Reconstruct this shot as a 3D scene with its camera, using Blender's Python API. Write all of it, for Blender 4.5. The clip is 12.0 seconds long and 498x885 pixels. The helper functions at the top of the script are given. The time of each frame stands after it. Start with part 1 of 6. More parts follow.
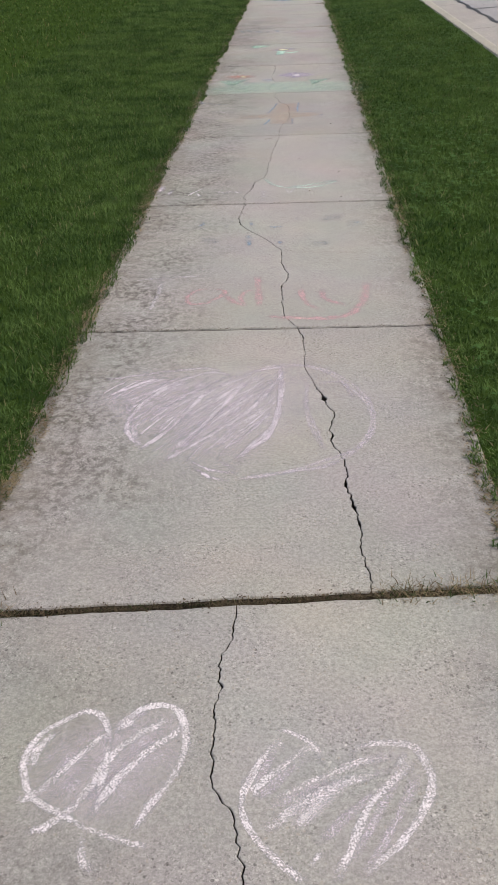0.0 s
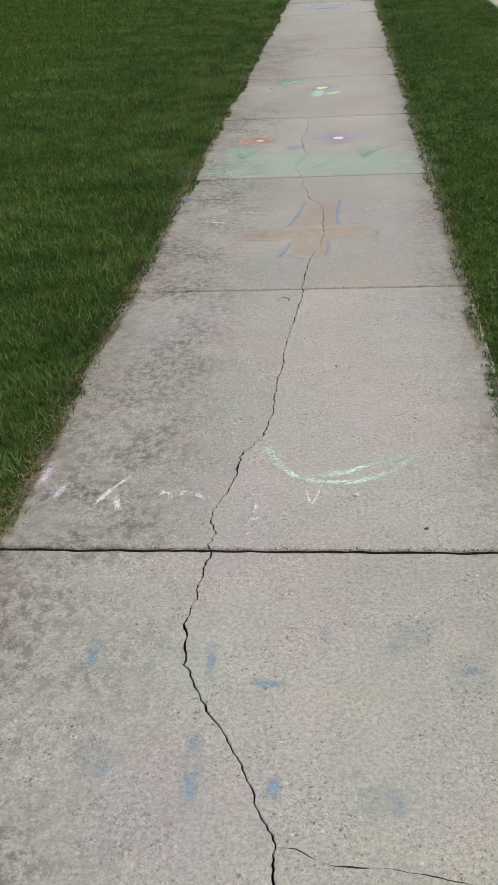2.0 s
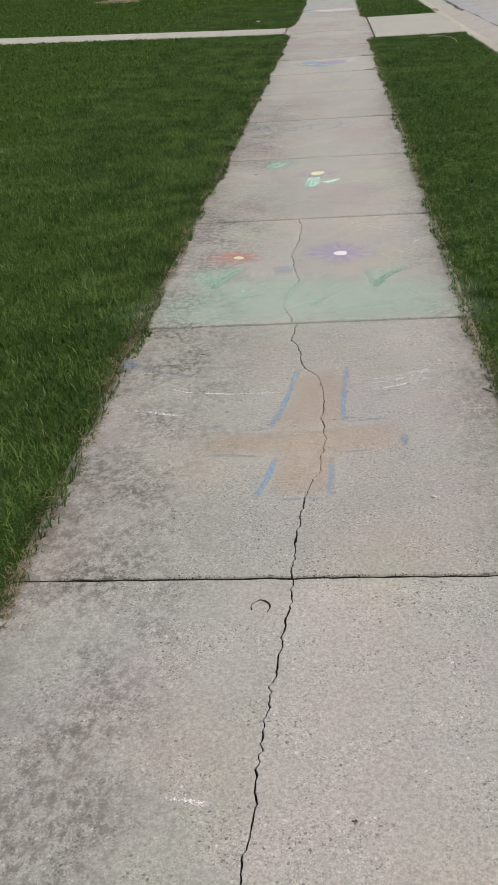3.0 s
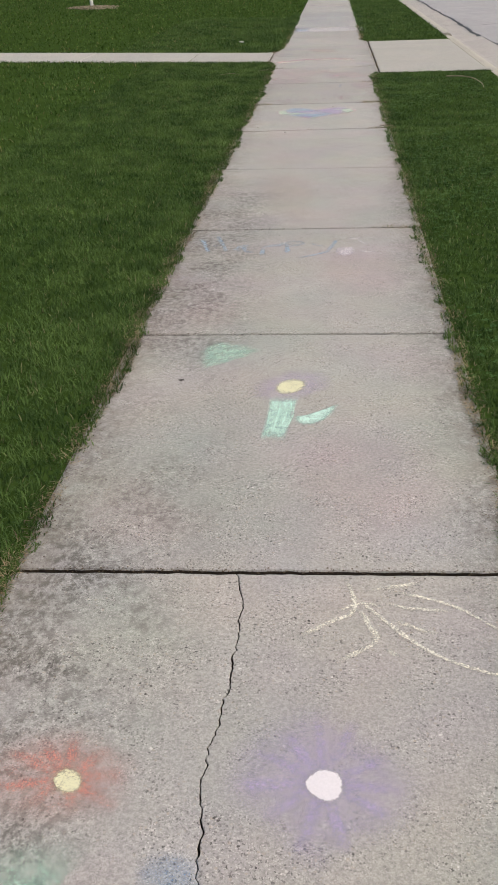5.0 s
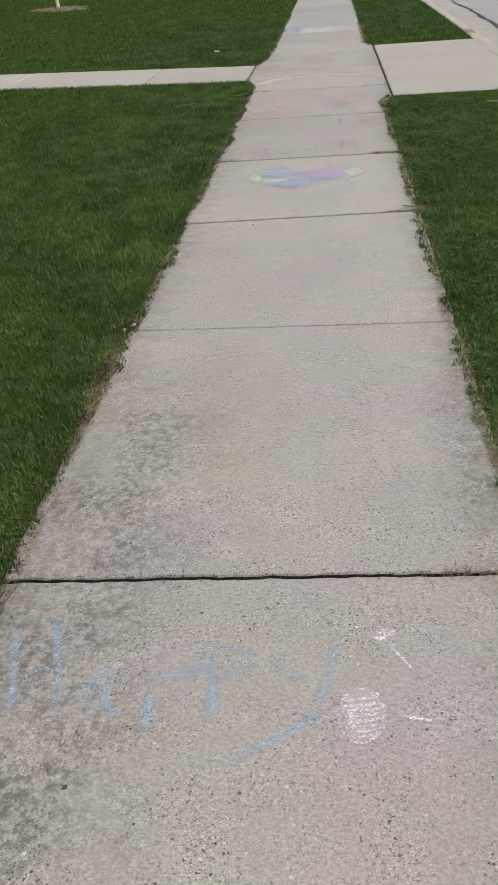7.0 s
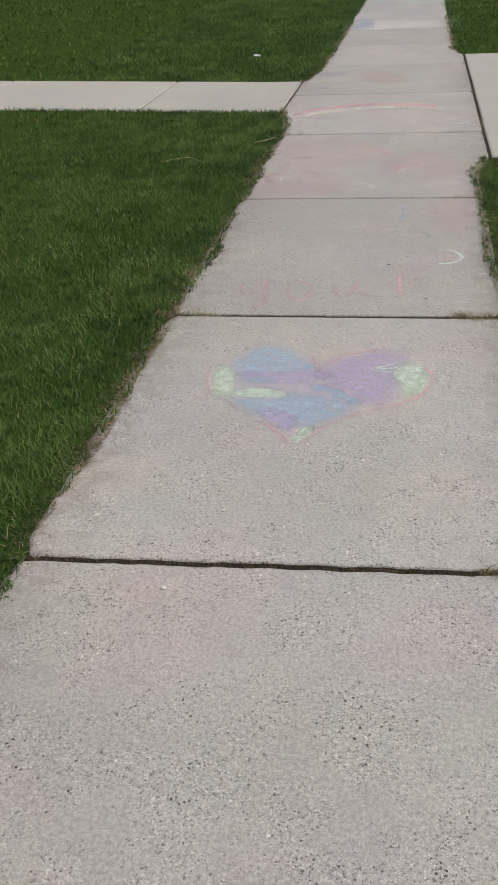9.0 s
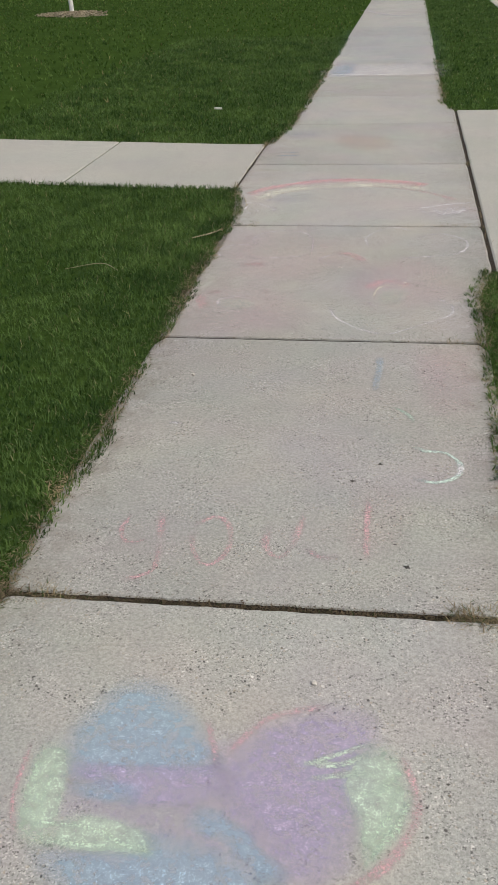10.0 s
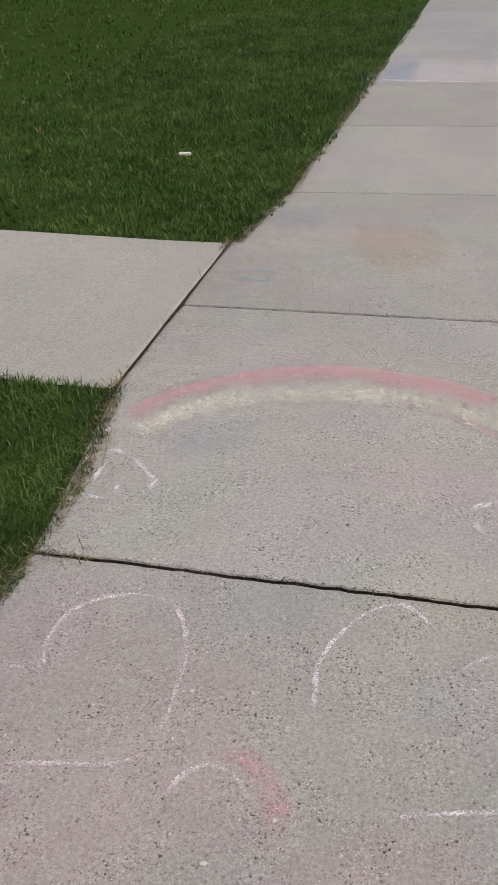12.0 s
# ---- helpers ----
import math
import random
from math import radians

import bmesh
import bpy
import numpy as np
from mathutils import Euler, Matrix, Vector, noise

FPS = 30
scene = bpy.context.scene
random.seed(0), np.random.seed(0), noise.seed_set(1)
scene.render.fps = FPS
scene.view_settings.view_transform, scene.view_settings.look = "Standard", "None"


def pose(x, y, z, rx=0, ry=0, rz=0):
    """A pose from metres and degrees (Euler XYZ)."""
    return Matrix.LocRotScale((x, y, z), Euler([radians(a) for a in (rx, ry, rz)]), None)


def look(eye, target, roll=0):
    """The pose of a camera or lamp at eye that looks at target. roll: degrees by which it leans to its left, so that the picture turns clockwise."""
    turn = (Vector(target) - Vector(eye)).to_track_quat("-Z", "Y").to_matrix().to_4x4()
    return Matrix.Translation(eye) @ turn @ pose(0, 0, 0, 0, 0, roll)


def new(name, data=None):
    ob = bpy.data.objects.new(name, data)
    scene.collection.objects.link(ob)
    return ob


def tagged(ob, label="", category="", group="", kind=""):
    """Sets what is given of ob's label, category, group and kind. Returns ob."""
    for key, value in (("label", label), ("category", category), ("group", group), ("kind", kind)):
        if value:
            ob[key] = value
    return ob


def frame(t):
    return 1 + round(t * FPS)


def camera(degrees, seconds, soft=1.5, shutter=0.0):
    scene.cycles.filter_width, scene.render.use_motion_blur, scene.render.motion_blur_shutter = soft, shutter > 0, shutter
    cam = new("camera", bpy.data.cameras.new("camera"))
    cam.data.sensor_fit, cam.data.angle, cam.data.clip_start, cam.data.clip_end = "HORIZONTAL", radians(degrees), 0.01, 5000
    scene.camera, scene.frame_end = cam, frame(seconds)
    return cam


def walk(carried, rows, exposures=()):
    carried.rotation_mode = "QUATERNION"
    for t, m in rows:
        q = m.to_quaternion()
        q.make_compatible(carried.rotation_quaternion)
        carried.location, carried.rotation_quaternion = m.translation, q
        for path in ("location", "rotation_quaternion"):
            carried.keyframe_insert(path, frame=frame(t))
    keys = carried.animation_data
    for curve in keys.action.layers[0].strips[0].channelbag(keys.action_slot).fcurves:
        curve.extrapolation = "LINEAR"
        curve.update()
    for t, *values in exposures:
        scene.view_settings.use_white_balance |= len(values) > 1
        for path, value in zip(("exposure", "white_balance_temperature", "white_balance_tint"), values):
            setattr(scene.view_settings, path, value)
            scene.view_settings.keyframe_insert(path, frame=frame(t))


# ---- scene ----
# ---------------------------------------------------------------- camera
cam = camera(30.0, 12.0, 1.5)
EXPOSURES = [(0, 0.0, 6500, 10), (1, -0.01, 6500, 10), (1.5, -0.01, 6520, 9), (2, 0.0, 6540, 5), (2.5, -0.01, 6560, 5), (3.5, 0.08, 6600, 7.5), (5.5, 0.06, 6580, 9), (7, 0.05, 6600, 8), (9.5, -0.03, 6500, 10), (10, -0.03, 6500, 5.5), (10.5, -0.03, 6500, 9), (11, -0.03, 6500, 10), (12, -0.18, 6500, 10.5)]
PATH = [
    (0, (0.136, -2.913, 1.224), (0.028, -1.18, 0.231), -2.3),
    (0.5, (0.133, -2.194, 1.207), (0.013, -0.454, 0.228), -1.4),
    (1, (0.127, -1.474, 1.217), (0.008, 0.242, 0.196), -2.0),
    (1.5, (0.16, -0.774, 1.225), (-0.029, 0.95, 0.228), -2.0),
    (2, (0.169, -0.054, 1.193), (-0.032, 1.665, 0.191), -3.3),
    (2.5, (0.179, 0.704, 1.208), (-0.057, 2.474, 0.308), -3.1),
    (3, (0.145, 1.434, 1.204), (-0.06, 3.192, 0.272), -4.2),
    (3.5, (0.131, 2.147, 1.22), (-0.06, 3.917, 0.308), -4.6),
    (3.7, (0.101, 2.389, 1.247), (-0.003, 4.151, 0.307), -3.8),
    (5.3, (0.155, 4.809, 1.279), (-0.035, 6.575, 0.359), -2.3),
    (5.5, (0.158, 5.128, 1.251), (-0.056, 6.904, 0.357), -3.1),
    (6, (0.176, 5.922, 1.256), (-0.032, 7.707, 0.379), -4.1),
    (6.5, (0.167, 6.684, 1.251), (-0.089, 8.444, 0.335), -3.6),
    (7, (0.189, 7.458, 1.257), (-0.011, 9.209, 0.311), -4.4),
    (7.2, (0.207, 7.771, 1.271), (0.017, 9.481, 0.25), -3.1),
    (8.8, (0.261, 10.295, 1.233), (-0.05, 11.998, 0.232), -3.7),
    (9, (0.27, 10.556, 1.27), (-0.059, 12.263, 0.282), -3.2),
    (9.5, (0.265, 11.336, 1.265), (-0.04, 13.042, 0.265), -3.3),
    (10, (0.281, 12.058, 1.301), (-0.022, 13.792, 0.352), -2.3),
    (10.5, (0.311, 12.853, 1.293), (-0.013, 14.57, 0.319), -2.7),
    (11, (0.371, 13.582, 1.357), (0.014, 15.274, 0.352), -1.6),
    (11.5, (0.382, 14.408, 1.327), (-0.078, 16.093, 0.354), -3.2),
    (12, (0.364, 15.258, 1.286), (-0.098, 16.915, 0.267), -3.1),
]
walk(cam, [(t, look(eye, target, roll)) for t, eye, target, roll in PATH], EXPOSURES)

# ---------------------------------------------------------------- light
world = bpy.data.worlds.new("world")
scene.world = world
world.use_nodes = True
sky = world.node_tree.nodes.new("ShaderNodeTexSky")
sky.sky_type, sky.sun_disc = "NISHITA", False
sky.sun_elevation, sky.sun_rotation = radians(55), radians(116)
sky.air_density, sky.dust_density, sky.ozone_density = 1.0, 6.0, 0.6
background = world.node_tree.nodes["Background"]
world.node_tree.links.new(sky.outputs[0], background.inputs[0])
background.inputs[1].default_value = 0.13
sun = new("sun", bpy.data.lights.new("sun", "SUN"))
sun.data.energy, sun.data.angle, sun.data.color = 1.3, radians(24), (1.0, 0.965, 0.91)
sun.matrix_world = look((5.0, -2.5, 8.0), (0, 0, 0))


# ---------------------------------------------------------------- materials
class Nodes:
    """A short hand for building one node material."""

    def __init__(self, name):
        self.mat = bpy.data.materials.new(name)
        self.mat.use_nodes = True
        self.tree = self.mat.node_tree
        self.bsdf = self.tree.nodes["Principled BSDF"]
        self.out = self.tree.nodes["Material Output"]
        self.bsdf.inputs["Specular IOR Level"].default_value = 0.25
        self.coord = self.node("ShaderNodeTexCoord").outputs["Object"]

    def node(self, kind, **values):
        n = self.tree.nodes.new(kind)
        for key, v in values.items():
            n.inputs[key.replace("_", " ")].default_value = v
        return n

    def link(self, a, b):
        self.tree.links.new(a, b)

    def noise(self, scale, detail=4.0, rough=0.55, vector=None):
        n = self.node("ShaderNodeTexNoise", Scale=scale, Detail=detail, Roughness=rough)
        self.link(vector or self.coord, n.inputs["Vector"])
        return n.outputs["Fac"]

    def math(self, op, a, b=None, clamp=False):
        n = self.tree.nodes.new("ShaderNodeMath")
        n.operation, n.use_clamp = op, clamp
        for i, v in enumerate((a, b)):
            if v is None:
                continue
            if isinstance(v, (int, float)):
                n.inputs[i].default_value = v
            else:
                self.link(v, n.inputs[i])
        return n.outputs[0]

    def ramp(self, value, lo, hi, a=0.0, b=1.0):
        n = self.tree.nodes.new("ShaderNodeMapRange")
        n.interpolation_type = "SMOOTHSTEP"
        for key, v in ((0, value), (1, lo), (2, hi), (3, a), (4, b)):
            if isinstance(v, (int, float)):
                n.inputs[key].default_value = v
            else:
                self.link(v, n.inputs[key])
        return n.outputs[0]

    def mix(self, fac, a, b, blend="MIX"):
        n = self.tree.nodes.new("ShaderNodeMix")
        n.data_type, n.blend_type = "RGBA", blend
        for key, v in ((0, fac), (6, a), (7, b)):
            if isinstance(v, (int, float)):
                n.inputs[key].default_value = v
            elif isinstance(v, tuple):
                n.inputs[key].default_value = (*v, 1)
            else:
                self.link(v, n.inputs[key])
        return n.outputs[2]

    def bump(self, height, distance, strength=1.0):
        n = self.node("ShaderNodeBump", Distance=distance, Strength=strength)
        self.link(height, n.inputs["Height"])
        self.link(n.outputs[0], self.bsdf.inputs["Normal"])

    def done(self, colour, rough=0.9, metal=0.0):
        if isinstance(colour, tuple):
            self.bsdf.inputs["Base Color"].default_value = (*colour, 1)
        else:
            self.link(colour, self.bsdf.inputs["Base Color"])
        self.bsdf.inputs["Roughness"].default_value = rough
        self.bsdf.inputs["Metallic"].default_value = metal
        return self.mat


def concrete(name, light, dark, stain=0.0, speck=1.0):
    k = Nodes(name)
    blotch = k.ramp(k.noise(1.3, 6), 0.3, 0.7)
    c = k.mix(blotch, dark, light)
    c = k.mix(k.ramp(k.noise(14, 6, 0.65), 0.35, 0.7, 0.0, 0.35), c, tuple(v * 0.86 for v in dark))
    pinkish = k.ramp(k.noise(0.9, 3), 0.45, 0.75, 0.0, 0.3 if stain else 0.12)
    c = k.mix(pinkish, c, (light[0] * 1.0, light[1] * 0.945, light[2] * 0.955))
    tinge = k.node("ShaderNodeTexNoise", Scale=2.6, Detail=5.0)
    k.link(k.coord, tinge.inputs["Vector"])
    c = k.mix(0.10 if stain else 0.04, c, tinge.outputs["Color"], "OVERLAY")
    grain = k.noise(260, 4, 0.75)
    c = k.mix(k.ramp(grain, 0.33, 0.67, 0.0, 1.0), k.mix(1.0, c, (0.86, 0.86, 0.85), "MULTIPLY"), k.mix(1.0, c, (1.14, 1.14, 1.14), "MULTIPLY"))
    sand = k.noise(115, 3, 0.6)
    c = k.mix(k.ramp(sand, 0.35, 0.65, 0.0, 1.0), k.mix(1.0, c, (0.86, 0.86, 0.86), "MULTIPLY"), k.mix(1.0, c, (1.1, 1.1, 1.1), "MULTIPLY"))
    worn = k.ramp(k.noise(6.5, 6, 0.7), 0.38, 0.62, 0.15, 1.0)
    if stain:
        # the older slabs at the far end have lost more of their skin
        along = k.node("ShaderNodeSeparateXYZ")
        k.link(k.coord, along.inputs[0])
        worn = k.math("MULTIPLY", worn, k.ramp(along.outputs[1], 0.0, 8.0, 0.6, 1.0))
    push = k.node("ShaderNodeTexNoise", Scale=230.0, Detail=2.0)
    k.link(k.coord, push.inputs["Vector"])
    ragged = k.node("ShaderNodeVectorMath")
    ragged.operation = "MULTIPLY_ADD"
    ragged.inputs[1].default_value = (0.007, 0.007, 0.007)
    k.link(push.outputs["Color"], ragged.inputs[0])
    k.link(k.coord, ragged.inputs[2])
    for scale, odd, size, tone, amount in ((260, 0.80, 0.52, (0.10, 0.094, 0.088), 0.8), (300, 0.82, 0.52, (0.66, 0.63, 0.59), 0.75), (210, 0.86, 0.50, (0.085, 0.08, 0.075), 0.7), (250, 0.84, 0.50, (0.68, 0.65, 0.60), 0.6), (75, 0.935, 0.25, (0.055, 0.05, 0.046), 0.85), (130, 0.92, 0.42, (0.045, 0.041, 0.037), 0.95), (120, 0.88, 0.42, (0.42, 0.34, 0.25), 0.45), (70, 0.94, 0.25, (0.74, 0.72, 0.68), 0.85)):
        v = k.node("ShaderNodeTexVoronoi", Scale=scale)
        k.link(ragged.outputs[0], v.inputs["Vector"])
        sep = k.node("ShaderNodeSeparateColor")
        k.link(v.outputs["Color"], sep.inputs[0])
        picked = k.math("GREATER_THAN", sep.outputs[0], odd)
        spot = k.ramp(v.outputs["Distance"], size, size * 0.7)
        m = k.math("MULTIPLY", k.math("MULTIPLY", picked, spot), k.math("MULTIPLY", worn, amount * speck))
        c = k.mix(m, c, tone)
    if stain:
        # lichen and soil staining creeping in from the lawn
        xyz = k.node("ShaderNodeSeparateXYZ")
        k.link(k.coord, xyz.inputs[0])
        side = k.math("MAXIMUM", k.ramp(xyz.outputs[0], -0.02, -0.42), k.ramp(xyz.outputs[0], 0.34, 0.60, 0.0, 0.75))
        patch_mask = k.math("MULTIPLY", k.ramp(k.noise(0.8, 3), 0.28, 0.5), k.ramp(k.math("ADD", xyz.outputs[1], k.noise(0.7, 2)), 11.6, 10.2, 0.12, 1.0))
        squash = k.node("ShaderNodeVectorMath")
        squash.operation = "MULTIPLY"
        squash.inputs[1].default_value = (0.95, 0.75, 1.0)
        k.link(k.coord, squash.inputs[0])
        fine = k.ramp(k.noise(44, 9, 0.8, squash.outputs[0]), 0.43, 0.58)
        coarse = k.ramp(k.noise(5, 5, 0.6), 0.36, 0.64)
        m = k.math("MULTIPLY", k.math("MULTIPLY", side, patch_mask), k.math("ADD", k.math("MULTIPLY", fine, k.math("ADD", k.math("MULTIPLY", coarse, 0.62), 0.38)), k.math("MULTIPLY", coarse, 0.1)))
        c = k.mix(k.math("MULTIPLY", m, stain, True), c, (0.112, 0.104, 0.094))
        rim = k.math("MAXIMUM", k.ramp(xyz.outputs[0], -0.40, -0.60), k.ramp(xyz.outputs[0], 0.45, 0.61))
        m = k.math("MULTIPLY", k.math("MULTIPLY", rim, k.ramp(xyz.outputs[1], 14.5, 16.8, 1.0, 0.25)), k.ramp(k.noise(14, 8, 0.72), 0.36, 0.66, 0.08, 0.62))
        c = k.mix(m, c, (0.19, 0.165, 0.135))
    info = k.node("ShaderNodeObjectInfo")
    tone = k.ramp(info.outputs["Random"], 0.0, 1.0, 0.95, 1.05)
    comb = k.node("ShaderNodeCombineColor")
    for i in range(3):
        k.link(tone, comb.inputs[i])
    c = k.mix(1.0, c, comb.outputs[0], "MULTIPLY")
    k.bump(k.math("ADD", grain, k.math("MULTIPLY", k.noise(90, 4), 1.5)), 0.0009, 0.7)
    return k.done(c, 0.92)


CONCRETE = concrete("sidewalk concrete", (0.402, 0.388, 0.363), (0.354, 0.343, 0.322), 0.85)
SMOOTH = concrete("newer concrete", (0.422, 0.410, 0.370), (0.386, 0.374, 0.340), 0.0, 0.3)
KERB = concrete("kerb concrete", (0.45, 0.43, 0.355), (0.40, 0.38, 0.33), 0.0, 0.6)
GUTTER = concrete("gutter concrete", (0.45, 0.425, 0.395), (0.39, 0.365, 0.34), 0.0, 0.5)
ROAD = concrete("worn pale road", (0.42, 0.41, 0.415), (0.36, 0.355, 0.36), 0.0, 0.7)


def plain(name, a, b, scale, rough=0.85, relief=0.004, metal=0.0):
    k = Nodes(name)
    n = k.noise(scale, 6, 0.6)
    c = k.mix(k.ramp(n, 0.3, 0.7), a, b)
    c = k.mix(k.ramp(k.noise(scale * 9, 4), 0.35, 0.7, 0.0, 0.5), c, tuple(v * 0.6 for v in a))
    k.bump(n, relief)
    return k.done(c, rough, metal)


SOIL = plain("joint soil", (0.022, 0.017, 0.012), (0.055, 0.043, 0.03), 60, 0.95, 0.01)
TURF = plain("turf soil and thatch", (0.030, 0.056, 0.012), (0.046, 0.080, 0.018), 5, 0.95, 0.03)
TURF.node_tree.nodes["Principled BSDF"].inputs["Specular IOR Level"].default_value = 0.0
TAR = plain("crack sealant", (0.05, 0.05, 0.052), (0.085, 0.085, 0.088), 20, 0.6, 0.004)
SIDING = plain("grey siding", (0.33, 0.32, 0.34), (0.28, 0.27, 0.29), 2, 0.6)
WHITE_PAINT = plain("white paint", (0.75, 0.74, 0.72), (0.66, 0.65, 0.63), 4, 0.5)
DARK_METAL = plain("dark green metal", (0.014, 0.022, 0.022), (0.022, 0.032, 0.03), 3, 0.5)
POST_GREY = plain("weathered grey post", (0.19, 0.21, 0.23), (0.25, 0.27, 0.29), 8, 0.7)
BARK = plain("grey bark", (0.13, 0.11, 0.09), (0.2, 0.17, 0.14), 30, 0.9, 0.01)
MULCH = plain("pale wood mulch", (0.23, 0.19, 0.13), (0.36, 0.31, 0.22), 25, 0.95, 0.03)
STONE = plain("boulder", (0.2, 0.16, 0.13), (0.3, 0.25, 0.21), 6, 0.9, 0.02)
PEBBLE = plain("pale pebble", (0.62, 0.59, 0.54), (0.5, 0.46, 0.41), 90, 0.8, 0.002)
STICK = plain("dry stick", (0.3, 0.25, 0.16), (0.42, 0.36, 0.25), 60, 0.85, 0.002)
BROWN_LEAF = plain("brown leaf litter", (0.065, 0.047, 0.03), (0.15, 0.11, 0.07), 50, 0.9, 0.002)
GUM_AND_CHIP = plain("old gum, stain and chip", (0.06, 0.056, 0.05), (0.11, 0.1, 0.09), 120, 0.9, 0.003)
PAPER = plain("white paper", (0.78, 0.77, 0.74), (0.7, 0.69, 0.66), 40, 0.8, 0.001)


def blade(name, dark, light, dry=0.0, dry_colour=(0.3, 0.25, 0.12)):
    """Grass: colour by blade, by patch and towards yellow for dry ones."""
    k = Nodes(name)
    geo = k.node("ShaderNodeNewGeometry")
    rnd = geo.outputs["Random Per Island"]
    c = k.mix(k.ramp(rnd, 0.0, 1.0), dark, light)
    patchy = k.ramp(k.noise(1.6, 4), 0.38, 0.66)
    c = k.mix(k.math("MULTIPLY", patchy, 0.75), c, (light[0] * 1.15, light[1] * 1.1, light[2] * 1.1))
    c = k.mix(k.ramp(k.noise(5.0, 3), 0.42, 0.66, 0.0, 0.65), c, (dark[0] * 0.8, dark[1] * 0.85, dark[2]))
    if dry:
        other = k.math("FRACT", k.math("MULTIPLY", rnd, 37.0))
        c = k.mix(k.math("GREATER_THAN", other, 1.0 - dry), c, dry_colour)
    k.done(c, 0.6)
    k.bsdf.inputs["Specular IOR Level"].default_value = 0.12
    thin = k.node("ShaderNodeBsdfTranslucent")
    k.link(c, thin.inputs["Color"])
    both = k.node("ShaderNodeMixShader", Fac=0.3)
    k.link(k.bsdf.outputs[0], both.inputs[1])
    k.link(thin.outputs[0], both.inputs[2])
    k.link(both.outputs[0], k.out.inputs["Surface"])
    return k.mat


GRASS = blade("lawn grass", (0.026, 0.062, 0.012), (0.122, 0.2, 0.055), 0.022, (0.25, 0.24, 0.12))
GRASS_FAR = blade("lawn grass farther", (0.042, 0.088, 0.017), (0.11, 0.18, 0.043), 0.03)
STRAW = blade("dry straw", (0.11, 0.08, 0.05), (0.38, 0.31, 0.19), 0.2, (0.06, 0.10, 0.03))
STRAW_DARK = blade("dead weeds", (0.035, 0.028, 0.018), (0.17, 0.135, 0.085), 0.1, (0.04, 0.06, 0.02))
GRASS_PALE = blade("longer pale grass", (0.08, 0.14, 0.04), (0.21, 0.29, 0.11), 0.06)
CLOVER = blade("clover", (0.04, 0.1, 0.02), (0.085, 0.165, 0.04))
LEAF = blade("young leaf", (0.07, 0.11, 0.03), (0.12, 0.17, 0.05))


def chalk(name, colour, cover, film=0.0):
    """Chalk that catches on the high grains of the concrete; film: the dust between them."""
    k = Nodes(name)
    uv = k.node("ShaderNodeUVMap")
    sep = k.node("ShaderNodeSeparateXYZ")
    k.link(uv.outputs[0], sep.inputs[0])
    fall = k.ramp(sep.outputs[0], 0.0, 1.0)
    grain = k.noise(290, 4, 0.75)
    uneven = k.noise(34, 4, 0.6)
    g = k.math("ADD", k.math("MULTIPLY", grain, 0.8), k.math("MULTIPLY", uneven, 0.2))
    edge = k.math("SUBTRACT", 0.74, k.math("MULTIPLY", fall, cover * 0.42))
    m = k.ramp(g, k.math("SUBTRACT", edge, 0.09), k.math("ADD", edge, 0.09), 0.0, 0.85)
    if film:
        dust = k.math("MULTIPLY", fall, k.ramp(uneven, 0.2, 0.75, film * 0.7, film * 1.5))
        m = k.math("ADD", m, dust, True)
    c = k.mix(k.ramp(grain, 0.3, 0.7), tuple(v * 0.88 for v in colour), colour)
    k.done(c, 0.95)
    clear = k.node("ShaderNodeBsdfTransparent")
    both = k.node("ShaderNodeMixShader")
    k.link(m, both.inputs[0])
    k.link(clear.outputs[0], both.inputs[1])
    k.link(k.bsdf.outputs[0], both.inputs[2])
    k.link(both.outputs[0], k.out.inputs["Surface"])
    return k.mat


C_WHITE, C_LILAC, C_PINK = (0.78, 0.74, 0.76), (0.70, 0.64, 0.70), (0.77, 0.48, 0.51)
C_BLUE, C_SKY, C_TEAL = (0.26, 0.43, 0.64), (0.42, 0.57, 0.70), (0.32, 0.45, 0.48)
C_GREEN, C_MINT, C_LIME = (0.48, 0.68, 0.56), (0.56, 0.78, 0.68), (0.64, 0.77, 0.62)
C_ORANGE, C_RED, C_VIOLET = (0.64, 0.44, 0.31), (0.72, 0.33, 0.27), (0.55, 0.48, 0.67)
C_YELLOW, C_CREAM, C_ROSE = (0.74, 0.72, 0.48), (0.76, 0.735, 0.63), (0.76, 0.68, 0.74)


def family(name, colour, **kinds):
    """The same chalk laid on more or less thickly: (cover of the grains, film of dust)."""
    return [chalk(name + " " + kind, colour, *amount) for kind, amount in kinds.items()]


WHITE, WHITE_THIN, WHITE_LINE, WHITE_DUST, WHITE_SOLID = family("white chalk", C_WHITE, thick=(0.66, 0.16), thin=(0.62, 0.14), line=(0.58, 0.12), dust=(0.4, 0.22), solid=(1.2, 0.6))
LILAC, LILAC_THIN, LILAC_DUST = family("lilac chalk", C_LILAC, thick=(0.62, 0.18), thin=(0.5, 0.13), dust=(0.36, 0.22))
PINK, PINK_THIN, PINK_DUST = family("pink chalk", C_PINK, thick=(0.51, 0.14), thin=(0.45, 0.14), dust=(0.08, 0.05))
PINK_BAND = chalk("soft pink chalk", (0.80, 0.48, 0.49), 0.48, 0.24)
CREAM_STROKE = chalk("cream chalk strokes", (0.77, 0.75, 0.66), 0.56, 0.13)
PINK_WASH = chalk("pink chalk dust wash", C_PINK, 0.2, 0.085)
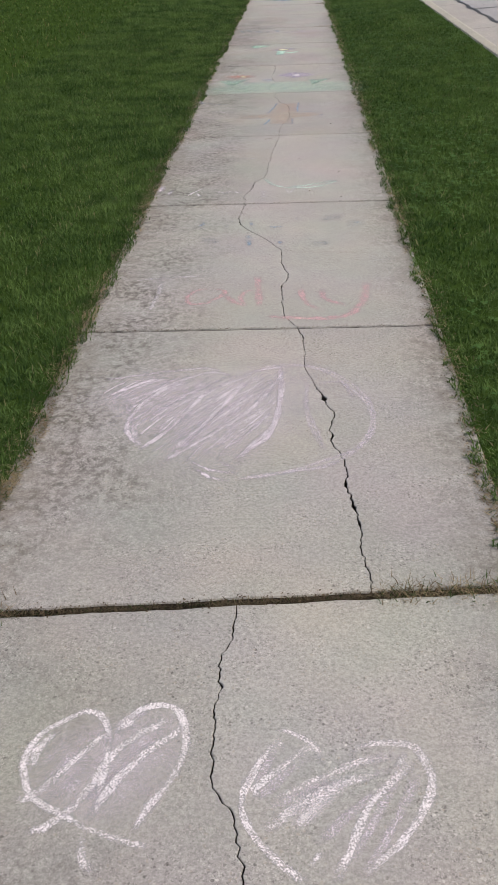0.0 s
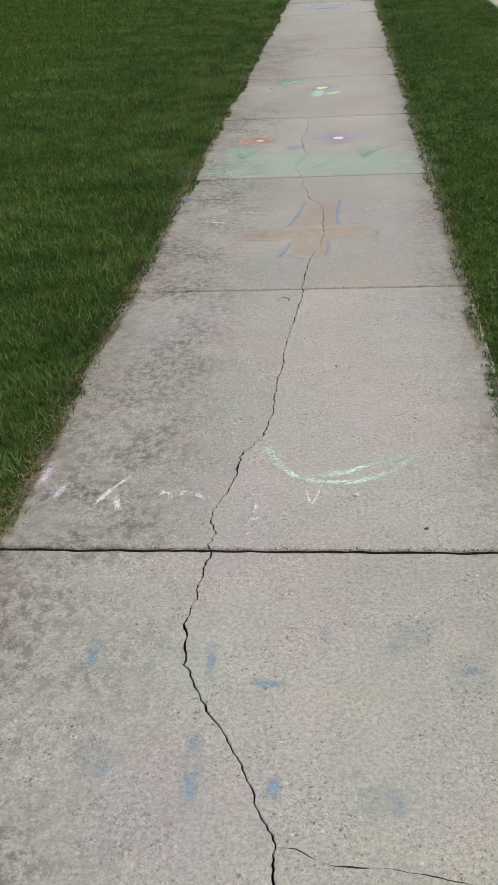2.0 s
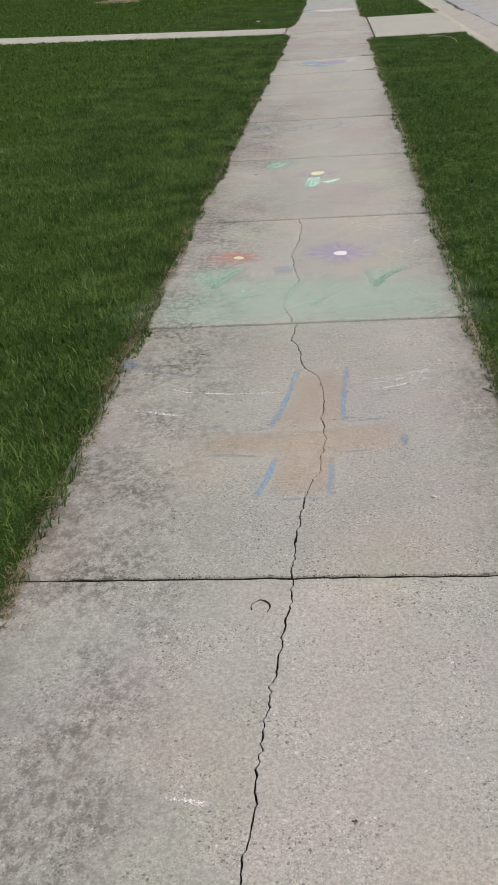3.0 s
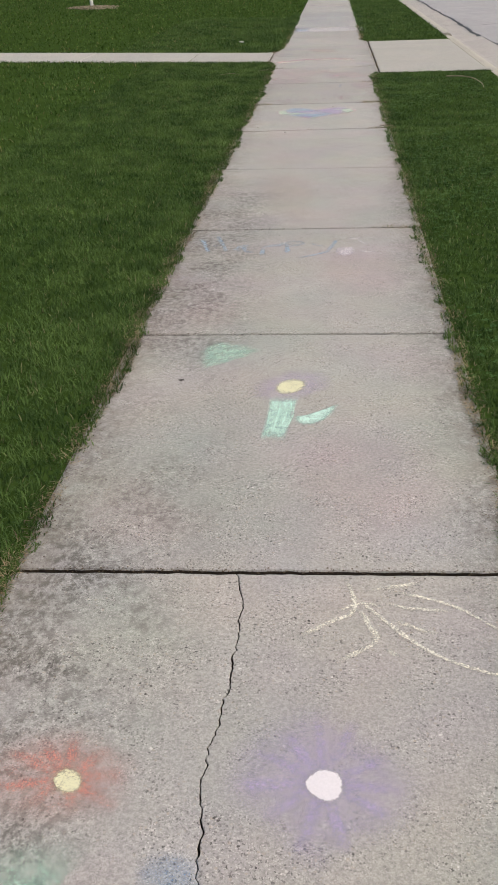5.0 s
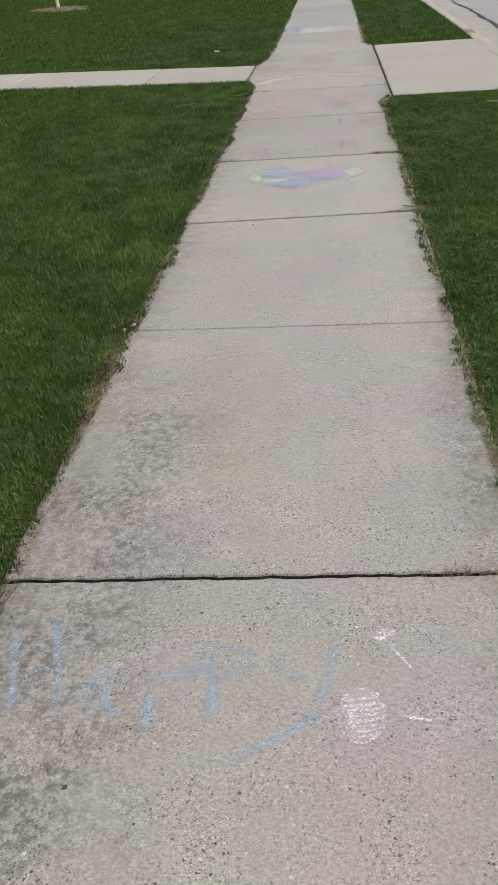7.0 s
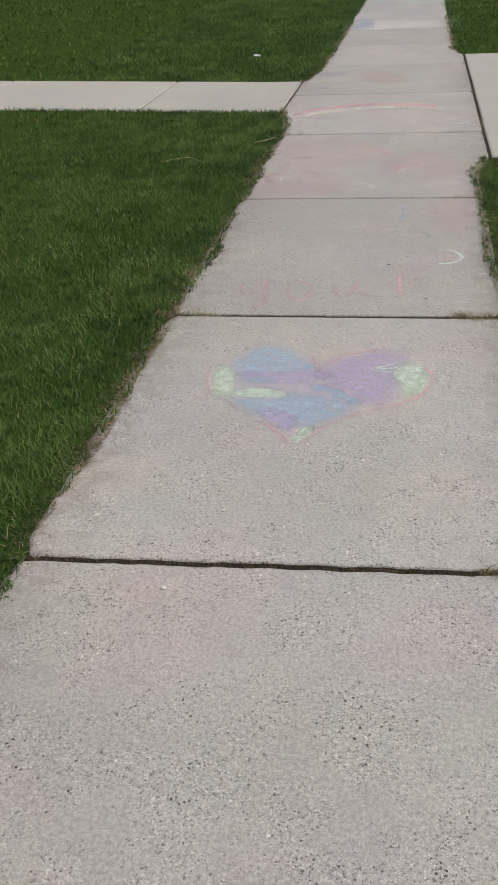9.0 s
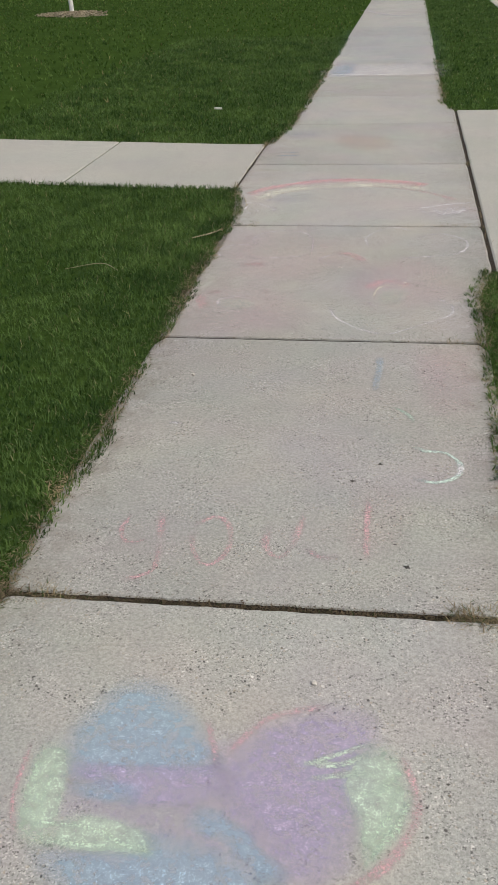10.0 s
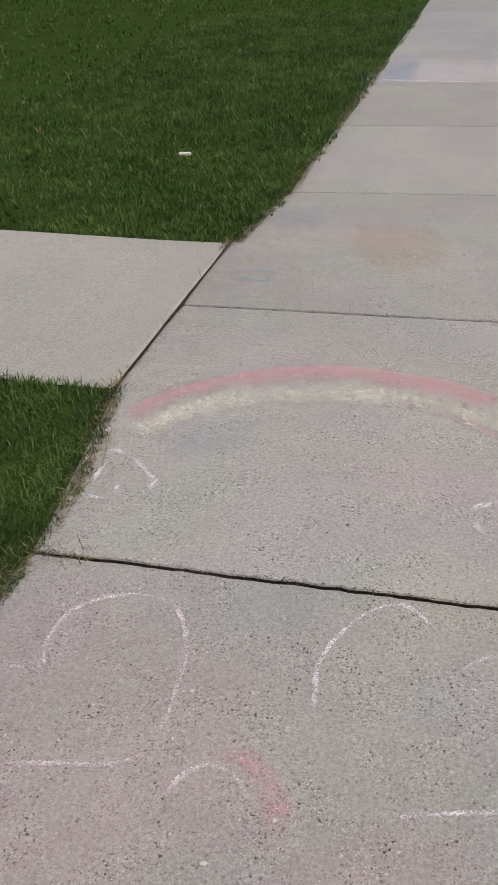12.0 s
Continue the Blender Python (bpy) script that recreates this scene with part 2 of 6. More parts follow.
BLUE, BLUE_THIN, BLUE_DUST, BLUE_FAINT = family("blue chalk", C_BLUE, thick=(0.5, 0.19), thin=(0.42, 0.12), dust=(0.25, 0.16), faint=(0.1, 0.06))
SKY, SKY_THIN, SKY_PATCH = family("light blue chalk", C_SKY, thick=(0.42, 0.24), thin=(0.36, 0.17), field=(0.3, 0.36))
GREEN_THIN, GREEN_DUST, GREEN_PATCH = family("green chalk", C_GREEN, thin=(0.4, 0.18), dust=(0.28, 0.26), field=(0.45, 0.3))
MINT, MINT_LINE, MINT_THIN = family("mint chalk", C_MINT, field=(0.58, 0.46), line=(0.56, 0.2), thin=(0.42, 0.12))
LIME, LIME_LINE, LIME_DUST = family("lime chalk", C_LIME, field=(0.36, 0.4), line=(0.5, 0.2), dust=(0.2, 0.18))
ORANGE_DUST, ORANGE_FAINT = family("orange chalk", C_ORANGE, fill=(0.22, 0.17), faint=(0.08, 0.06))
RED_THIN, RED_DUST = family("red chalk", C_RED, thin=(0.48, 0.18), dust=(0.25, 0.12))
VIOLET_THIN, VIOLET_DUST, VIOLET_PATCH = family("violet chalk", C_VIOLET, thin=(0.5, 0.18), dust=(0.26, 0.22), field=(0.3, 0.34))
YELLOW, ROSE = chalk("yellow chalk", C_YELLOW, 0.66, 0.5), chalk("rose chalk", C_ROSE, 0.5, 0.2)
CREAM, CREAM_THIN = family("cream chalk", C_CREAM, thick=(0.6, 0.2), thin=(0.5, 0.24))
PALE_GREEN = chalk("pale green chalk", (0.64, 0.77, 0.69), 0.58, 0.2)
ORANGE_HAZE = chalk("orange chalk haze", C_ORANGE, 0.12, 0.11)
TEAL_DUST = chalk("teal chalk dust", C_TEAL, 0.15, 0.09)


# ---------------------------------------------------------------- helpers
def part(name, bm, material, parent=None, label=""):
    """Links a bmesh as one mesh object, under a thing or a part."""
    me = bpy.data.meshes.new(name)
    bm.to_mesh(me)
    bm.free()
    me.materials.append(material)
    ob = new(name, me)
    ob.parent = parent
    return tagged(ob, label)


def thing(name, label, category, group="", kind="", at=(0, 0, 0), turn=0.0):
    ob = new(name)
    ob.matrix_world = pose(*at, 0, 0, turn)
    ob.empty_display_size = 0.1
    return tagged(ob, label, category, group, kind)


def block(bm, x0, y0, z0, x1, y1, z1, bevel=0.0):
    r = bmesh.ops.create_cube(bm, size=1, matrix=Matrix.Translation(((x0 + x1) / 2, (y0 + y1) / 2, (z0 + z1) / 2)) @ Matrix.Diagonal((x1 - x0, y1 - y0, z1 - z0, 1)))
    if bevel:
        edges = list({e for v in r["verts"] for e in v.link_edges})
        bmesh.ops.bevel(bm, geom=edges, offset=bevel, segments=2, affect="EDGES")
    return bm


def tube(bm, points, radii, sides=8):
    """A tapered tube along points, closed at both ends."""
    rings = []
    for i, (p, r) in enumerate(zip(points, radii)):
        p = Vector(p)
        way = (Vector(points[min(i + 1, len(points) - 1)]) - Vector(points[max(i - 1, 0)])).normalized()
        a = way.orthogonal().normalized()
        b = way.cross(a)
        rings.append([bm.verts.new(p + (a * math.cos(t) + b * math.sin(t)) * r) for t in (2 * math.pi * j / sides for j in range(sides))])
    for lo, hi in zip(rings, rings[1:]):
        for j in range(sides):
            bm.faces.new((lo[j], lo[(j + 1) % sides], hi[(j + 1) % sides], hi[j]))
    bm.faces.new(rings[0][::-1])
    bm.faces.new(rings[-1])
    return bm


def lump(bm, centre, size, seed, rough=0.3, divisions=2):
    """A rough stone-like lump."""
    r = bmesh.ops.create_icosphere(bm, subdivisions=divisions, radius=1)
    for v in r["verts"]:
        k = 1 + rough * noise.noise(v.co * 1.7 + Vector((seed, seed * 2.3, 0)))
        v.co = Vector((v.co.x * size[0] * k, v.co.y * size[1] * k, v.co.z * size[2] * k)) + Vector(centre)
    return bm


def curve(points, step=0.012, closed=False):
    """Points along a smooth line through the given ones."""
    ps = [Vector(p) for p in points]
    n, out = len(ps), []
    for i in range(n if closed else n - 1):
        a, b = ps[i], ps[(i + 1) % n]
        before = ps[i - 1] if closed or i else a * 2 - b
        after = ps[(i + 2) % n] if closed or i + 2 < n else b * 2 - a
        count = max(2, int((b - a).length / step))
        for j in range(count):
            t = j / count
            out.append(0.5 * (2 * a + (b - before) * t + (2 * before - 5 * a + 4 * b - after) * t * t + (3 * a - before - 3 * b + after) * t ** 3))
    if not closed:
        out.append(ps[-1])
    return out


def wave(x, y, seed):
    """A cheap smooth field between -1 and 1, for arrays."""
    return (np.sin(x * 1.7 + seed) * np.cos(y * 1.3 - seed * 2) + np.sin(x * 3.9 - y * 2.7 + seed * 3) * 0.6 + np.sin(x * 7.1 + y * 8.3 + seed) * 0.4) / 2.0


def triangles(name, verts, faces, material):
    """A mesh object from arrays of corners and triangles."""
    me = bpy.data.meshes.new(name)
    me.vertices.add(len(verts))
    me.vertices.foreach_set("co", verts.astype(np.float32).ravel())
    me.loops.add(faces.size)
    me.loops.foreach_set("vertex_index", faces.astype(np.int32).ravel())
    me.polygons.add(len(faces))
    me.polygons.foreach_set("loop_start", np.arange(0, faces.size, 3, dtype=np.int32))
    me.update(calc_edges=True)
    me.materials.append(material)
    return new(name, me)


def blades(x, y, z, height, width, lean, rng, aim=None):
    """Corners and triangles of bent blades of grass at the given roots."""
    n = len(x)
    turn = rng.uniform(0, 2 * np.pi, n) if aim is None else aim
    dx, dy = np.cos(turn), np.sin(turn)
    spin = turn + rng.normal(np.pi / 2, 0.5, n)
    sx, sy = np.cos(spin) * width / 2, np.sin(spin) * width / 2
    reach, rise = height * np.sin(lean), height * np.cos(lean)
    v = np.empty((n, 5, 3))
    for i, (along, up, w) in enumerate(((0, 0, -1), (0, 0, 1), (0.35, 0.6, -0.75), (0.35, 0.6, 0.75), (1, 1, 0))):
        v[:, i, 0] = x + dx * reach * along + sx * w
        v[:, i, 1] = y + dy * reach * along + sy * w
        v[:, i, 2] = z + rise * up
    f = np.array([[0, 1, 2], [1, 3, 2], [2, 3, 4]])[None] + 5 * np.arange(n)[:, None, None]
    return v.reshape(-1, 3), f.reshape(-1, 3)


# joints of the sidewalk, and half the width of each gap
JOINTS = (-4.49, -2.955, -1.43, -0.003, 1.537, 3.078, 4.629, 6.102, 7.634, 9.149, 10.682, 12.206, 13.68, 15.246, 16.790, 18.266, 19.752, 21.22, 22.657)
GAPS = (0.005, 0.005, 0.0118, 0.0062, 0.0062, 0.005, 0.0062, 0.0085, 0.006, 0.0078, 0.004, 0.0108, 0.0108, 0.0078, 0.0072, 0.006, 0.0032, 0.0032, 0.005)
# how far each joint runs askew, in metres a metre across
SKEWS = (0, 0, 0.078, 0.013, 0.008, 0.014, 0.02, 0.02, 0.007, 0.013, -0.013, 0.045, 0.018, 0.008, 0.0, -0.004, 0.022, -0.01, 0.0)
HALF = 0.61
WALK_NEAR, WALK_FAR = 17.60, 18.96
APRON_NEAR, APRON_FAR = 16.10, 20.36


def left_edge(y):
    """The sidewalk's edge, which flares out where the house walk meets it."""
    y = np.asarray(y, dtype=float)
    return -HALF - 0.095 * np.clip((y - 16.9) / 0.7, 0, 1) * np.clip((19.75 - y) / 0.8, 0, 1)


def right_edge(y):
    y = np.asarray(y, dtype=float)
    return HALF + 0.075 * np.clip((y - 15.75) / 0.35, 0, 1) * np.clip((20.75 - y) / 0.4, 0, 1)


# cracks that run along the middle of the slabs
CRACK_A = ((0.051, -2.065), (0.049, -2.044), (0.039, -2.011), (0.029, -1.977), (0.030, -1.952), (0.008, -1.920), (-0.013, -1.871), (-0.011, -1.830), (-0.018, -1.768), (-0.012, -1.667), (-0.017, -1.586), (0.002, -1.546), (0.008, -1.489), (0.008, -1.430))
CRACK_B = ((0.281, -1.396), (0.277, -1.326), (0.269, -1.276), (0.270, -1.181), (0.260, -1.078), (0.250, -1.017), (0.254, -0.885), (0.224, -0.798), (0.221, -0.723), (0.233, -0.627), (0.209, -0.547), (0.181, -0.430), (0.157, -0.332), (0.154, -0.096), (0.135, -0.015))
CRACK_C = ((0.132, -0.001), (0.111, 0.053), (0.093, 0.091), (0.083, 0.171), (0.081, 0.279), (0.072, 0.397), (0.103, 0.487), (0.089, 0.597), (0.066, 0.671), (0.069, 0.821), (0.014, 0.954), (-0.079, 1.109), (-0.119, 1.193), (-0.135, 1.302), (-0.118, 1.433), (-0.113, 1.533))
CRACK_D = ((-0.115, 1.535), (-0.115, 1.606), (-0.125, 1.682), (-0.092, 1.802), (-0.090, 1.892), (-0.075, 1.960), (-0.037, 2.018), (-0.017, 2.171), (-0.024, 2.325), (-0.010, 2.456), (-0.008, 2.642), (0.008, 2.801), (0.025, 2.976), (0.028, 3.056))
CRACK_E = ((0.027, 3.079), (0.025, 3.121), (0.031, 3.206), (0.035, 3.339), (0.054, 3.464), (0.075, 3.525), (0.085, 3.642), (0.093, 3.734), (0.081, 3.835), (0.081, 3.911), (0.087, 4.017), (0.059, 4.147), (0.006, 4.248), (0.005, 4.354), (-0.032, 4.471), (-0.027, 4.577), (-0.012, 4.640))
CRACK_F = ((-0.041, 4.635), (-0.049, 4.708), (-0.078, 4.833), (-0.047, 5.024), (-0.031, 5.094), (-0.039, 5.196), (-0.063, 5.366), (-0.076, 5.471), (-0.068, 5.551), (-0.046, 5.752), (-0.047, 5.979), (-0.074, 6.138))
BRANCH_C = ((0.067, 0.819), (0.102, 0.815), (0.151, 0.794), (0.201, 0.791), (0.286, 0.784), (0.400, 0.762))
BRANCH_E = ((0.081, 3.831), (0.122, 3.838), (0.172, 3.845), (0.245, 3.831))
ARC = ((-0.054, 2.963), (-0.054, 2.983), (-0.038, 2.995), (-0.021, 2.985), (-0.016, 2.970), (-0.020, 2.955))


# ---------------------------------------------------------------- ground, road, kerb
def rise(x):
    """The lawn climbs gently from the sidewalk towards the houses."""
    return 0.027 * np.clip(-np.asarray(x, dtype=float) - 0.9, 0, 24)


bm = bmesh.new()
steps = (1.96, 0.592, 0.588, -0.588, -0.592, -0.9, -4.0, -8.0, -16.0, -24.9, -300.0)
lines = [[bm.verts.new((x, y, float(rise(x)) - (0.008 if abs(x) > 0.59 else 0.2))) for x in steps] for y in (-120, 500)]
for j in range(len(steps) - 1):
    bm.faces.new((lines[0][j + 1], lines[0][j], lines[1][j], lines[1][j + 1]))
tagged(part("ground", bm, TURF), "green lawn turf beside a concrete sidewalk", "lawn", kind="structure")
bm = bmesh.new()
block(bm, 10.9, -120, -0.8, 300, 500, -0.03)
tagged(part("ground", bm, TURF), "lawn across the road", "lawn", kind="structure")
bm = bmesh.new()
block(bm, 2.60, -120, -0.8, 10.3, 500, -0.085)
road = tagged(part("road", bm, ROAD), "pale worn road with dark sealed cracks", "road", kind="structure")


def kerb_line(name, sign, x):
    """Kerb and gutter poured in one, in lengths with joints between."""
    profile = ((0.0, -0.3), (0.0, -0.012), (0.012, 0.002), (0.10, 0.004), (0.13, -0.004), (0.16, -0.03), (0.19, -0.075), (0.22, -0.1), (0.30, -0.104), (0.655, -0.082), (0.655, -0.3))
    kerb = thing(name, "concrete kerb and gutter with faded yellow top", "kerb", kind="structure")
    for i in range(40):
        y0, y1 = -12 + i * 3.05 + 0.004, -12 + (i + 1) * 3.05 - 0.004
        low = sign > 0 and APRON_NEAR - 0.8 < (y0 + y1) / 2 < APRON_FAR + 0.8
        for piece, lo, hi, m in (("kerb_stone", 0, 6, KERB), ("gutter_pan", 6, 10, GUTTER)):
            bm = bmesh.new()
            rows = []
            for y in (y0, y1):
                rows.append([bm.verts.new((x + sign * px, y, pz if not low or pz < -0.09 else -0.04 + pz * 0.3)) for px, pz in profile[lo:hi + 1]])
            for j in range(hi - lo):
                bm.faces.new((rows[0][j], rows[0][j + 1], rows[1][j + 1], rows[1][j]))
            for r in rows:
                end = [v for v in r]
                last = bm.verts.new((end[-1].co.x, end[-1].co.y, -0.3))
                first = bm.verts.new((end[0].co.x, end[0].co.y, -0.3))
                bm.faces.new([first] + end + [last])
            part(piece, bm, m, kerb)


kerb_line("kerb", 1, 1.965)
kerb_line("kerb", -1, 10.94)

sealed = thing("road_cracks", "dark wandering cracks sealed with tar in the road", "road crack", kind="structure")


def tar_line(points, width):
    bm = bmesh.new()
    row = []
    for p in curve(points, 0.10):
        w = width * (0.45 + 0.9 * abs(noise.noise(Vector((p.x * 2.1, p.y * 2.1, 1.0)))) + 0.4 * random.random())
        s = 0.07 * noise.noise(Vector((p.x * 1.7, p.y * 1.7, 5.0)))
        d = Vector((1, 0)) if abs(points[-1][1] - points[0][1]) > abs(points[-1][0] - points[0][0]) else Vector((0, 1))
        row.append([bm.verts.new((p.x + d.x * (s + k * w), p.y + d.y * (s + k * w), -0.0805)) for k in (-0.5, 0.5)])
    for a, b in zip(row, row[1:]):
        bm.faces.new((a[0], a[1], b[1], b[0]))
    part("tar_line", bm, TAR, sealed)


tar_line(((2.63, -5), (2.64, 8), (2.63, 18), (2.64, 30), (2.63, 48), (2.64, 90)), 0.07)
tar_line(((5.0, 5), (4.9, 18), (5.05, 30), (4.95, 45), (5.0, 90)), 0.07)
tar_line(((2.64, 24.0), (3.4, 24.6), (4.9, 25.6)), 0.05)
tar_line(((2.64, 11.6), (3.5, 11.9), (5.0, 12.6)), 0.05)
tar_line(((5.0, 36.0), (6.5, 36.8), (8.2, 37.2)), 0.05)
tar_line(((2.64, 44.0), (3.6, 44.6), (5.0, 46.0)), 0.05)
tar_line(((7.6, 4), (7.5, 25), (7.7, 45), (7.6, 90)), 0.06)


# ---------------------------------------------------------------- far things beyond the lawn
def sapling(x, y):
    tree = thing("sapling", "young staked tree with pale trunk wrap in the lawn", "tree", at=(x, y, float(rise(x)) - 0.02))
    lean = -0.085
    at = lambda h, r=0.0: (lean * h + 0.02 * math.sin(h * 2), 0.01 * math.sin(h * 3), h)
    part("trunk", tube(bmesh.new(), [at(h) for h in (0, 0.6, 1.2, 1.9, 2.6, 3.3)], (0.036, 0.034, 0.032, 0.028, 0.02, 0.009)), BARK, tree)
    part("trunk_wrap", tube(bmesh.new(), [at(h) for h in (0.0, 0.02, 0.5, 0.98, 1.0)], (0.03, 0.045, 0.042, 0.040, 0.03), 10), WHITE_PAINT, tree, "white plastic trunk wrap")
    part("tie", tube(bmesh.new(), [at(h) for h in (1.02, 1.03, 1.1, 1.11)], (0.035, 0.046, 0.046, 0.035), 10), DARK_METAL, tree, "dark tie band")
    r = random.Random(5)
    tips = []
    for i in range(14):
        h = 1.5 + 1.7 * i / 14
        a = i * 2.4
        s = Vector(at(h))
        e = s + Vector((math.cos(a), math.sin(a), 1.0)) * (0.75 - 0.03 * i)
        mid = (s + e) / 2 + Vector((0, 0, -0.05))
        part("limb", tube(bmesh.new(), [s, mid, e], (0.014, 0.009, 0.003), 5), BARK, tree)
        tips += [s.lerp(e, t) for t in (0.4, 0.55, 0.7, 0.8, 0.9, 1.0)]
    bm = bmesh.new()
    for p in tips:
        for _ in range(9):
            c = p + Vector((r.uniform(-0.11, 0.11), r.uniform(-0.11, 0.11), r.uniform(-0.09, 0.12)))
            m = Matrix.Translation(c) @ Euler((r.uniform(-1, 1), r.uniform(-1, 1), r.uniform(0, 6.3))).to_matrix().to_4x4()
            bm.faces.new([bm.verts.new(m @ Vector(q)) for q in ((-0.03, 0, 0), (0, -0.015, 0.004), (0.035, 0, 0), (0, 0.015, 0.004))])
    part("crown", bm, LEAF, tree, "sparse young leaves")


sapling(-6.35, 31.6)
bm = bmesh.new()
r = random.Random(8)
lump(bm, (-6.3, 31.4, float(rise(-6.3)) - 0.03), (0.66, 0.66, 0.06), 3, 0.25, 3)
for _ in range(260):
    a, d = r.uniform(0, 6.28), math.sqrt(r.random()) * 0.7
    p = Vector((-6.3 + d * math.cos(a), 31.4 + d * math.sin(a), float(rise(-6.3)) + 0.045 * (1 - d) + 0.008))
    m = Matrix.Translation(p) @ Euler((r.uniform(-0.5, 0.5), r.uniform(-0.5, 0.5), r.uniform(0, 6.3))).to_matrix().to_4x4() @ Matrix.Diagonal((0.07, 0.02, 0.012, 1))
    bmesh.ops.create_cube(bm, size=1, matrix=m)
tagged(part("mulch_ring", bm, MULCH), "round bed of pale wood mulch around the sapling", "mulch", kind="stuff")


def post(name, label, x, y, w, h, material):
    ob = thing(name, label, "post", at=(x, y, float(rise(x)) - 0.03))
    bm = bmesh.new()
    block(bm, -w / 2, -w / 2, 0, w / 2, w / 2, h, 0.015)
    part("shaft", bm, material, ob)
    # white box over the right face: the sunlit side put into the colour
    bm = bmesh.new()
    block(bm, w * 0.36, -w / 2 - 0.006, 0.01, w / 2 + 0.006, w / 2 + 0.006, h - 0.02, 0.004)
    part("lit_side", bm, WHITE_PAINT, ob, "white facing that paints in the sunlit right side")
    bm = bmesh.new()
    block(bm, -w * 0.62, -w * 0.62, h, w * 0.62, w * 0.62, h + 0.06, 0.015)
    part("cap", bm, material, ob)


post("street_post", "square grey weathered post in the grass strip", 1.06, 35.3, 0.21, 1.9, POST_GREY)
post("street_post", "thin dark post beside the far sidewalk", -0.83, 68.0, 0.18, 1.7, DARK_METAL)

# dark utility cabinet with a white marker post
box = thing("utility_cabinet", "large dark green utility cabinet standing on the lawn", "utility box", at=(-9.0, 53.2, float(rise(-9.0)) - 0.05), turn=-8)
bm = bmesh.new()
block(bm, -1.13, 0, 0.1, 1.13, 1.2, 1.9, 0.03)
part("body", bm, DARK_METAL, box)
bm = bmesh.new()
block(bm, -1.19, -0.06, 0, 1.19, 1.26, 0.1, 0.02)
part("plinth", bm, POST_GREY, box, "grey concrete plinth")
for s in (-0.55, 0.55):
    bm = bmesh.new()
    block(bm, s - 0.51, -0.03, 0.18, s + 0.51, -0.002, 1.8, 0.01)
    door = part("door", bm, DARK_METAL, box)
    bm = bmesh.new()
    block(bm, s - 0.03 + (0.45 if s < 0 else -0.45), -0.06, 1.0, s + 0.03 + (0.45 if s < 0 else -0.45), -0.032, 1.2, 0.008)
    part("handle", bm, POST_GREY, door)
marker = thing("marker_post", "slim white marker post beside the dark cabinet", "post", at=(-7.75, 51.6, float(rise(-7.75)) - 0.03))
part("shaft", tube(bmesh.new(), [(0, 0, 0), (0.0, 0, 0.9), (-0.03, 0, 1.8)], (0.06, 0.058, 0.05), 10), WHITE_PAINT, marker)
part("cap", tube(bmesh.new(), [(-0.03, 0, 1.8), (-0.03, 0, 1.88)], (0.065, 0.04), 10), DARK_METAL, marker)


def house(x, y, turn, length, depth, height, garage):
    """A house front seen only at its foot; its near wall runs along its own x."""
    ob = thing("house", "grey sided house with white trim at the lawn's far side", "house", at=(x, y, float(rise(x)) - 0.03), turn=turn)
    bm = bmesh.new()
    block(bm, 0, 0, 0.35, length, depth, height)
    part("wall", bm, SIDING, ob)
    bm = bmesh.new()
    block(bm, -0.02, -0.03, 0, length + 0.02, depth, 0.35)
    part("foundation", bm, POST_GREY, ob)
    for i in range(int((height - 0.35) / 0.2)):
        bm = bmesh.new()
        z = 0.36 + i * 0.2
        vs = [bm.verts.new(c) for c in ((0.1, -0.02, z), (length - 0.1, -0.02, z), (length - 0.1, -0.003, z + 0.19), (0.1, -0.003, z + 0.19), (0.1, -0.003, z), (length - 0.1, -0.003, z))]
        for f in ((0, 1, 2, 3), (0, 4, 5, 1), (0, 3, 4), (1, 5, 2)):
            bm.faces.new([vs[j] for j in f])
        part("siding_board", bm, SIDING, ob)
    for px in (0.0, length - 0.12):
        bm = bmesh.new()
        block(bm, px, -0.05, 0.3, px + 0.12, 0.08, height, 0.01)
        part("corner_trim", bm, WHITE_PAINT, ob, "white corner board")
    bm = bmesh.new()
    top = [bm.verts.new(c) for c in ((-0.4, -0.4, height), (length + 0.4, -0.4, height), (length + 0.4, depth + 0.4, height), (-0.4, depth + 0.4, height), (-0.4, depth / 2, height + 2.2), (length + 0.4, depth / 2, height + 2.2))]
    for f in ((0, 1, 5, 4), (2, 3, 4, 5), (0, 4, 3), (1, 2, 5), (3, 2, 1, 0)):
        bm.faces.new([top[j] for j in f])
    part("roof", bm, POST_GREY, ob)
    for g in garage:
        bm = bmesh.new()
        block(bm, g, -0.08, 0.02, g + 2.6, -0.024, 2.2, 0.01)
        door = part("garage_door", bm, WHITE_PAINT, ob, "white panelled garage door")
        for k in range(4):
            bm = bmesh.new()
            block(bm, g + 0.1, -0.1, 0.1 + k * 0.53, g + 2.5, -0.082, 0.54 + k * 0.53, 0.01)
            part("panel", bm, WHITE_PAINT, door)
    for px in (length * 0.45,):
        part("downspout", tube(bmesh.new(), [(px, -0.12, 0.05), (px, -0.07, 0.4), (px, -0.07, height)], (0.05, 0.05, 0.05), 8), WHITE_PAINT, ob, "white downspout")


house(-16.3, 51.0, 100, 20.0, 9.0, 4.0, (9.0, 13.5))
house(-20.6, 73.5, 96, 20.0, 9.0, 4.0, (2.0, 7.0))


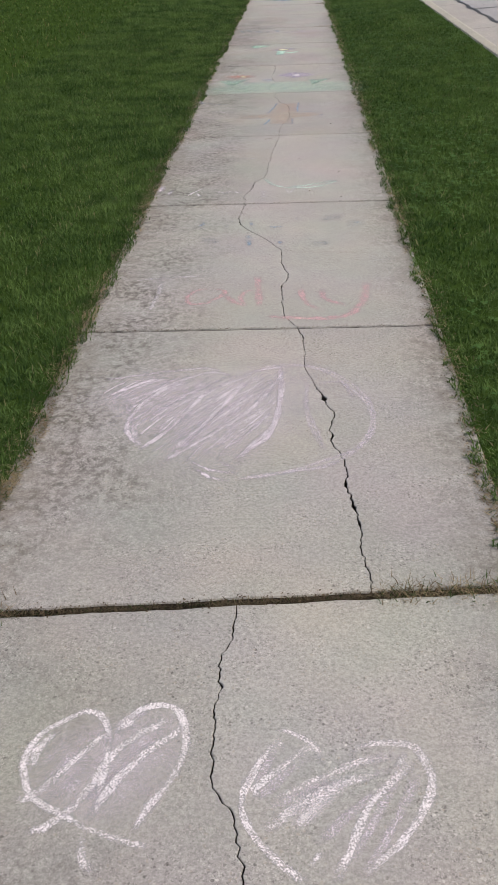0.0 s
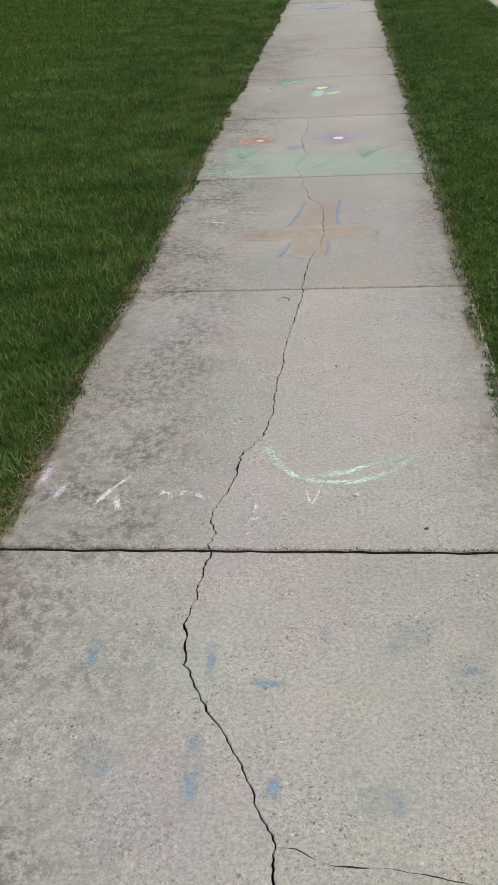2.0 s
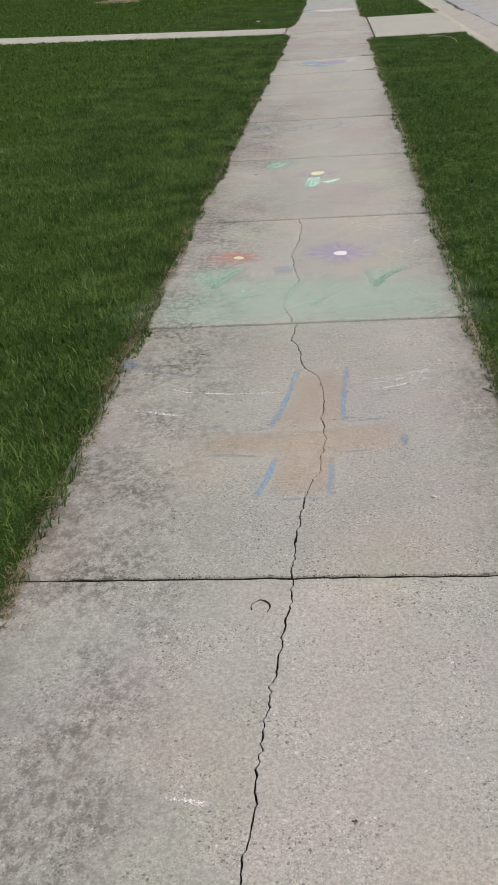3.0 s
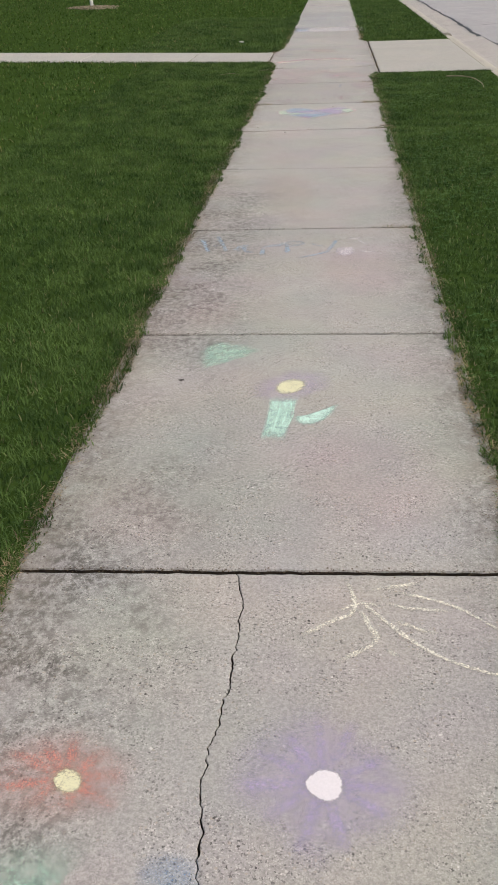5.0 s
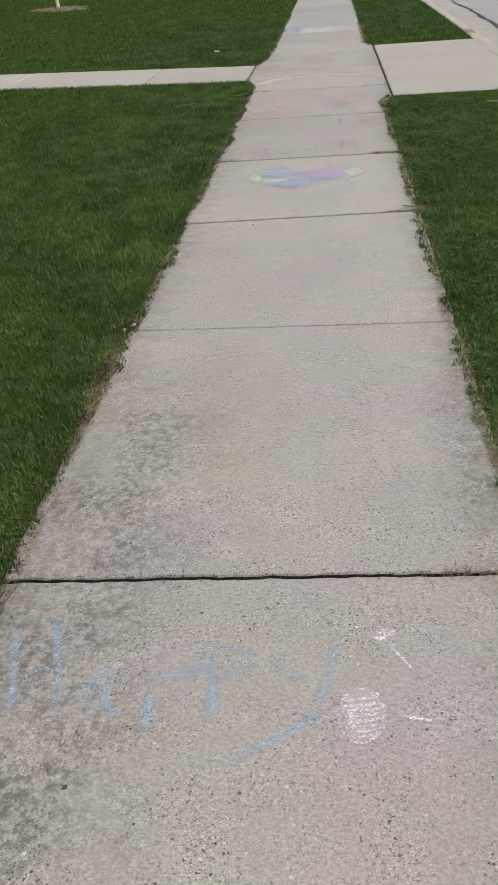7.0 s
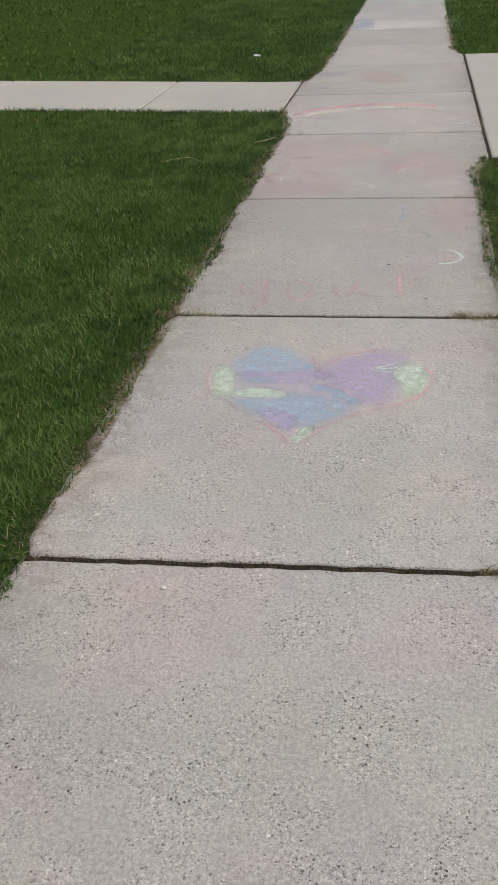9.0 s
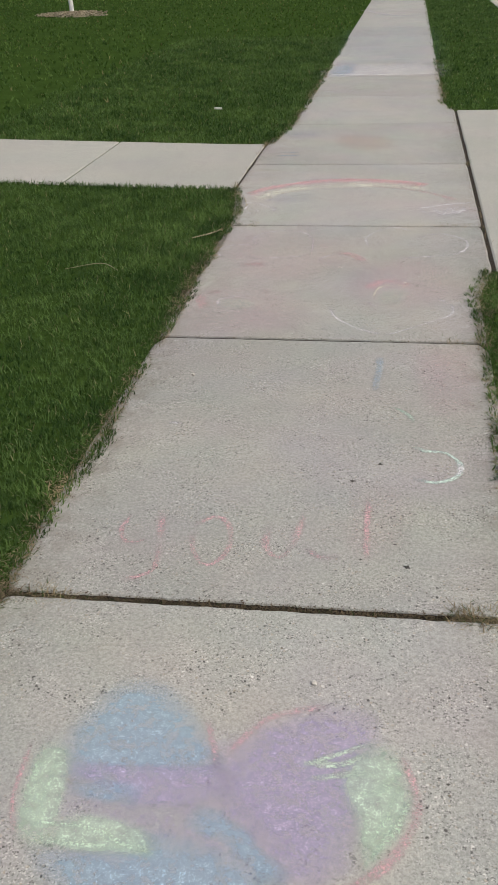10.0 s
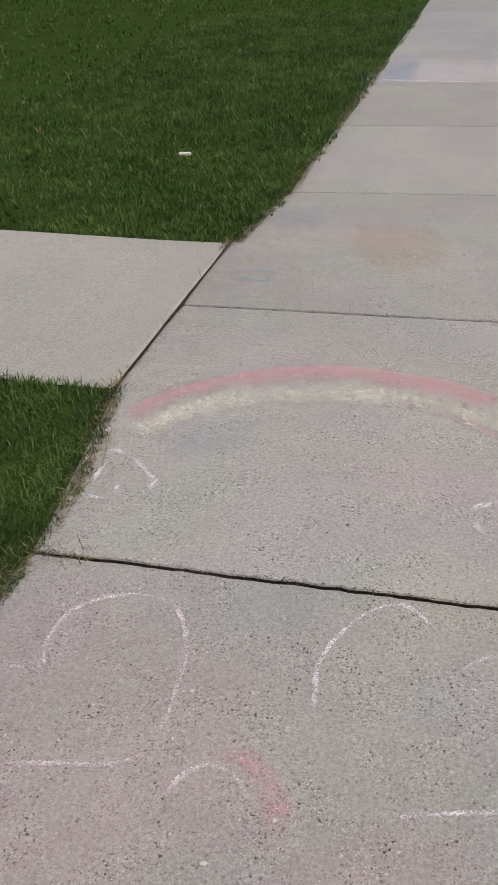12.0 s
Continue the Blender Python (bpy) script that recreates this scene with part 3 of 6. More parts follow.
def shrub(x, y, h, seed):
    ob = thing("shrub", "bare twiggy shrub in a bed by the house", "shrub", group="shrubs by the house", at=(x, y, float(rise(x)) - 0.03))
    r = random.Random(seed)
    for i in range(18):
        a, l = r.uniform(0, 6.28), h * r.uniform(0.7, 1.0)
        e = Vector((math.cos(a) * l * 0.45, math.sin(a) * l * 0.45, l))
        part("branch", tube(bmesh.new(), [(0.05 * math.cos(a), 0.05 * math.sin(a), 0), e * 0.5 + Vector((0, 0, 0.05)), e], (0.03, 0.022, 0.006), 5), BARK, ob)


for i, (x, y) in enumerate(((-15.5, 52.3), (-16.4, 57.5), (-17.4, 63.0), (-19.6, 74.0))):
    shrub(x, y, 1.5, i)
bm = bmesh.new()
for i, (x, y) in enumerate(((-15.9, 50.5), (-16.6, 55.0), (-17.4, 60.0), (-18.3, 65.5), (-19.2, 71.0))):
    lump(bm, (x, y, float(rise(x)) - 0.05), (1.0, 4.0, 0.10), i, 0.2, 3)
tagged(part("planting_bed", bm, MULCH), "mulched planting bed along the house wall", "planting bed", kind="structure")
for i, (x, y, s) in enumerate(((-18.4, 86.0, 0.8), (-17.4, 86.5, 0.6), (-13.0, 92.0, 0.7))):
    bm = bmesh.new()
    lump(bm, (0, 0, s * 0.3), (s, s * 0.8, s * 0.55), i + 4)
    rock = part("boulder", bm, STONE)
    rock.matrix_world = pose(x, y, float(rise(x)) - 0.05)
    tagged(rock, "brown landscape boulder on the lawn", "rock", "boulders")


# ---------------------------------------------------------------- chalk on the sidewalk
LAYER = [0.0006]
PARTS = {}


def drawing(name, label, category):
    ob = thing(name, label, category)
    PARTS[ob] = {}
    return ob


def sheet(d, name, material, joined=False):
    """The growing mesh of one part of a drawing in one chalk."""
    key = (name, material.name) if joined else (name, len(PARTS[d]))
    if key not in PARTS[d]:
        bm = bmesh.new()
        PARTS[d][key] = (bm, bm.loops.layers.uv.new("UVMap"), material)
    LAYER[0] += 0.000004
    return PARTS[d][key]


def face(bm, uv, corners, values):
    f = bm.faces.new(corners)
    for loop, v in zip(f.loops, values):
        loop[uv].uv = (v, 0.5)


def stroke(d, name, material, width, *points, joined=False):
    bm, uv, _ = sheet(d, name, material, joined)
    z = LAYER[0]
    line = curve(points, 0.02)
    rows = []
    for i, p in enumerate(line):
        way = (line[min(i + 1, len(line) - 1)] - line[max(i - 1, 0)]).normalized()
        side = Vector((-way.y, way.x))
        w = width * (0.85 + 0.45 * noise.noise(Vector((p.x * 22, p.y * 22, z * 5000))))
        p = p + side * 0.18 * width * noise.noise(Vector((p.x * 31, p.y * 31, 9)))
        press = min(1.0, 0.35 + 0.4 * i, 0.35 + 0.4 * (len(line) - 1 - i)) * (0.86 + 0.3 * noise.noise(Vector((p.x * 9, p.y * 9, 3))))
        rows.append([(bm.verts.new((p.x + side.x * w * k, p.y + side.y * w * k, z)), press * f) for k, f in ((-0.72, 0), (-0.36, 0.85), (0, 1), (0.36, 0.85), (0.72, 0))])
    for a, b in zip(rows, rows[1:]):
        for j in range(4):
            quad = (a[j], a[j + 1], b[j + 1], b[j])
            face(bm, uv, [q[0] for q in quad], [q[1] for q in quad])


def patch(d, name, material, *points):
    soft = "dust" in material.name or "faint" in material.name
    bm, uv, _ = sheet(d, name, material)
    z = LAYER[0]
    rim = curve(points, 0.03, True)
    mid = sum(rim, Vector((0, 0))) / len(rim)
    rings = []
    for s, f in ((1.4, 0.0), (1.15, 0.3), (0.9, 0.65), (0.6, 0.92), (0.25, 1.0)) if soft else ((1.2, 0.0), (1.0, 0.38), (0.8, 0.75), (0.5, 1.0)):
        ring = []
        for p in rim:
            k = s * (1 + (0.22 if soft else 0.12) * noise.noise(Vector((p.x * 14, p.y * 14, 2))))
            ring.append((bm.verts.new((mid.x + (p.x - mid.x) * k, mid.y + (p.y - mid.y) * k, z)), f))
        rings.append(ring)
    n = len(rim)
    for a, b in zip(rings, rings[1:]):
        for j in range(n):
            quad = (a[j], a[(j + 1) % n], b[(j + 1) % n], b[j])
            face(bm, uv, [q[0] for q in quad], [q[1] for q in quad])
    c = bm.verts.new((mid.x, mid.y, z))
    for j in range(n):
        face(bm, uv, (rings[-1][j][0], rings[-1][(j + 1) % n][0], c), (1, 1, 1))


def hatch(d, name, material, width, count, a, b):
    """Back-and-forth strokes between two lines."""
    la, lb = curve(a, 0.01), curve(b, 0.01)
    r = random.Random(count)
    for i in range(count):
        t = (i + 0.5) / count
        p = la[min(len(la) - 1, int(min(1, max(0, t + r.uniform(-0.04, 0.04))) * (len(la) - 1)))]
        q = lb[min(len(lb) - 1, int(min(1, max(0, t + r.uniform(-0.06, 0.06))) * (len(lb) - 1)))]
        s, e = p.lerp(q, r.uniform(0, 0.15)), p.lerp(q, r.uniform(0.8, 1.05))
        m = s.lerp(e, 0.5) + Vector((e.y - s.y, s.x - e.x)) * r.uniform(-0.06, 0.1)
        stroke(d, name, material, width * r.uniform(0.6, 1.2), s, m, e)



d = drawing("chalk_heart", "white chalk heart outline scribbled over, on the concrete slab", "chalk drawing")
stroke(d, "scribble", LILAC_THIN, 0.022, (-0.298, -1.904), (-0.262, -1.858), (-0.224, -1.809))
stroke(d, "scribble", LILAC_THIN, 0.022, (-0.281, -1.936), (-0.239, -1.880), (-0.196, -1.833))
stroke(d, "scribble", LILAC_THIN, 0.022, (-0.241, -1.957), (-0.206, -1.903), (-0.177, -1.857))
stroke(d, "scribble", LILAC_THIN, 0.022, (-0.203, -1.967), (-0.171, -1.891), (-0.126, -1.820))
stroke(d, "scribble", LILAC_THIN, 0.022, (-0.184, -1.924), (-0.151, -1.845), (-0.103, -1.770))
stroke(d, "scribble", LILAC_THIN, 0.022, (-0.175, -1.784), (-0.152, -1.738), (-0.128, -1.728))
stroke(d, "scribble", LILAC_THIN, 0.022, (-0.122, -1.976), (-0.102, -1.923), (-0.081, -1.878))
stroke(d, "scribble", LILAC_THIN, 0.022, (-0.197, -1.796), (-0.209, -1.758), (-0.238, -1.735))
patch(d, "smudge", LILAC_DUST, (-0.302, -1.810), (-0.204, -1.758), (-0.096, -1.744), (-0.067, -1.832), (-0.111, -1.923), (-0.196, -1.956), (-0.275, -1.925))
stroke(d, "outline", WHITE, 0.017, (-0.188, -1.820), (-0.200, -1.770), (-0.219, -1.741), (-0.249, -1.734), (-0.284, -1.758), (-0.316, -1.790), (-0.330, -1.833), (-0.321, -1.880), (-0.299, -1.919), (-0.252, -1.945), (-0.202, -1.973), (-0.155, -1.990), (-0.118, -2.001), (-0.094, -2.004))
stroke(d, "outline", WHITE, 0.017, (-0.194, -1.789), (-0.174, -1.757), (-0.149, -1.727), (-0.110, -1.716), (-0.080, -1.733), (-0.063, -1.781), (-0.063, -1.830), (-0.080, -1.888), (-0.106, -1.932), (-0.129, -1.989))
stroke(d, "scribble", WHITE_THIN, 0.02, (-0.328, -1.914), (-0.308, -1.922), (-0.282, -1.897), (-0.246, -1.844), (-0.212, -1.795), (-0.190, -1.782))
stroke(d, "scribble", WHITE_THIN, 0.02, (-0.294, -1.977), (-0.267, -1.976), (-0.227, -1.934), (-0.202, -1.879), (-0.182, -1.832), (-0.141, -1.782), (-0.082, -1.743))
stroke(d, "scribble", WHITE_THIN, 0.02, (-0.200, -1.960), (-0.184, -1.923), (-0.164, -1.878), (-0.125, -1.825), (-0.082, -1.781), (-0.067, -1.762))
stroke(d, "scribble", WHITE_THIN, 0.018, (-0.201, -1.975), (-0.199, -2.015), (-0.189, -2.039), (-0.166, -2.048))
stroke(d, "scribble", WHITE_THIN, 0.016, (-0.198, -1.923), (-0.190, -1.867), (-0.193, -1.795))
stroke(d, "scribble", WHITE_THIN, 0.022, (-0.185, -1.782), (-0.169, -1.759), (-0.148, -1.733))
stroke(d, "scribble", WHITE_THIN, 0.02, (-0.315, -1.869), (-0.316, -1.833), (-0.300, -1.796), (-0.273, -1.764))

d = drawing("chalk_heart", "white chalk heart with a dense scribbled middle on the concrete slab", "chalk drawing")
stroke(d, "scribble", LILAC_THIN, 0.022, (0.059, -1.921), (0.103, -1.870), (0.159, -1.823))
stroke(d, "scribble", LILAC_THIN, 0.022, (0.078, -1.942), (0.140, -1.898), (0.195, -1.864))
stroke(d, "scribble", LILAC_THIN, 0.022, (0.122, -1.967), (0.157, -1.919), (0.195, -1.881))
stroke(d, "scribble", LILAC_THIN, 0.022, (0.156, -2.001), (0.210, -1.940), (0.276, -1.885))
stroke(d, "scribble", LILAC_THIN, 0.022, (0.196, -2.038), (0.243, -1.960), (0.307, -1.839))
stroke(d, "scribble", LILAC_THIN, 0.022, (0.220, -2.056), (0.267, -1.980), (0.329, -1.850))
stroke(d, "scribble", LILAC_THIN, 0.022, (0.196, -1.852), (0.252, -1.834), (0.300, -1.822))
stroke(d, "scribble", LILAC_THIN, 0.022, (0.049, -1.899), (0.075, -1.854), (0.098, -1.793))
stroke(d, "outline", WHITE_THIN, 0.016, (0.098, -1.783), (0.066, -1.842), (0.045, -1.899), (0.042, -1.942))
stroke(d, "outline", WHITE, 0.014, (0.088, -1.780), (0.107, -1.773), (0.140, -1.794), (0.161, -1.816), (0.168, -1.854))
stroke(d, "outline", WHITE, 0.015, (0.048, -1.870), (0.040, -1.909), (0.044, -1.951), (0.066, -1.991), (0.096, -2.025), (0.121, -2.047), (0.142, -2.063))
stroke(d, "outline", WHITE, 0.018, (0.206, -1.827), (0.254, -1.800), (0.311, -1.802), (0.332, -1.820), (0.343, -1.866), (0.337, -1.905), (0.317, -1.947), (0.282, -1.993), (0.246, -2.027), (0.224, -2.050))
stroke(d, "scribble", WHITE_THIN, 0.018, (0.072, -1.911), (0.058, -1.898), (0.103, -1.852), (0.140, -1.816), (0.159, -1.810))
stroke(d, "scribble", WHITE_THIN, 0.018, (0.086, -1.930), (0.121, -1.897), (0.176, -1.868), (0.233, -1.839), (0.289, -1.826))
stroke(d, "scribble", WHITE_THIN, 0.022, (0.070, -1.971), (0.095, -1.961), (0.130, -1.929), (0.185, -1.891), (0.231, -1.873), (0.287, -1.856))
stroke(d, "scribble", WHITE, 0.03, (0.117, -1.966), (0.139, -1.955), (0.166, -1.918), (0.193, -1.896))
stroke(d, "scribble", WHITE_THIN, 0.014, (0.286, -1.861), (0.298, -1.838), (0.310, -1.808))
stroke(d, "scribble", WHITE, 0.02, (0.178, -2.063), (0.206, -2.009), (0.235, -1.938), (0.275, -1.884), (0.326, -1.832))
stroke(d, "scribble", WHITE_THIN, 0.014, (0.146, -2.038), (0.155, -2.019), (0.168, -2.004))
stroke(d, "scribble", WHITE_THIN, 0.012, (0.092, -1.786), (0.100, -1.804), (0.110, -1.816))
patch(d, "smudge", WHITE_DUST, (0.113, -1.940), (0.130, -1.908), (0.176, -1.880), (0.203, -1.885), (0.184, -1.918), (0.147, -1.960))

d = drawing("chalk_scribble", "large pale lilac chalk scribble with a heart outline on the slab", "chalk drawing")
patch(d, "smudge", LILAC_DUST, (-0.459, -0.514), (-0.386, -0.374), (-0.190, -0.332), (0.013, -0.314), (0.134, -0.311), (0.135, -0.497), (0.090, -0.696), (0.017, -0.818), (-0.116, -0.886), (-0.210, -0.842), (-0.327, -0.709))
stroke(d, "outline", LILAC_THIN, 0.018, (0.001, -0.340), (0.107, -0.300), (0.215, -0.334), (0.300, -0.449), (0.340, -0.574), (0.329, -0.706), (0.288, -0.809), (0.222, -0.859), (0.117, -0.922), (0.015, -0.947))
stroke(d, "outline", LILAC, 0.022, (0.080, -0.313), (0.085, -0.477), (0.067, -0.678), (0.015, -0.785), (-0.032, -0.883))
hatch(d, "scribble", LILAC, 0.009, 34, ((-0.373, -0.374), (-0.134, -0.343), (0.080, -0.313), (0.097, -0.454), (0.076, -0.602)), ((-0.459, -0.514), (-0.401, -0.596), (-0.319, -0.745), (-0.196, -0.857), (-0.045, -0.852)))
hatch(d, "scribble", LILAC_THIN, 0.012, 24, ((-0.319, -0.372), (-0.026, -0.340), (0.088, -0.337), (0.080, -0.541)), ((-0.452, -0.492), (-0.358, -0.673), (-0.220, -0.842), (-0.077, -0.853)))
stroke(d, "outline", LILAC_THIN, 0.02, (-0.452, -0.387), (-0.258, -0.333), (-0.137, -0.318), (-0.051, -0.377), (0.053, -0.303), (0.134, -0.286))
stroke(d, "outline", LILAC_THIN, 0.02, (0.134, -0.291), (0.221, -0.358), (0.311, -0.514), (0.341, -0.652), (0.312, -0.776), (0.220, -0.889), (0.106, -0.930), (-0.025, -0.964))
stroke(d, "outline", LILAC_THIN, 0.02, (0.154, -0.497), (0.162, -0.657), (0.201, -0.828))
stroke(d, "scribble", LILAC, 0.02, (-0.397, -0.565), (-0.300, -0.476), (-0.147, -0.348), (-0.051, -0.377))
stroke(d, "scribble", LILAC, 0.02, (-0.293, -0.787), (-0.337, -0.691), (-0.313, -0.541), (-0.232, -0.417))
stroke(d, "scribble", LILAC, 0.02, (-0.216, -0.874), (-0.132, -0.773), (0.002, -0.584), (0.088, -0.349))
stroke(d, "scribble", LILAC, 0.02, (-0.015, -0.835), (0.057, -0.733), (0.080, -0.541), (0.081, -0.332))
stroke(d, "scribble", LILAC, 0.02, (-0.283, -0.812), (-0.205, -0.668), (-0.124, -0.437))
stroke(d, "scribble", LILAC, 0.02, (-0.202, -0.825), (-0.122, -0.666), (-0.022, -0.412))
stroke(d, "scribble", LILAC, 0.02, (-0.435, -0.512), (-0.372, -0.444), (-0.279, -0.371))
stroke(d, "scribble", LILAC, 0.02, (-0.012, -0.352), (0.027, -0.326), (0.121, -0.312))
stroke(d, "scribble", LILAC, 0.016, (-0.152, -0.864), (-0.092, -0.915), (-0.017, -0.934))
stroke(d, "scribble", LILAC, 0.016, (-0.135, -0.901), (-0.087, -0.951), (-0.034, -0.970))
stroke(d, "scribble", LILAC_THIN, 0.018, (-0.088, -0.854), (-0.052, -0.891), (-0.018, -0.919))
stroke(d, "scribble", LILAC_THIN, 0.02, (-0.370, -0.511), (-0.319, -0.690), (-0.282, -0.812))
stroke(d, "outline", LILAC_THIN, 0.016, (0.161, -0.407), (0.160, -0.579), (0.187, -0.728), (0.202, -0.812))
stroke(d, "outline", LILAC_THIN, 0.02, (0.186, -0.429), (0.263, -0.427), (0.295, -0.535))

d = drawing("chalk_writing", "faded pink chalk handwriting reading today, across the slab", "chalk drawing")
stroke(d, "letter_t", WHITE_LINE, 0.02, (-0.502, 0.482), (-0.371, 0.510), (-0.208, 0.526))
stroke(d, "letter_t", WHITE_LINE, 0.022, (-0.382, 0.477), (-0.383, 0.321), (-0.391, 0.169))
stroke(d, "letter_o", PINK, 0.026, (-0.196, 0.378), (-0.242, 0.366), (-0.268, 0.299), (-0.247, 0.227), (-0.192, 0.243), (-0.141, 0.311), (-0.139, 0.359), (-0.189, 0.378))
stroke(d, "letter_o", PINK, 0.029, (-0.136, 0.323), (-0.095, 0.244), (-0.047, 0.194))
stroke(d, "letter_d", PINK, 0.035, (-0.017, 0.513), (-0.010, 0.372), (-0.003, 0.191))
stroke(d, "letter_d", PINK, 0.026, (-0.018, 0.360), (-0.058, 0.347), (-0.071, 0.266), (-0.047, 0.201))
stroke(d, "letter_a", PINK, 0.029, (0.148, 0.373), (0.154, 0.268), (0.190, 0.182), (0.232, 0.152))
stroke(d, "letter_y", PINK, 0.029, (0.221, 0.361), (0.231, 0.269), (0.266, 0.225), (0.313, 0.190))
stroke(d, "letter_y", PINK, 0.035, (0.392, 0.423), (0.378, 0.281), (0.349, 0.174), (0.307, 0.103), (0.246, 0.078), (0.152, 0.078), (0.057, 0.096), (0.026, 0.100))

d = drawing("chalk_marks", "washed-out blue chalk marks scattered over the slab", "chalk drawing")
stroke(d, "mark", BLUE, 0.022, (-0.302, 1.156), (-0.294, 1.200), (-0.284, 1.251))
stroke(d, "mark", BLUE, 0.022, (-0.074, 1.249), (-0.070, 1.201), (-0.069, 1.147))
stroke(d, "mark", BLUE, 0.022, (0.002, 1.156), (0.038, 1.145), (0.075, 1.152))
stroke(d, "mark", BLUE_THIN, 0.022, (0.140, 1.302), (0.138, 1.271), (0.141, 1.241))
stroke(d, "mark", BLUE_THIN, 0.022, (-0.073, 1.033), (-0.074, 1.005), (-0.074, 0.977))
stroke(d, "mark", BLUE, 0.022, (-0.076, 0.959), (-0.068, 0.924), (-0.066, 0.884))
stroke(d, "mark", BLUE_THIN, 0.022, (-0.211, 0.968), (-0.215, 0.945), (-0.217, 0.915))
stroke(d, "mark", BLUE, 0.022, (0.063, 0.946), (0.061, 0.924), (0.062, 0.900))
stroke(d, "mark", BLUE_THIN, 0.022, (-0.162, 1.258), (-0.164, 1.220))
stroke(d, "mark", BLUE_THIN, 0.022, (-0.180, 1.190), (-0.180, 1.157))
stroke(d, "mark", BLUE_THIN, 0.022, (0.380, 1.177), (0.401, 1.192), (0.427, 1.181))
stroke(d, "mark", BLUE_THIN, 0.022, (-0.161, 0.936), (-0.161, 0.914))
stroke(d, "mark", BLUE_THIN, 0.022, (0.260, 1.257), (0.266, 1.220))
stroke(d, "mark", BLUE_THIN, 0.022, (0.174, 0.954), (0.207, 0.949))
stroke(d, "mark", BLUE_THIN, 0.022, (0.250, 0.928), (0.255, 0.897), (0.252, 0.872))
stroke(d, "mark", BLUE_THIN, 0.022, (0.313, 1.273), (0.318, 1.243))
patch(d, "smudge", TEAL_DUST, (0.268, 1.311), (0.342, 1.313), (0.335, 1.229), (0.264, 1.227))
patch(d, "smudge", TEAL_DUST, (0.364, 1.216), (0.434, 1.218), (0.424, 1.142), (0.361, 1.140))
patch(d, "smudge", TEAL_DUST, (-0.279, 1.006), (-0.222, 1.008), (-0.211, 0.939), (-0.257, 0.937))
patch(d, "smudge", TEAL_DUST, (0.198, 0.925), (0.267, 0.929), (0.260, 0.877), (0.205, 0.874))
patch(d, "smudge", TEAL_DUST, (-0.091, 1.026), (-0.062, 1.027), (-0.053, 0.892), (-0.080, 0.891))

d = drawing("chalk_smile", "pale green chalk arc with a small tick below it", "chalk drawing")
stroke(d, "arc", PALE_GREEN, 0.03, (-0.029, 2.018), (-0.013, 1.947), (0.023, 1.866), (0.079, 1.821), (0.147, 1.804), (0.213, 1.812), (0.281, 1.855), (0.346, 1.934))
stroke(d, "arc", PALE_GREEN, 0.035, (0.086, 1.826), (0.160, 1.847), (0.228, 1.878), (0.297, 1.915), (0.347, 1.948))
stroke(d, "tick", WHITE, 0.01, (0.077, 1.816), (0.089, 1.743), (0.099, 1.713), (0.114, 1.767), (0.133, 1.836))

d = drawing("chalk_letters", "faint white chalk letters and ticks on the slab", "chalk drawing")
patch(d, "smudge", LILAC_DUST, (-0.591, 1.823), (-0.589, 1.904), (-0.547, 1.912), (-0.534, 1.837), (-0.554, 1.780))
stroke(d, "letter_i", WHITE, 0.017, (-0.063, 1.747), (-0.030, 1.749), (-0.000, 1.752))
stroke(d, "letter_i", WHITE, 0.018, (-0.030, 1.749), (-0.029, 1.696), (-0.029, 1.651))
stroke(d, "letter_i", WHITE, 0.017, (-0.062, 1.648), (-0.027, 1.653), (0.011, 1.656))
stroke(d, "mark", WHITE, 0.017, (-0.416, 1.690), (-0.380, 1.767), (-0.337, 1.844))
stroke(d, "mark", WHITE_THIN, 0.022, (-0.371, 1.777), (-0.360, 1.726), (-0.341, 1.664))
stroke(d, "mark", LILAC, 0.03, (-0.568, 1.765), (-0.560, 1.816), (-0.550, 1.885))
stroke(d, "mark", LILAC, 0.03, (-0.509, 1.712), (-0.504, 1.766), (-0.491, 1.824))
stroke(d, "mark", WHITE_THIN, 0.02, (-0.602, 1.823), (-0.581, 1.876), (-0.567, 1.912))
stroke(d, "mark", WHITE_THIN, 0.018, (-0.266, 1.720), (-0.253, 1.759), (-0.228, 1.735), (-0.234, 1.711))
stroke(d, "mark", WHITE_THIN, 0.018, (-0.224, 1.705), (-0.205, 1.759), (-0.186, 1.769))
stroke(d, "mark", WHITE_THIN, 0.018, (-0.194, 1.728), (-0.171, 1.753), (-0.152, 1.729), (-0.130, 1.746))
stroke(d, "mark", WHITE_THIN, 0.014, (-0.274, 1.886), (-0.237, 1.905))
stroke(d, "mark", WHITE_THIN, 0.016, (-0.053, 1.576), (-0.037, 1.597), (-0.024, 1.591))
stroke(d, "mark", WHITE_THIN, 0.014, (-0.187, 2.481), (-0.114, 2.472), (-0.062, 2.455))

d = drawing("chalk_cross", "orange chalk cross with broken blue outlines, crossed by a crack", "chalk drawing")
patch(d, "fill", ORANGE_DUST, (0.006, 4.166), (0.076, 4.163), (0.147, 4.159), (0.144, 3.963), (0.141, 3.804), (0.044, 3.784), (-0.053, 3.771), (-0.028, 3.952))
patch(d, "fill", ORANGE_DUST, (-0.239, 3.751), (-0.055, 3.763), (0.121, 3.781), (0.303, 3.801), (0.289, 3.659), (0.116, 3.646), (-0.049, 3.637), (-0.223, 3.638))
patch(d, "fill", ORANGE_DUST, (-0.033, 3.637), (0.044, 3.641), (0.111, 3.646), (0.110, 3.534), (0.106, 3.429), (0.026, 3.424), (-0.042, 3.421), (-0.038, 3.526))
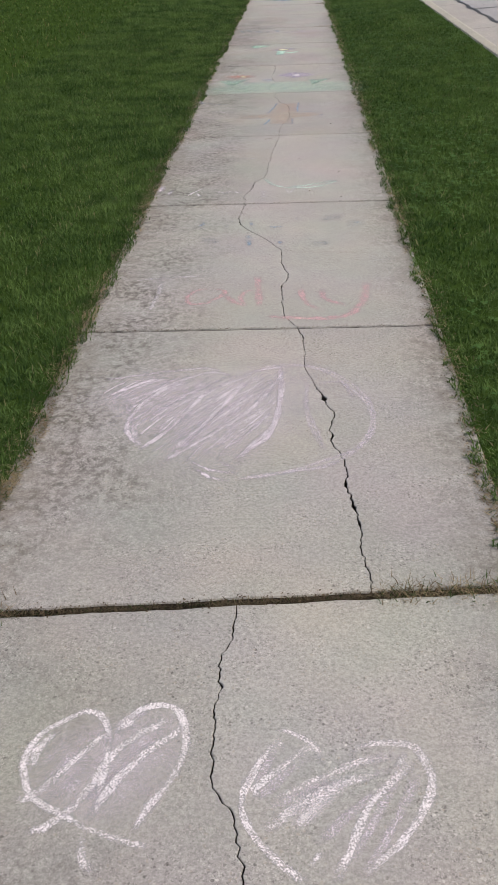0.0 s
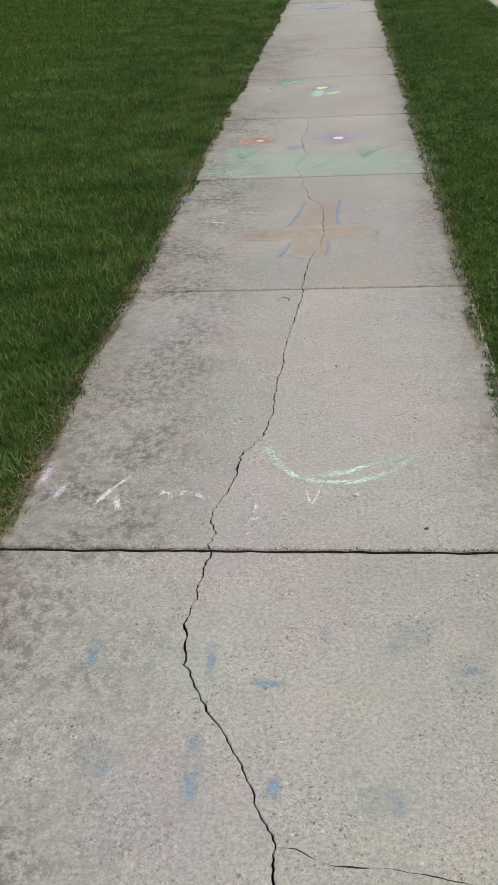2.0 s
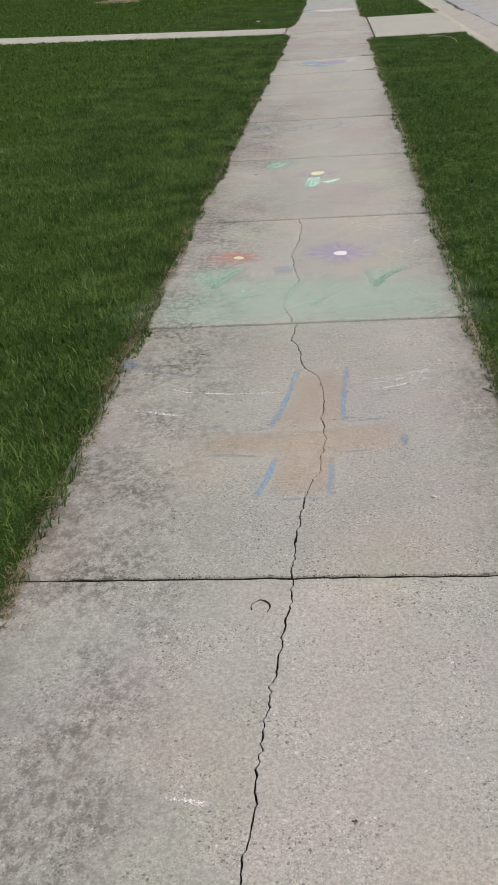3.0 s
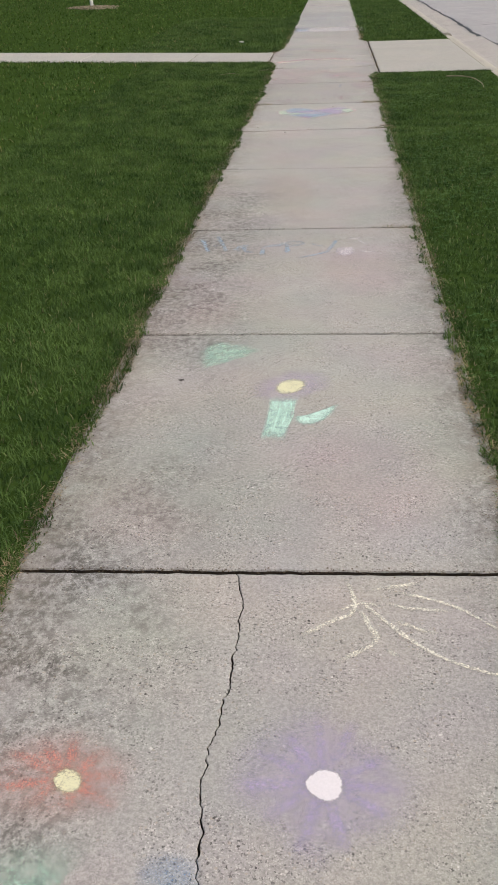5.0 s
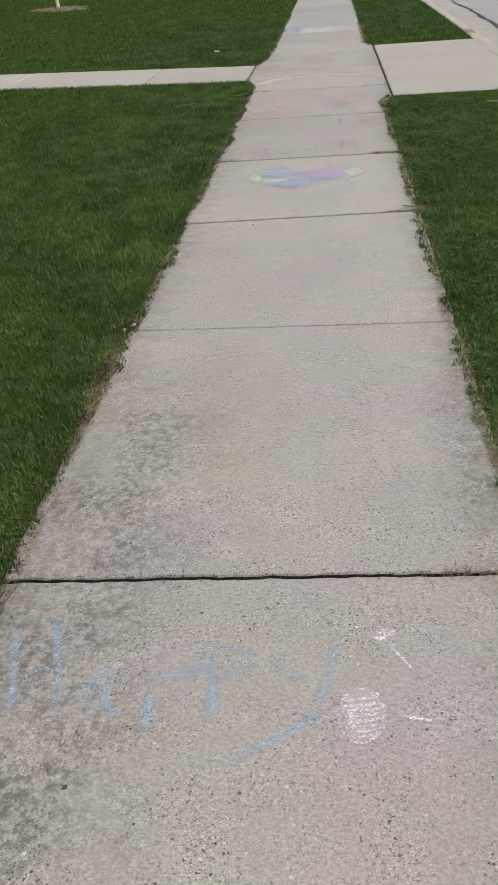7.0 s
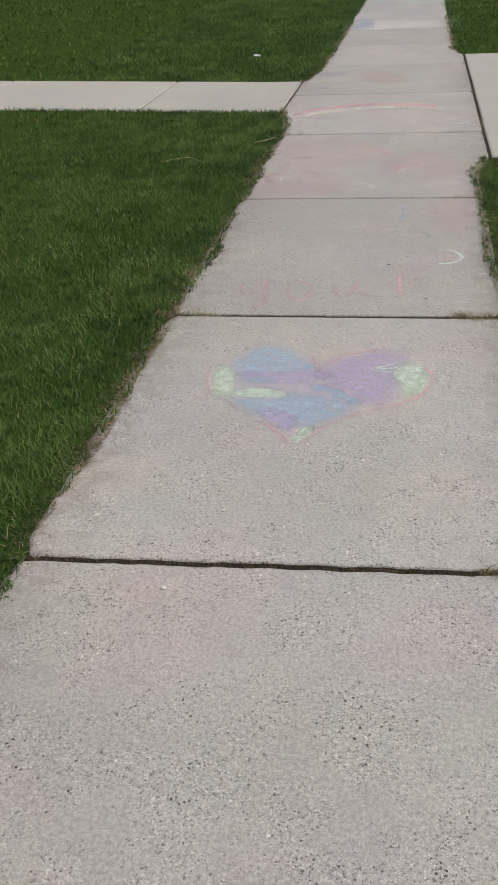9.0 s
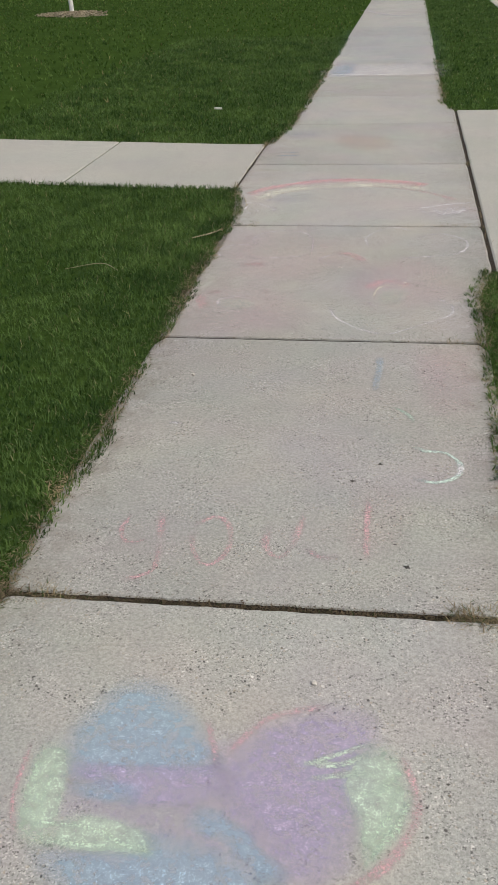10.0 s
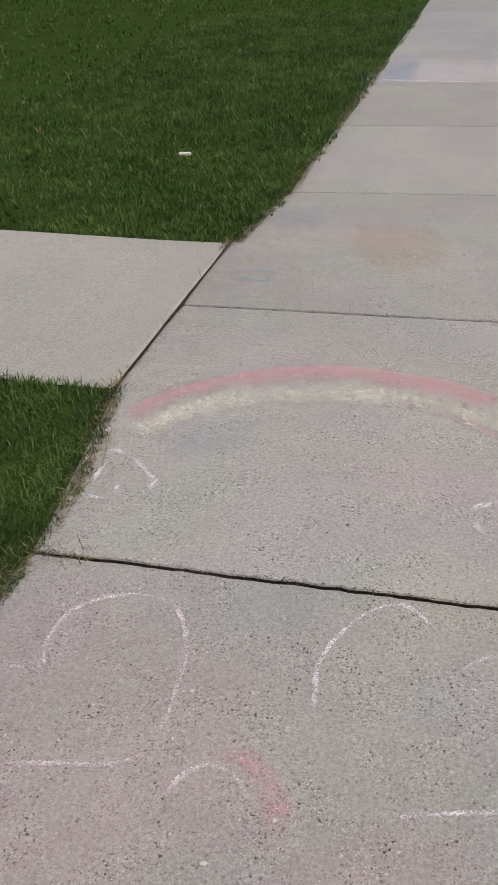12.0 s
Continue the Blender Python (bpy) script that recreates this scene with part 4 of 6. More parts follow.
stroke(d, "outline", BLUE, 0.017, (-0.001, 4.201), (-0.029, 3.971), (-0.067, 3.780))
stroke(d, "outline", BLUE, 0.017, (0.156, 4.220), (0.145, 3.963), (0.147, 3.821))
stroke(d, "outline", BLUE_THIN, 0.015, (0.147, 3.821), (0.212, 3.831), (0.280, 3.835))
stroke(d, "outline", BLUE_THIN, 0.015, (-0.067, 3.783), (-0.095, 3.781), (-0.123, 3.786))
stroke(d, "outline", BLUE_THIN, 0.022, (-0.243, 3.802), (-0.220, 3.805), (-0.199, 3.814))
stroke(d, "outline", BLUE_THIN, 0.016, (-0.239, 3.629), (-0.151, 3.629), (-0.073, 3.617))
stroke(d, "outline", BLUE, 0.018, (-0.038, 3.623), (-0.056, 3.502), (-0.082, 3.400))
stroke(d, "outline", BLUE_THIN, 0.02, (0.112, 3.612), (0.108, 3.486), (0.107, 3.399))
stroke(d, "outline", BLUE_THIN, 0.014, (-0.028, 3.397), (0.053, 3.401), (0.107, 3.399))
stroke(d, "outline", BLUE_THIN, 0.02, (0.311, 3.750), (0.307, 3.705), (0.303, 3.654))
stroke(d, "outline", BLUE_THIN, 0.014, (0.116, 3.639), (0.167, 3.642), (0.218, 3.647))

d = drawing("chalk_lines", "white and blue chalk sweeps across the upper slab", "chalk drawing")
stroke(d, "sweep", WHITE_LINE, 0.014, (0.184, 4.019), (0.304, 4.058), (0.439, 4.132))
stroke(d, "sweep", WHITE_LINE, 0.012, (0.181, 4.070), (0.336, 4.115), (0.452, 4.210))
stroke(d, "sweep", WHITE_LINE, 0.012, (0.201, 4.097), (0.340, 4.148), (0.449, 4.194))
stroke(d, "sweep", WHITE_LINE, 0.016, (-0.320, 4.039), (-0.192, 4.025), (-0.031, 4.030))
stroke(d, "sweep", WHITE_LINE, 0.016, (-0.416, 4.079), (-0.360, 4.054), (-0.300, 4.032))
stroke(d, "sweep", WHITE_LINE, 0.02, (-0.522, 3.936), (-0.418, 3.904), (-0.293, 3.869))
stroke(d, "sweep", BLUE_THIN, 0.02, (-0.586, 4.295), (-0.488, 4.233), (-0.411, 4.189), (-0.271, 4.148))
patch(d, "smudge", BLUE_DUST, (-0.628, 4.375), (-0.563, 4.319), (-0.546, 4.244), (-0.587, 4.270))

d = drawing("chalk_meadow", "pale green chalk wash with leaf strokes along the slab", "chalk drawing")
patch(d, "wash", GREEN_DUST, (-0.541, 4.713), (-0.529, 4.967), (-0.455, 5.126), (-0.254, 5.151), (-0.032, 5.129), (0.168, 5.109), (0.346, 5.091), (0.499, 5.034), (0.500, 4.697), (0.246, 4.668), (-0.021, 4.666), (-0.258, 4.658))
stroke(d, "leaf", GREEN_THIN, 0.03, (-0.374, 5.042), (-0.417, 5.123), (-0.479, 5.228))
stroke(d, "leaf", GREEN_THIN, 0.03, (-0.374, 5.042), (-0.398, 5.143), (-0.417, 5.258))
stroke(d, "leaf", GREEN_THIN, 0.03, (-0.374, 5.042), (-0.338, 5.159), (-0.300, 5.284))
stroke(d, "leaf", GREEN_THIN, 0.03, (-0.374, 5.042), (-0.323, 5.193), (-0.257, 5.299))
stroke(d, "leaf", GREEN_THIN, 0.03, (-0.371, 5.075), (-0.363, 5.207), (-0.342, 5.274))
stroke(d, "leaf", GREEN_THIN, 0.03, (0.278, 5.006), (0.260, 5.144), (0.247, 5.227))
stroke(d, "leaf", GREEN_THIN, 0.03, (0.278, 5.006), (0.302, 5.096), (0.329, 5.204))
stroke(d, "leaf", GREEN_THIN, 0.03, (0.278, 5.006), (0.332, 5.136), (0.406, 5.243))
stroke(d, "leaf", GREEN_THIN, 0.03, (0.289, 5.034), (0.354, 5.179), (0.422, 5.218))
patch(d, "leaf_patch", GREEN_DUST, (-0.501, 5.244), (-0.403, 5.305), (-0.267, 5.300), (-0.329, 5.158), (-0.374, 5.042), (-0.433, 5.103))
patch(d, "leaf_patch", GREEN_DUST, (0.247, 5.236), (0.322, 5.238), (0.416, 5.242), (0.339, 5.114), (0.278, 5.002), (0.261, 5.100))
stroke(d, "leaf", GREEN_THIN, 0.03, (-0.076, 4.870), (-0.039, 5.044), (-0.013, 5.084))
stroke(d, "leaf", GREEN_THIN, 0.03, (0.025, 4.806), (0.050, 4.840), (0.084, 4.893))
stroke(d, "leaf", GREEN_THIN, 0.026, (-0.325, 4.817), (-0.249, 4.904), (-0.167, 4.955))
stroke(d, "leaf", MINT_THIN, 0.022, (-0.380, 5.043), (-0.348, 5.160), (-0.313, 5.272))
stroke(d, "leaf", MINT_THIN, 0.022, (-0.371, 5.076), (-0.318, 5.225), (-0.276, 5.291))
stroke(d, "leaf", MINT_THIN, 0.022, (-0.412, 5.080), (-0.459, 5.217), (-0.509, 5.292))
stroke(d, "leaf", MINT_THIN, 0.022, (-0.393, 5.078), (-0.421, 5.213), (-0.423, 5.307))
stroke(d, "leaf", MINT_THIN, 0.022, (-0.528, 4.816), (-0.510, 4.907))
stroke(d, "leaf", MINT_THIN, 0.022, (-0.431, 4.900), (-0.377, 4.954), (-0.308, 4.967))
stroke(d, "leaf", MINT_THIN, 0.022, (-0.284, 4.907), (-0.217, 5.040))
stroke(d, "leaf", MINT_THIN, 0.022, (-0.040, 4.793), (0.059, 4.857), (0.110, 4.929))
stroke(d, "leaf", MINT_THIN, 0.022, (-0.009, 4.901), (0.024, 4.956))
stroke(d, "leaf", MINT_THIN, 0.022, (0.222, 4.789), (0.355, 4.813))
stroke(d, "leaf", MINT_THIN, 0.022, (0.391, 4.846), (0.470, 4.821))
stroke(d, "leaf", MINT_THIN, 0.022, (0.270, 5.014), (0.324, 5.137), (0.398, 5.243))
stroke(d, "leaf", MINT_THIN, 0.022, (0.273, 5.055), (0.364, 5.177), (0.414, 5.218))
stroke(d, "leaf", MINT_THIN, 0.022, (0.167, 5.066), (0.240, 5.101))
stroke(d, "leaf", MINT_THIN, 0.022, (-0.213, 5.103), (-0.124, 5.138))
stroke(d, "leaf", MINT_THIN, 0.022, (-0.558, 4.714), (-0.431, 4.738))
stroke(d, "leaf", MINT_THIN, 0.022, (-0.344, 4.697), (-0.218, 4.738))
patch(d, "blue_patch", BLUE_DUST, (-0.146, 5.287), (-0.114, 5.322), (-0.065, 5.307), (-0.058, 5.221), (-0.118, 5.214))

d = drawing("chalk_flower", "red chalk flower with a small yellow centre", "chalk drawing")
stroke(d, "petal", RED_THIN, 0.03, (-0.312, 5.471), (-0.385, 5.453), (-0.460, 5.436))
stroke(d, "petal", RED_THIN, 0.03, (-0.312, 5.471), (-0.377, 5.500), (-0.442, 5.529))
stroke(d, "petal", RED_THIN, 0.03, (-0.312, 5.471), (-0.348, 5.518), (-0.384, 5.566))
stroke(d, "petal", RED_THIN, 0.03, (-0.312, 5.471), (-0.318, 5.525), (-0.323, 5.581))
stroke(d, "petal", RED_THIN, 0.03, (-0.312, 5.471), (-0.281, 5.505), (-0.247, 5.539))
stroke(d, "petal", RED_THIN, 0.03, (-0.312, 5.471), (-0.258, 5.476), (-0.202, 5.480))
stroke(d, "petal", RED_THIN, 0.03, (-0.312, 5.471), (-0.261, 5.439), (-0.211, 5.408))
stroke(d, "petal", RED_THIN, 0.03, (-0.312, 5.471), (-0.298, 5.428), (-0.284, 5.386))
stroke(d, "petal", RED_THIN, 0.03, (-0.312, 5.471), (-0.343, 5.438), (-0.375, 5.401))
patch(d, "petal_wash", RED_DUST, (-0.453, 5.461), (-0.414, 5.553), (-0.311, 5.563), (-0.207, 5.496), (-0.218, 5.424), (-0.314, 5.384), (-0.404, 5.394))
patch(d, "centre", YELLOW, (-0.338, 5.464), (-0.321, 5.493), (-0.291, 5.479), (-0.284, 5.447), (-0.311, 5.434))

d = drawing("chalk_flower", "violet chalk flower with a white centre", "chalk drawing")
stroke(d, "petal", VIOLET_THIN, 0.028, (0.141, 5.483), (0.061, 5.476), (-0.019, 5.470))
stroke(d, "petal", VIOLET_THIN, 0.028, (0.141, 5.483), (0.071, 5.518), (-0.000, 5.554))
stroke(d, "petal", VIOLET_THIN, 0.028, (0.141, 5.483), (0.102, 5.542), (0.061, 5.603))
stroke(d, "petal", VIOLET_THIN, 0.028, (0.141, 5.483), (0.133, 5.566), (0.125, 5.653))
stroke(d, "petal", VIOLET_THIN, 0.028, (0.141, 5.483), (0.168, 5.556), (0.197, 5.632))
stroke(d, "petal", VIOLET_THIN, 0.028, (0.141, 5.483), (0.199, 5.514), (0.255, 5.546))
stroke(d, "petal", VIOLET_THIN, 0.028, (0.141, 5.483), (0.211, 5.475), (0.280, 5.467))
stroke(d, "petal", VIOLET_THIN, 0.028, (0.141, 5.483), (0.200, 5.444), (0.257, 5.407))
stroke(d, "petal", VIOLET_THIN, 0.028, (0.141, 5.483), (0.159, 5.408), (0.176, 5.335))
stroke(d, "petal", VIOLET_THIN, 0.028, (0.141, 5.483), (0.120, 5.407), (0.099, 5.334))
stroke(d, "petal", VIOLET_THIN, 0.028, (0.141, 5.483), (0.091, 5.441), (0.041, 5.400))
patch(d, "petal_wash", VIOLET_DUST, (0.000, 5.489), (0.061, 5.592), (0.145, 5.621), (0.234, 5.543), (0.270, 5.457), (0.207, 5.377), (0.138, 5.334), (0.061, 5.378))
patch(d, "centre", WHITE_SOLID, (0.105, 5.482), (0.132, 5.511), (0.166, 5.502), (0.173, 5.463), (0.150, 5.440), (0.117, 5.454))

d = drawing("chalk_rays", "cream chalk zigzag rays fanning over the slab corner", "chalk drawing")
stroke(d, "ray", CREAM, 0.016, (0.188, 6.085), (0.202, 5.968), (0.153, 5.923), (0.080, 5.867))
stroke(d, "ray", CREAM, 0.016, (0.234, 5.922), (0.245, 5.861), (0.155, 5.787))
stroke(d, "ray", CREAM, 0.016, (0.223, 6.030), (0.284, 6.050), (0.365, 6.068))
stroke(d, "ray", CREAM, 0.016, (0.261, 5.996), (0.318, 5.975), (0.426, 5.966))
stroke(d, "ray", CREAM, 0.016, (0.277, 5.934), (0.339, 5.903), (0.392, 5.884))
stroke(d, "ray", CREAM, 0.016, (0.262, 5.845), (0.279, 5.825), (0.294, 5.811))
stroke(d, "ray", CREAM, 0.016, (0.202, 5.968), (0.225, 5.939), (0.245, 5.861))
stroke(d, "ray", CREAM, 0.013, (0.200, 6.013), (0.368, 5.823), (0.583, 5.732))
stroke(d, "ray", CREAM, 0.013, (0.293, 6.035), (0.425, 5.981), (0.546, 5.864))
stroke(d, "ray", CREAM, 0.013, (0.450, 5.573), (0.523, 5.668), (0.594, 5.700))
stroke(d, "ray", CREAM, 0.013, (0.153, 5.951), (0.222, 5.989), (0.289, 5.966))

d = drawing("chalk_leaf", "pale green chalk leaf shape on the stained slab", "chalk drawing")
patch(d, "fill", GREEN_PATCH, (-0.320, 7.448), (-0.293, 7.525), (-0.246, 7.547), (-0.114, 7.477), (-0.170, 7.399), (-0.235, 7.344), (-0.298, 7.299))
stroke(d, "hatching", GREEN_THIN, 0.022, (-0.296, 7.333), (-0.253, 7.415), (-0.129, 7.470))
stroke(d, "hatching", GREEN_THIN, 0.022, (-0.296, 7.382), (-0.251, 7.466), (-0.198, 7.501))
stroke(d, "hatching", GREEN_THIN, 0.022, (-0.271, 7.324), (-0.215, 7.376), (-0.149, 7.422))
stroke(d, "hatching", GREEN_THIN, 0.022, (-0.312, 7.431), (-0.290, 7.500), (-0.245, 7.544))

d = drawing("chalk_flower", "chalk flower with yellow centre, violet petals and green stem", "chalk drawing")
patch(d, "petals", VIOLET_DUST, (-0.095, 7.118), (-0.059, 7.202), (0.012, 7.252), (0.101, 7.247), (0.132, 7.177), (0.091, 7.096), (0.009, 7.055), (-0.061, 7.054))
patch(d, "centre", YELLOW, (-0.036, 7.133), (-0.021, 7.188), (0.022, 7.209), (0.062, 7.187), (0.054, 7.121), (0.014, 7.089), (-0.022, 7.093))
patch(d, "stem", MINT, (-0.047, 7.054), (-0.005, 7.047), (0.039, 7.048), (0.031, 6.947), (0.023, 6.857), (0.010, 6.777), (-0.025, 6.778), (-0.059, 6.779), (-0.050, 6.899))
patch(d, "leaf", MINT, (0.035, 6.924), (0.062, 6.929), (0.107, 6.960), (0.162, 7.004), (0.150, 6.938), (0.109, 6.881), (0.065, 6.867), (0.037, 6.888))
hatch(d, "stem_stroke", MINT_LINE, 0.014, 9, ((-0.046, 7.042), (-0.005, 7.042), (0.040, 7.043)), ((-0.056, 6.781), (-0.025, 6.776), (0.010, 6.777)))

d = drawing("chalk_writing", "light blue chalk handwriting reading Happy, on the slab", "chalk drawing")
stroke(d, "letter_h", SKY, 0.026, (-0.515, 8.968), (-0.478, 8.838), (-0.452, 8.726))
stroke(d, "letter_h", SKY, 0.024, (-0.435, 9.015), (-0.392, 8.854), (-0.360, 8.723))
stroke(d, "letter_h", SKY_THIN, 0.02, (-0.472, 8.821), (-0.432, 8.838), (-0.393, 8.854))
stroke(d, "letter_a", SKY, 0.028, (-0.269, 8.858), (-0.282, 8.809), (-0.278, 8.757), (-0.255, 8.725), (-0.228, 8.721))
stroke(d, "letter_a", SKY_THIN, 0.03, (-0.269, 8.858), (-0.302, 8.826), (-0.321, 8.772), (-0.298, 8.729))
stroke(d, "letter_p", SKY, 0.028, (-0.188, 8.795), (-0.186, 8.729), (-0.184, 8.665))
stroke(d, "letter_p", SKY_THIN, 0.034, (-0.193, 8.789), (-0.169, 8.826), (-0.118, 8.834), (-0.093, 8.871), (-0.087, 8.897))
stroke(d, "letter_p", SKY, 0.026, (-0.078, 8.891), (-0.070, 8.801), (-0.067, 8.701))
stroke(d, "letter_p", SKY_THIN, 0.03, (-0.082, 8.894), (-0.043, 8.905), (-0.001, 8.888), (0.005, 8.861), (-0.029, 8.835), (-0.074, 8.814))
stroke(d, "letter_y", SKY_THIN, 0.026, (0.043, 8.892), (0.057, 8.844), (0.083, 8.821), (0.115, 8.815))
stroke(d, "letter_y", SKY, 0.03, (0.171, 8.927), (0.158, 8.858), (0.141, 8.788), (0.121, 8.722), (0.080, 8.680), (0.031, 8.646), (-0.018, 8.619))

d = drawing("chalk_heart", "small pink chalk heart with a white stem line", "chalk drawing")
patch(d, "fill", ROSE, (0.242, 8.723), (0.232, 8.684), (0.210, 8.668), (0.188, 8.682), (0.178, 8.720), (0.187, 8.760), (0.210, 8.779), (0.233, 8.763))
stroke(d, "scribble", WHITE_THIN, 0.013, (0.185, 8.773), (0.235, 8.782), (0.241, 8.768), (0.179, 8.759), (0.176, 8.745), (0.245, 8.754), (0.247, 8.741), (0.174, 8.731), (0.173, 8.718), (0.247, 8.727), (0.247, 8.714), (0.174, 8.704), (0.176, 8.692), (0.244, 8.701), (0.241, 8.688), (0.180, 8.679), (0.186, 8.667), (0.235, 8.675), (0.225, 8.662), (0.196, 8.655))
stroke(d, "outline", LILAC, 0.012, (0.250, 8.723), (0.240, 8.681), (0.217, 8.658), (0.191, 8.664), (0.173, 8.697), (0.172, 8.743), (0.190, 8.781), (0.217, 8.791), (0.241, 8.768), (0.250, 8.723))
stroke(d, "outline", WHITE_THIN, 0.012, (0.187, 8.790), (0.210, 8.774), (0.236, 8.792))
stroke(d, "stem", WHITE, 0.012, (0.259, 8.727), (0.311, 8.717), (0.376, 8.702))

d = drawing("chalk_marks", "thin white chalk doodle on the slab", "chalk drawing")
stroke(d, "mark", WHITE, 0.012, (0.265, 8.930), (0.296, 8.876), (0.331, 8.816))
stroke(d, "mark", WHITE_THIN, 0.016, (0.225, 8.946), (0.255, 8.934), (0.275, 8.950), (0.301, 8.938))
stroke(d, "mark", WHITE_THIN, 0.012, (0.232, 8.959), (0.270, 8.953), (0.301, 8.967))
stroke(d, "mark", WHITE_THIN, 0.01, (0.264, 8.924), (0.299, 8.933))

d = drawing("chalk_wash", "faint pink and orange chalk dust on the slabs", "chalk drawing")
patch(d, "dust", PINK_DUST, (-0.592, 8.341), (-0.492, 8.366), (-0.375, 8.267), (-0.376, 8.173), (-0.521, 8.203))
patch(d, "dust", PINK_DUST, (-0.443, 8.033), (-0.304, 8.072), (-0.219, 7.793), (-0.292, 7.695), (-0.427, 7.844))
patch(d, "dust", PINK_DUST, (0.149, 8.597), (0.369, 8.654), (0.442, 8.466), (0.395, 8.141), (0.219, 8.099), (0.105, 8.269))
patch(d, "dust", ORANGE_FAINT, (-0.264, 10.386), (-0.051, 10.375), (0.039, 9.810), (-0.033, 9.336), (-0.216, 9.710))
patch(d, "dust", PINK_DUST, (-0.522, 6.468), (-0.396, 6.505), (-0.281, 6.403), (-0.284, 6.207), (-0.441, 6.235))
patch(d, "dust", PINK_DUST, (0.088, 6.717), (0.257, 6.781), (0.436, 6.674), (0.418, 6.367), (0.236, 6.295), (0.098, 6.420))

d = drawing("chalk_heart", "large chalk heart in blue, violet and green with pink outline", "chalk drawing")
patch(d, "under_wash", VIOLET_DUST, (-0.241, 13.168), (-0.167, 13.302), (-0.016, 13.260), (0.134, 13.323), (0.248, 13.253), (0.239, 13.100), (0.142, 13.006), (0.016, 12.895), (-0.051, 12.852), (-0.164, 12.960))
patch(d, "blue_field", SKY_PATCH, (-0.269, 13.166), (-0.287, 13.280), (-0.261, 13.365), (-0.185, 13.407), (-0.105, 13.375), (-0.036, 13.284), (-0.012, 13.222), (-0.077, 13.193), (-0.186, 13.172))
patch(d, "violet_field", VIOLET_PATCH, (-0.001, 13.223), (0.055, 13.323), (0.159, 13.384), (0.260, 13.363), (0.282, 13.307), (0.264, 13.135), (0.217, 13.012), (0.155, 12.997), (0.071, 13.086), (0.011, 13.151))
patch(d, "violet_field", VIOLET_PATCH, (-0.270, 13.191), (-0.136, 13.206), (0.003, 13.216), (0.035, 13.176), (-0.067, 13.121), (-0.192, 13.136))
patch(d, "blue_field", SKY_PATCH, (-0.258, 13.001), (-0.182, 13.016), (-0.071, 13.064), (0.049, 13.041), (0.144, 12.975), (0.077, 12.901), (-0.001, 12.843), (-0.104, 12.876), (-0.189, 12.927))
patch(d, "violet_field", VIOLET_PATCH, (-0.168, 12.949), (-0.091, 12.946), (-0.034, 12.901), (-0.036, 12.835), (-0.036, 12.798), (-0.099, 12.848))
patch(d, "green_field", LIME, (-0.341, 13.198), (-0.313, 13.234), (-0.275, 13.211), (-0.253, 13.096), (-0.253, 13.023), (-0.314, 13.041))
patch(d, "green_field", LIME, (-0.252, 13.073), (-0.184, 13.092), (-0.106, 13.070), (-0.079, 13.028), (-0.182, 13.016), (-0.250, 13.023))
patch(d, "green_field", LIME, (0.221, 13.239), (0.295, 13.308), (0.336, 13.235), (0.331, 13.152), (0.297, 13.076), (0.268, 13.043), (0.246, 13.134))
patch(d, "green_field", LIME, (-0.033, 12.759), (-0.032, 12.808), (-0.008, 12.850), (0.019, 12.852), (0.007, 12.802), (-0.013, 12.765))
stroke(d, "green_stroke", LIME_LINE, 0.014, (0.146, 13.236), (0.206, 13.271), (0.282, 13.312))
stroke(d, "green_stroke", LIME_LINE, 0.014, (-0.031, 12.764), (-0.019, 12.800), (0.013, 12.844))
stroke(d, "green_stroke", LIME_LINE, 0.014, (-0.123, 13.056), (-0.093, 13.036), (-0.071, 13.020))
stroke(d, "green_stroke", LIME_LINE, 0.012, (0.266, 13.043), (0.293, 13.093), (0.322, 13.163))
stroke(d, "green_stroke", LIME_LINE, 0.016, (-0.319, 13.055), (-0.205, 13.064), (-0.077, 13.019))
stroke(d, "green_stroke", LIME_LINE, 0.016, (-0.307, 13.033), (-0.212, 13.030), (-0.119, 13.033))
stroke(d, "green_stroke", LIME_LINE, 0.016, (-0.337, 13.210), (-0.313, 13.126), (-0.307, 13.045))
stroke(d, "green_stroke", LIME_LINE, 0.016, (-0.298, 13.201), (-0.292, 13.115), (-0.283, 13.047))
stroke(d, "green_stroke", LIME_LINE, 0.016, (0.139, 13.245), (0.221, 13.251), (0.275, 13.293))
stroke(d, "green_stroke", LIME_LINE, 0.016, (0.155, 13.209), (0.222, 13.226), (0.290, 13.244))
stroke(d, "green_stroke", LIME_LINE, 0.016, (0.278, 13.065), (0.314, 13.116), (0.346, 13.211))
stroke(d, "green_stroke", LIME_LINE, 0.016, (0.266, 13.079), (0.297, 13.137), (0.323, 13.234))
stroke(d, "green_stroke", LIME_LINE, 0.016, (0.210, 13.201), (0.277, 13.194), (0.330, 13.259))
stroke(d, "green_stroke", LIME_LINE, 0.016, (-0.019, 12.764), (0.007, 12.828), (0.034, 12.849))
stroke(d, "green_stroke", LIME_LINE, 0.016, (-0.028, 12.772), (-0.003, 12.818), (0.020, 12.866))
stroke(d, "blue_stroke", SKY_PATCH, 0.05, (-0.256, 13.138), (-0.194, 13.143), (-0.123, 13.134))
stroke(d, "blue_stroke", SKY_PATCH, 0.06, (-0.032, 13.113), (0.046, 13.078), (0.102, 13.034), (0.131, 12.984))
stroke(d, "outline", PINK, 0.014, (-0.004, 13.215), (-0.024, 13.280), (-0.050, 13.342))
stroke(d, "outline", PINK_THIN, 0.016, (0.001, 13.236), (0.075, 13.345), (0.187, 13.391))
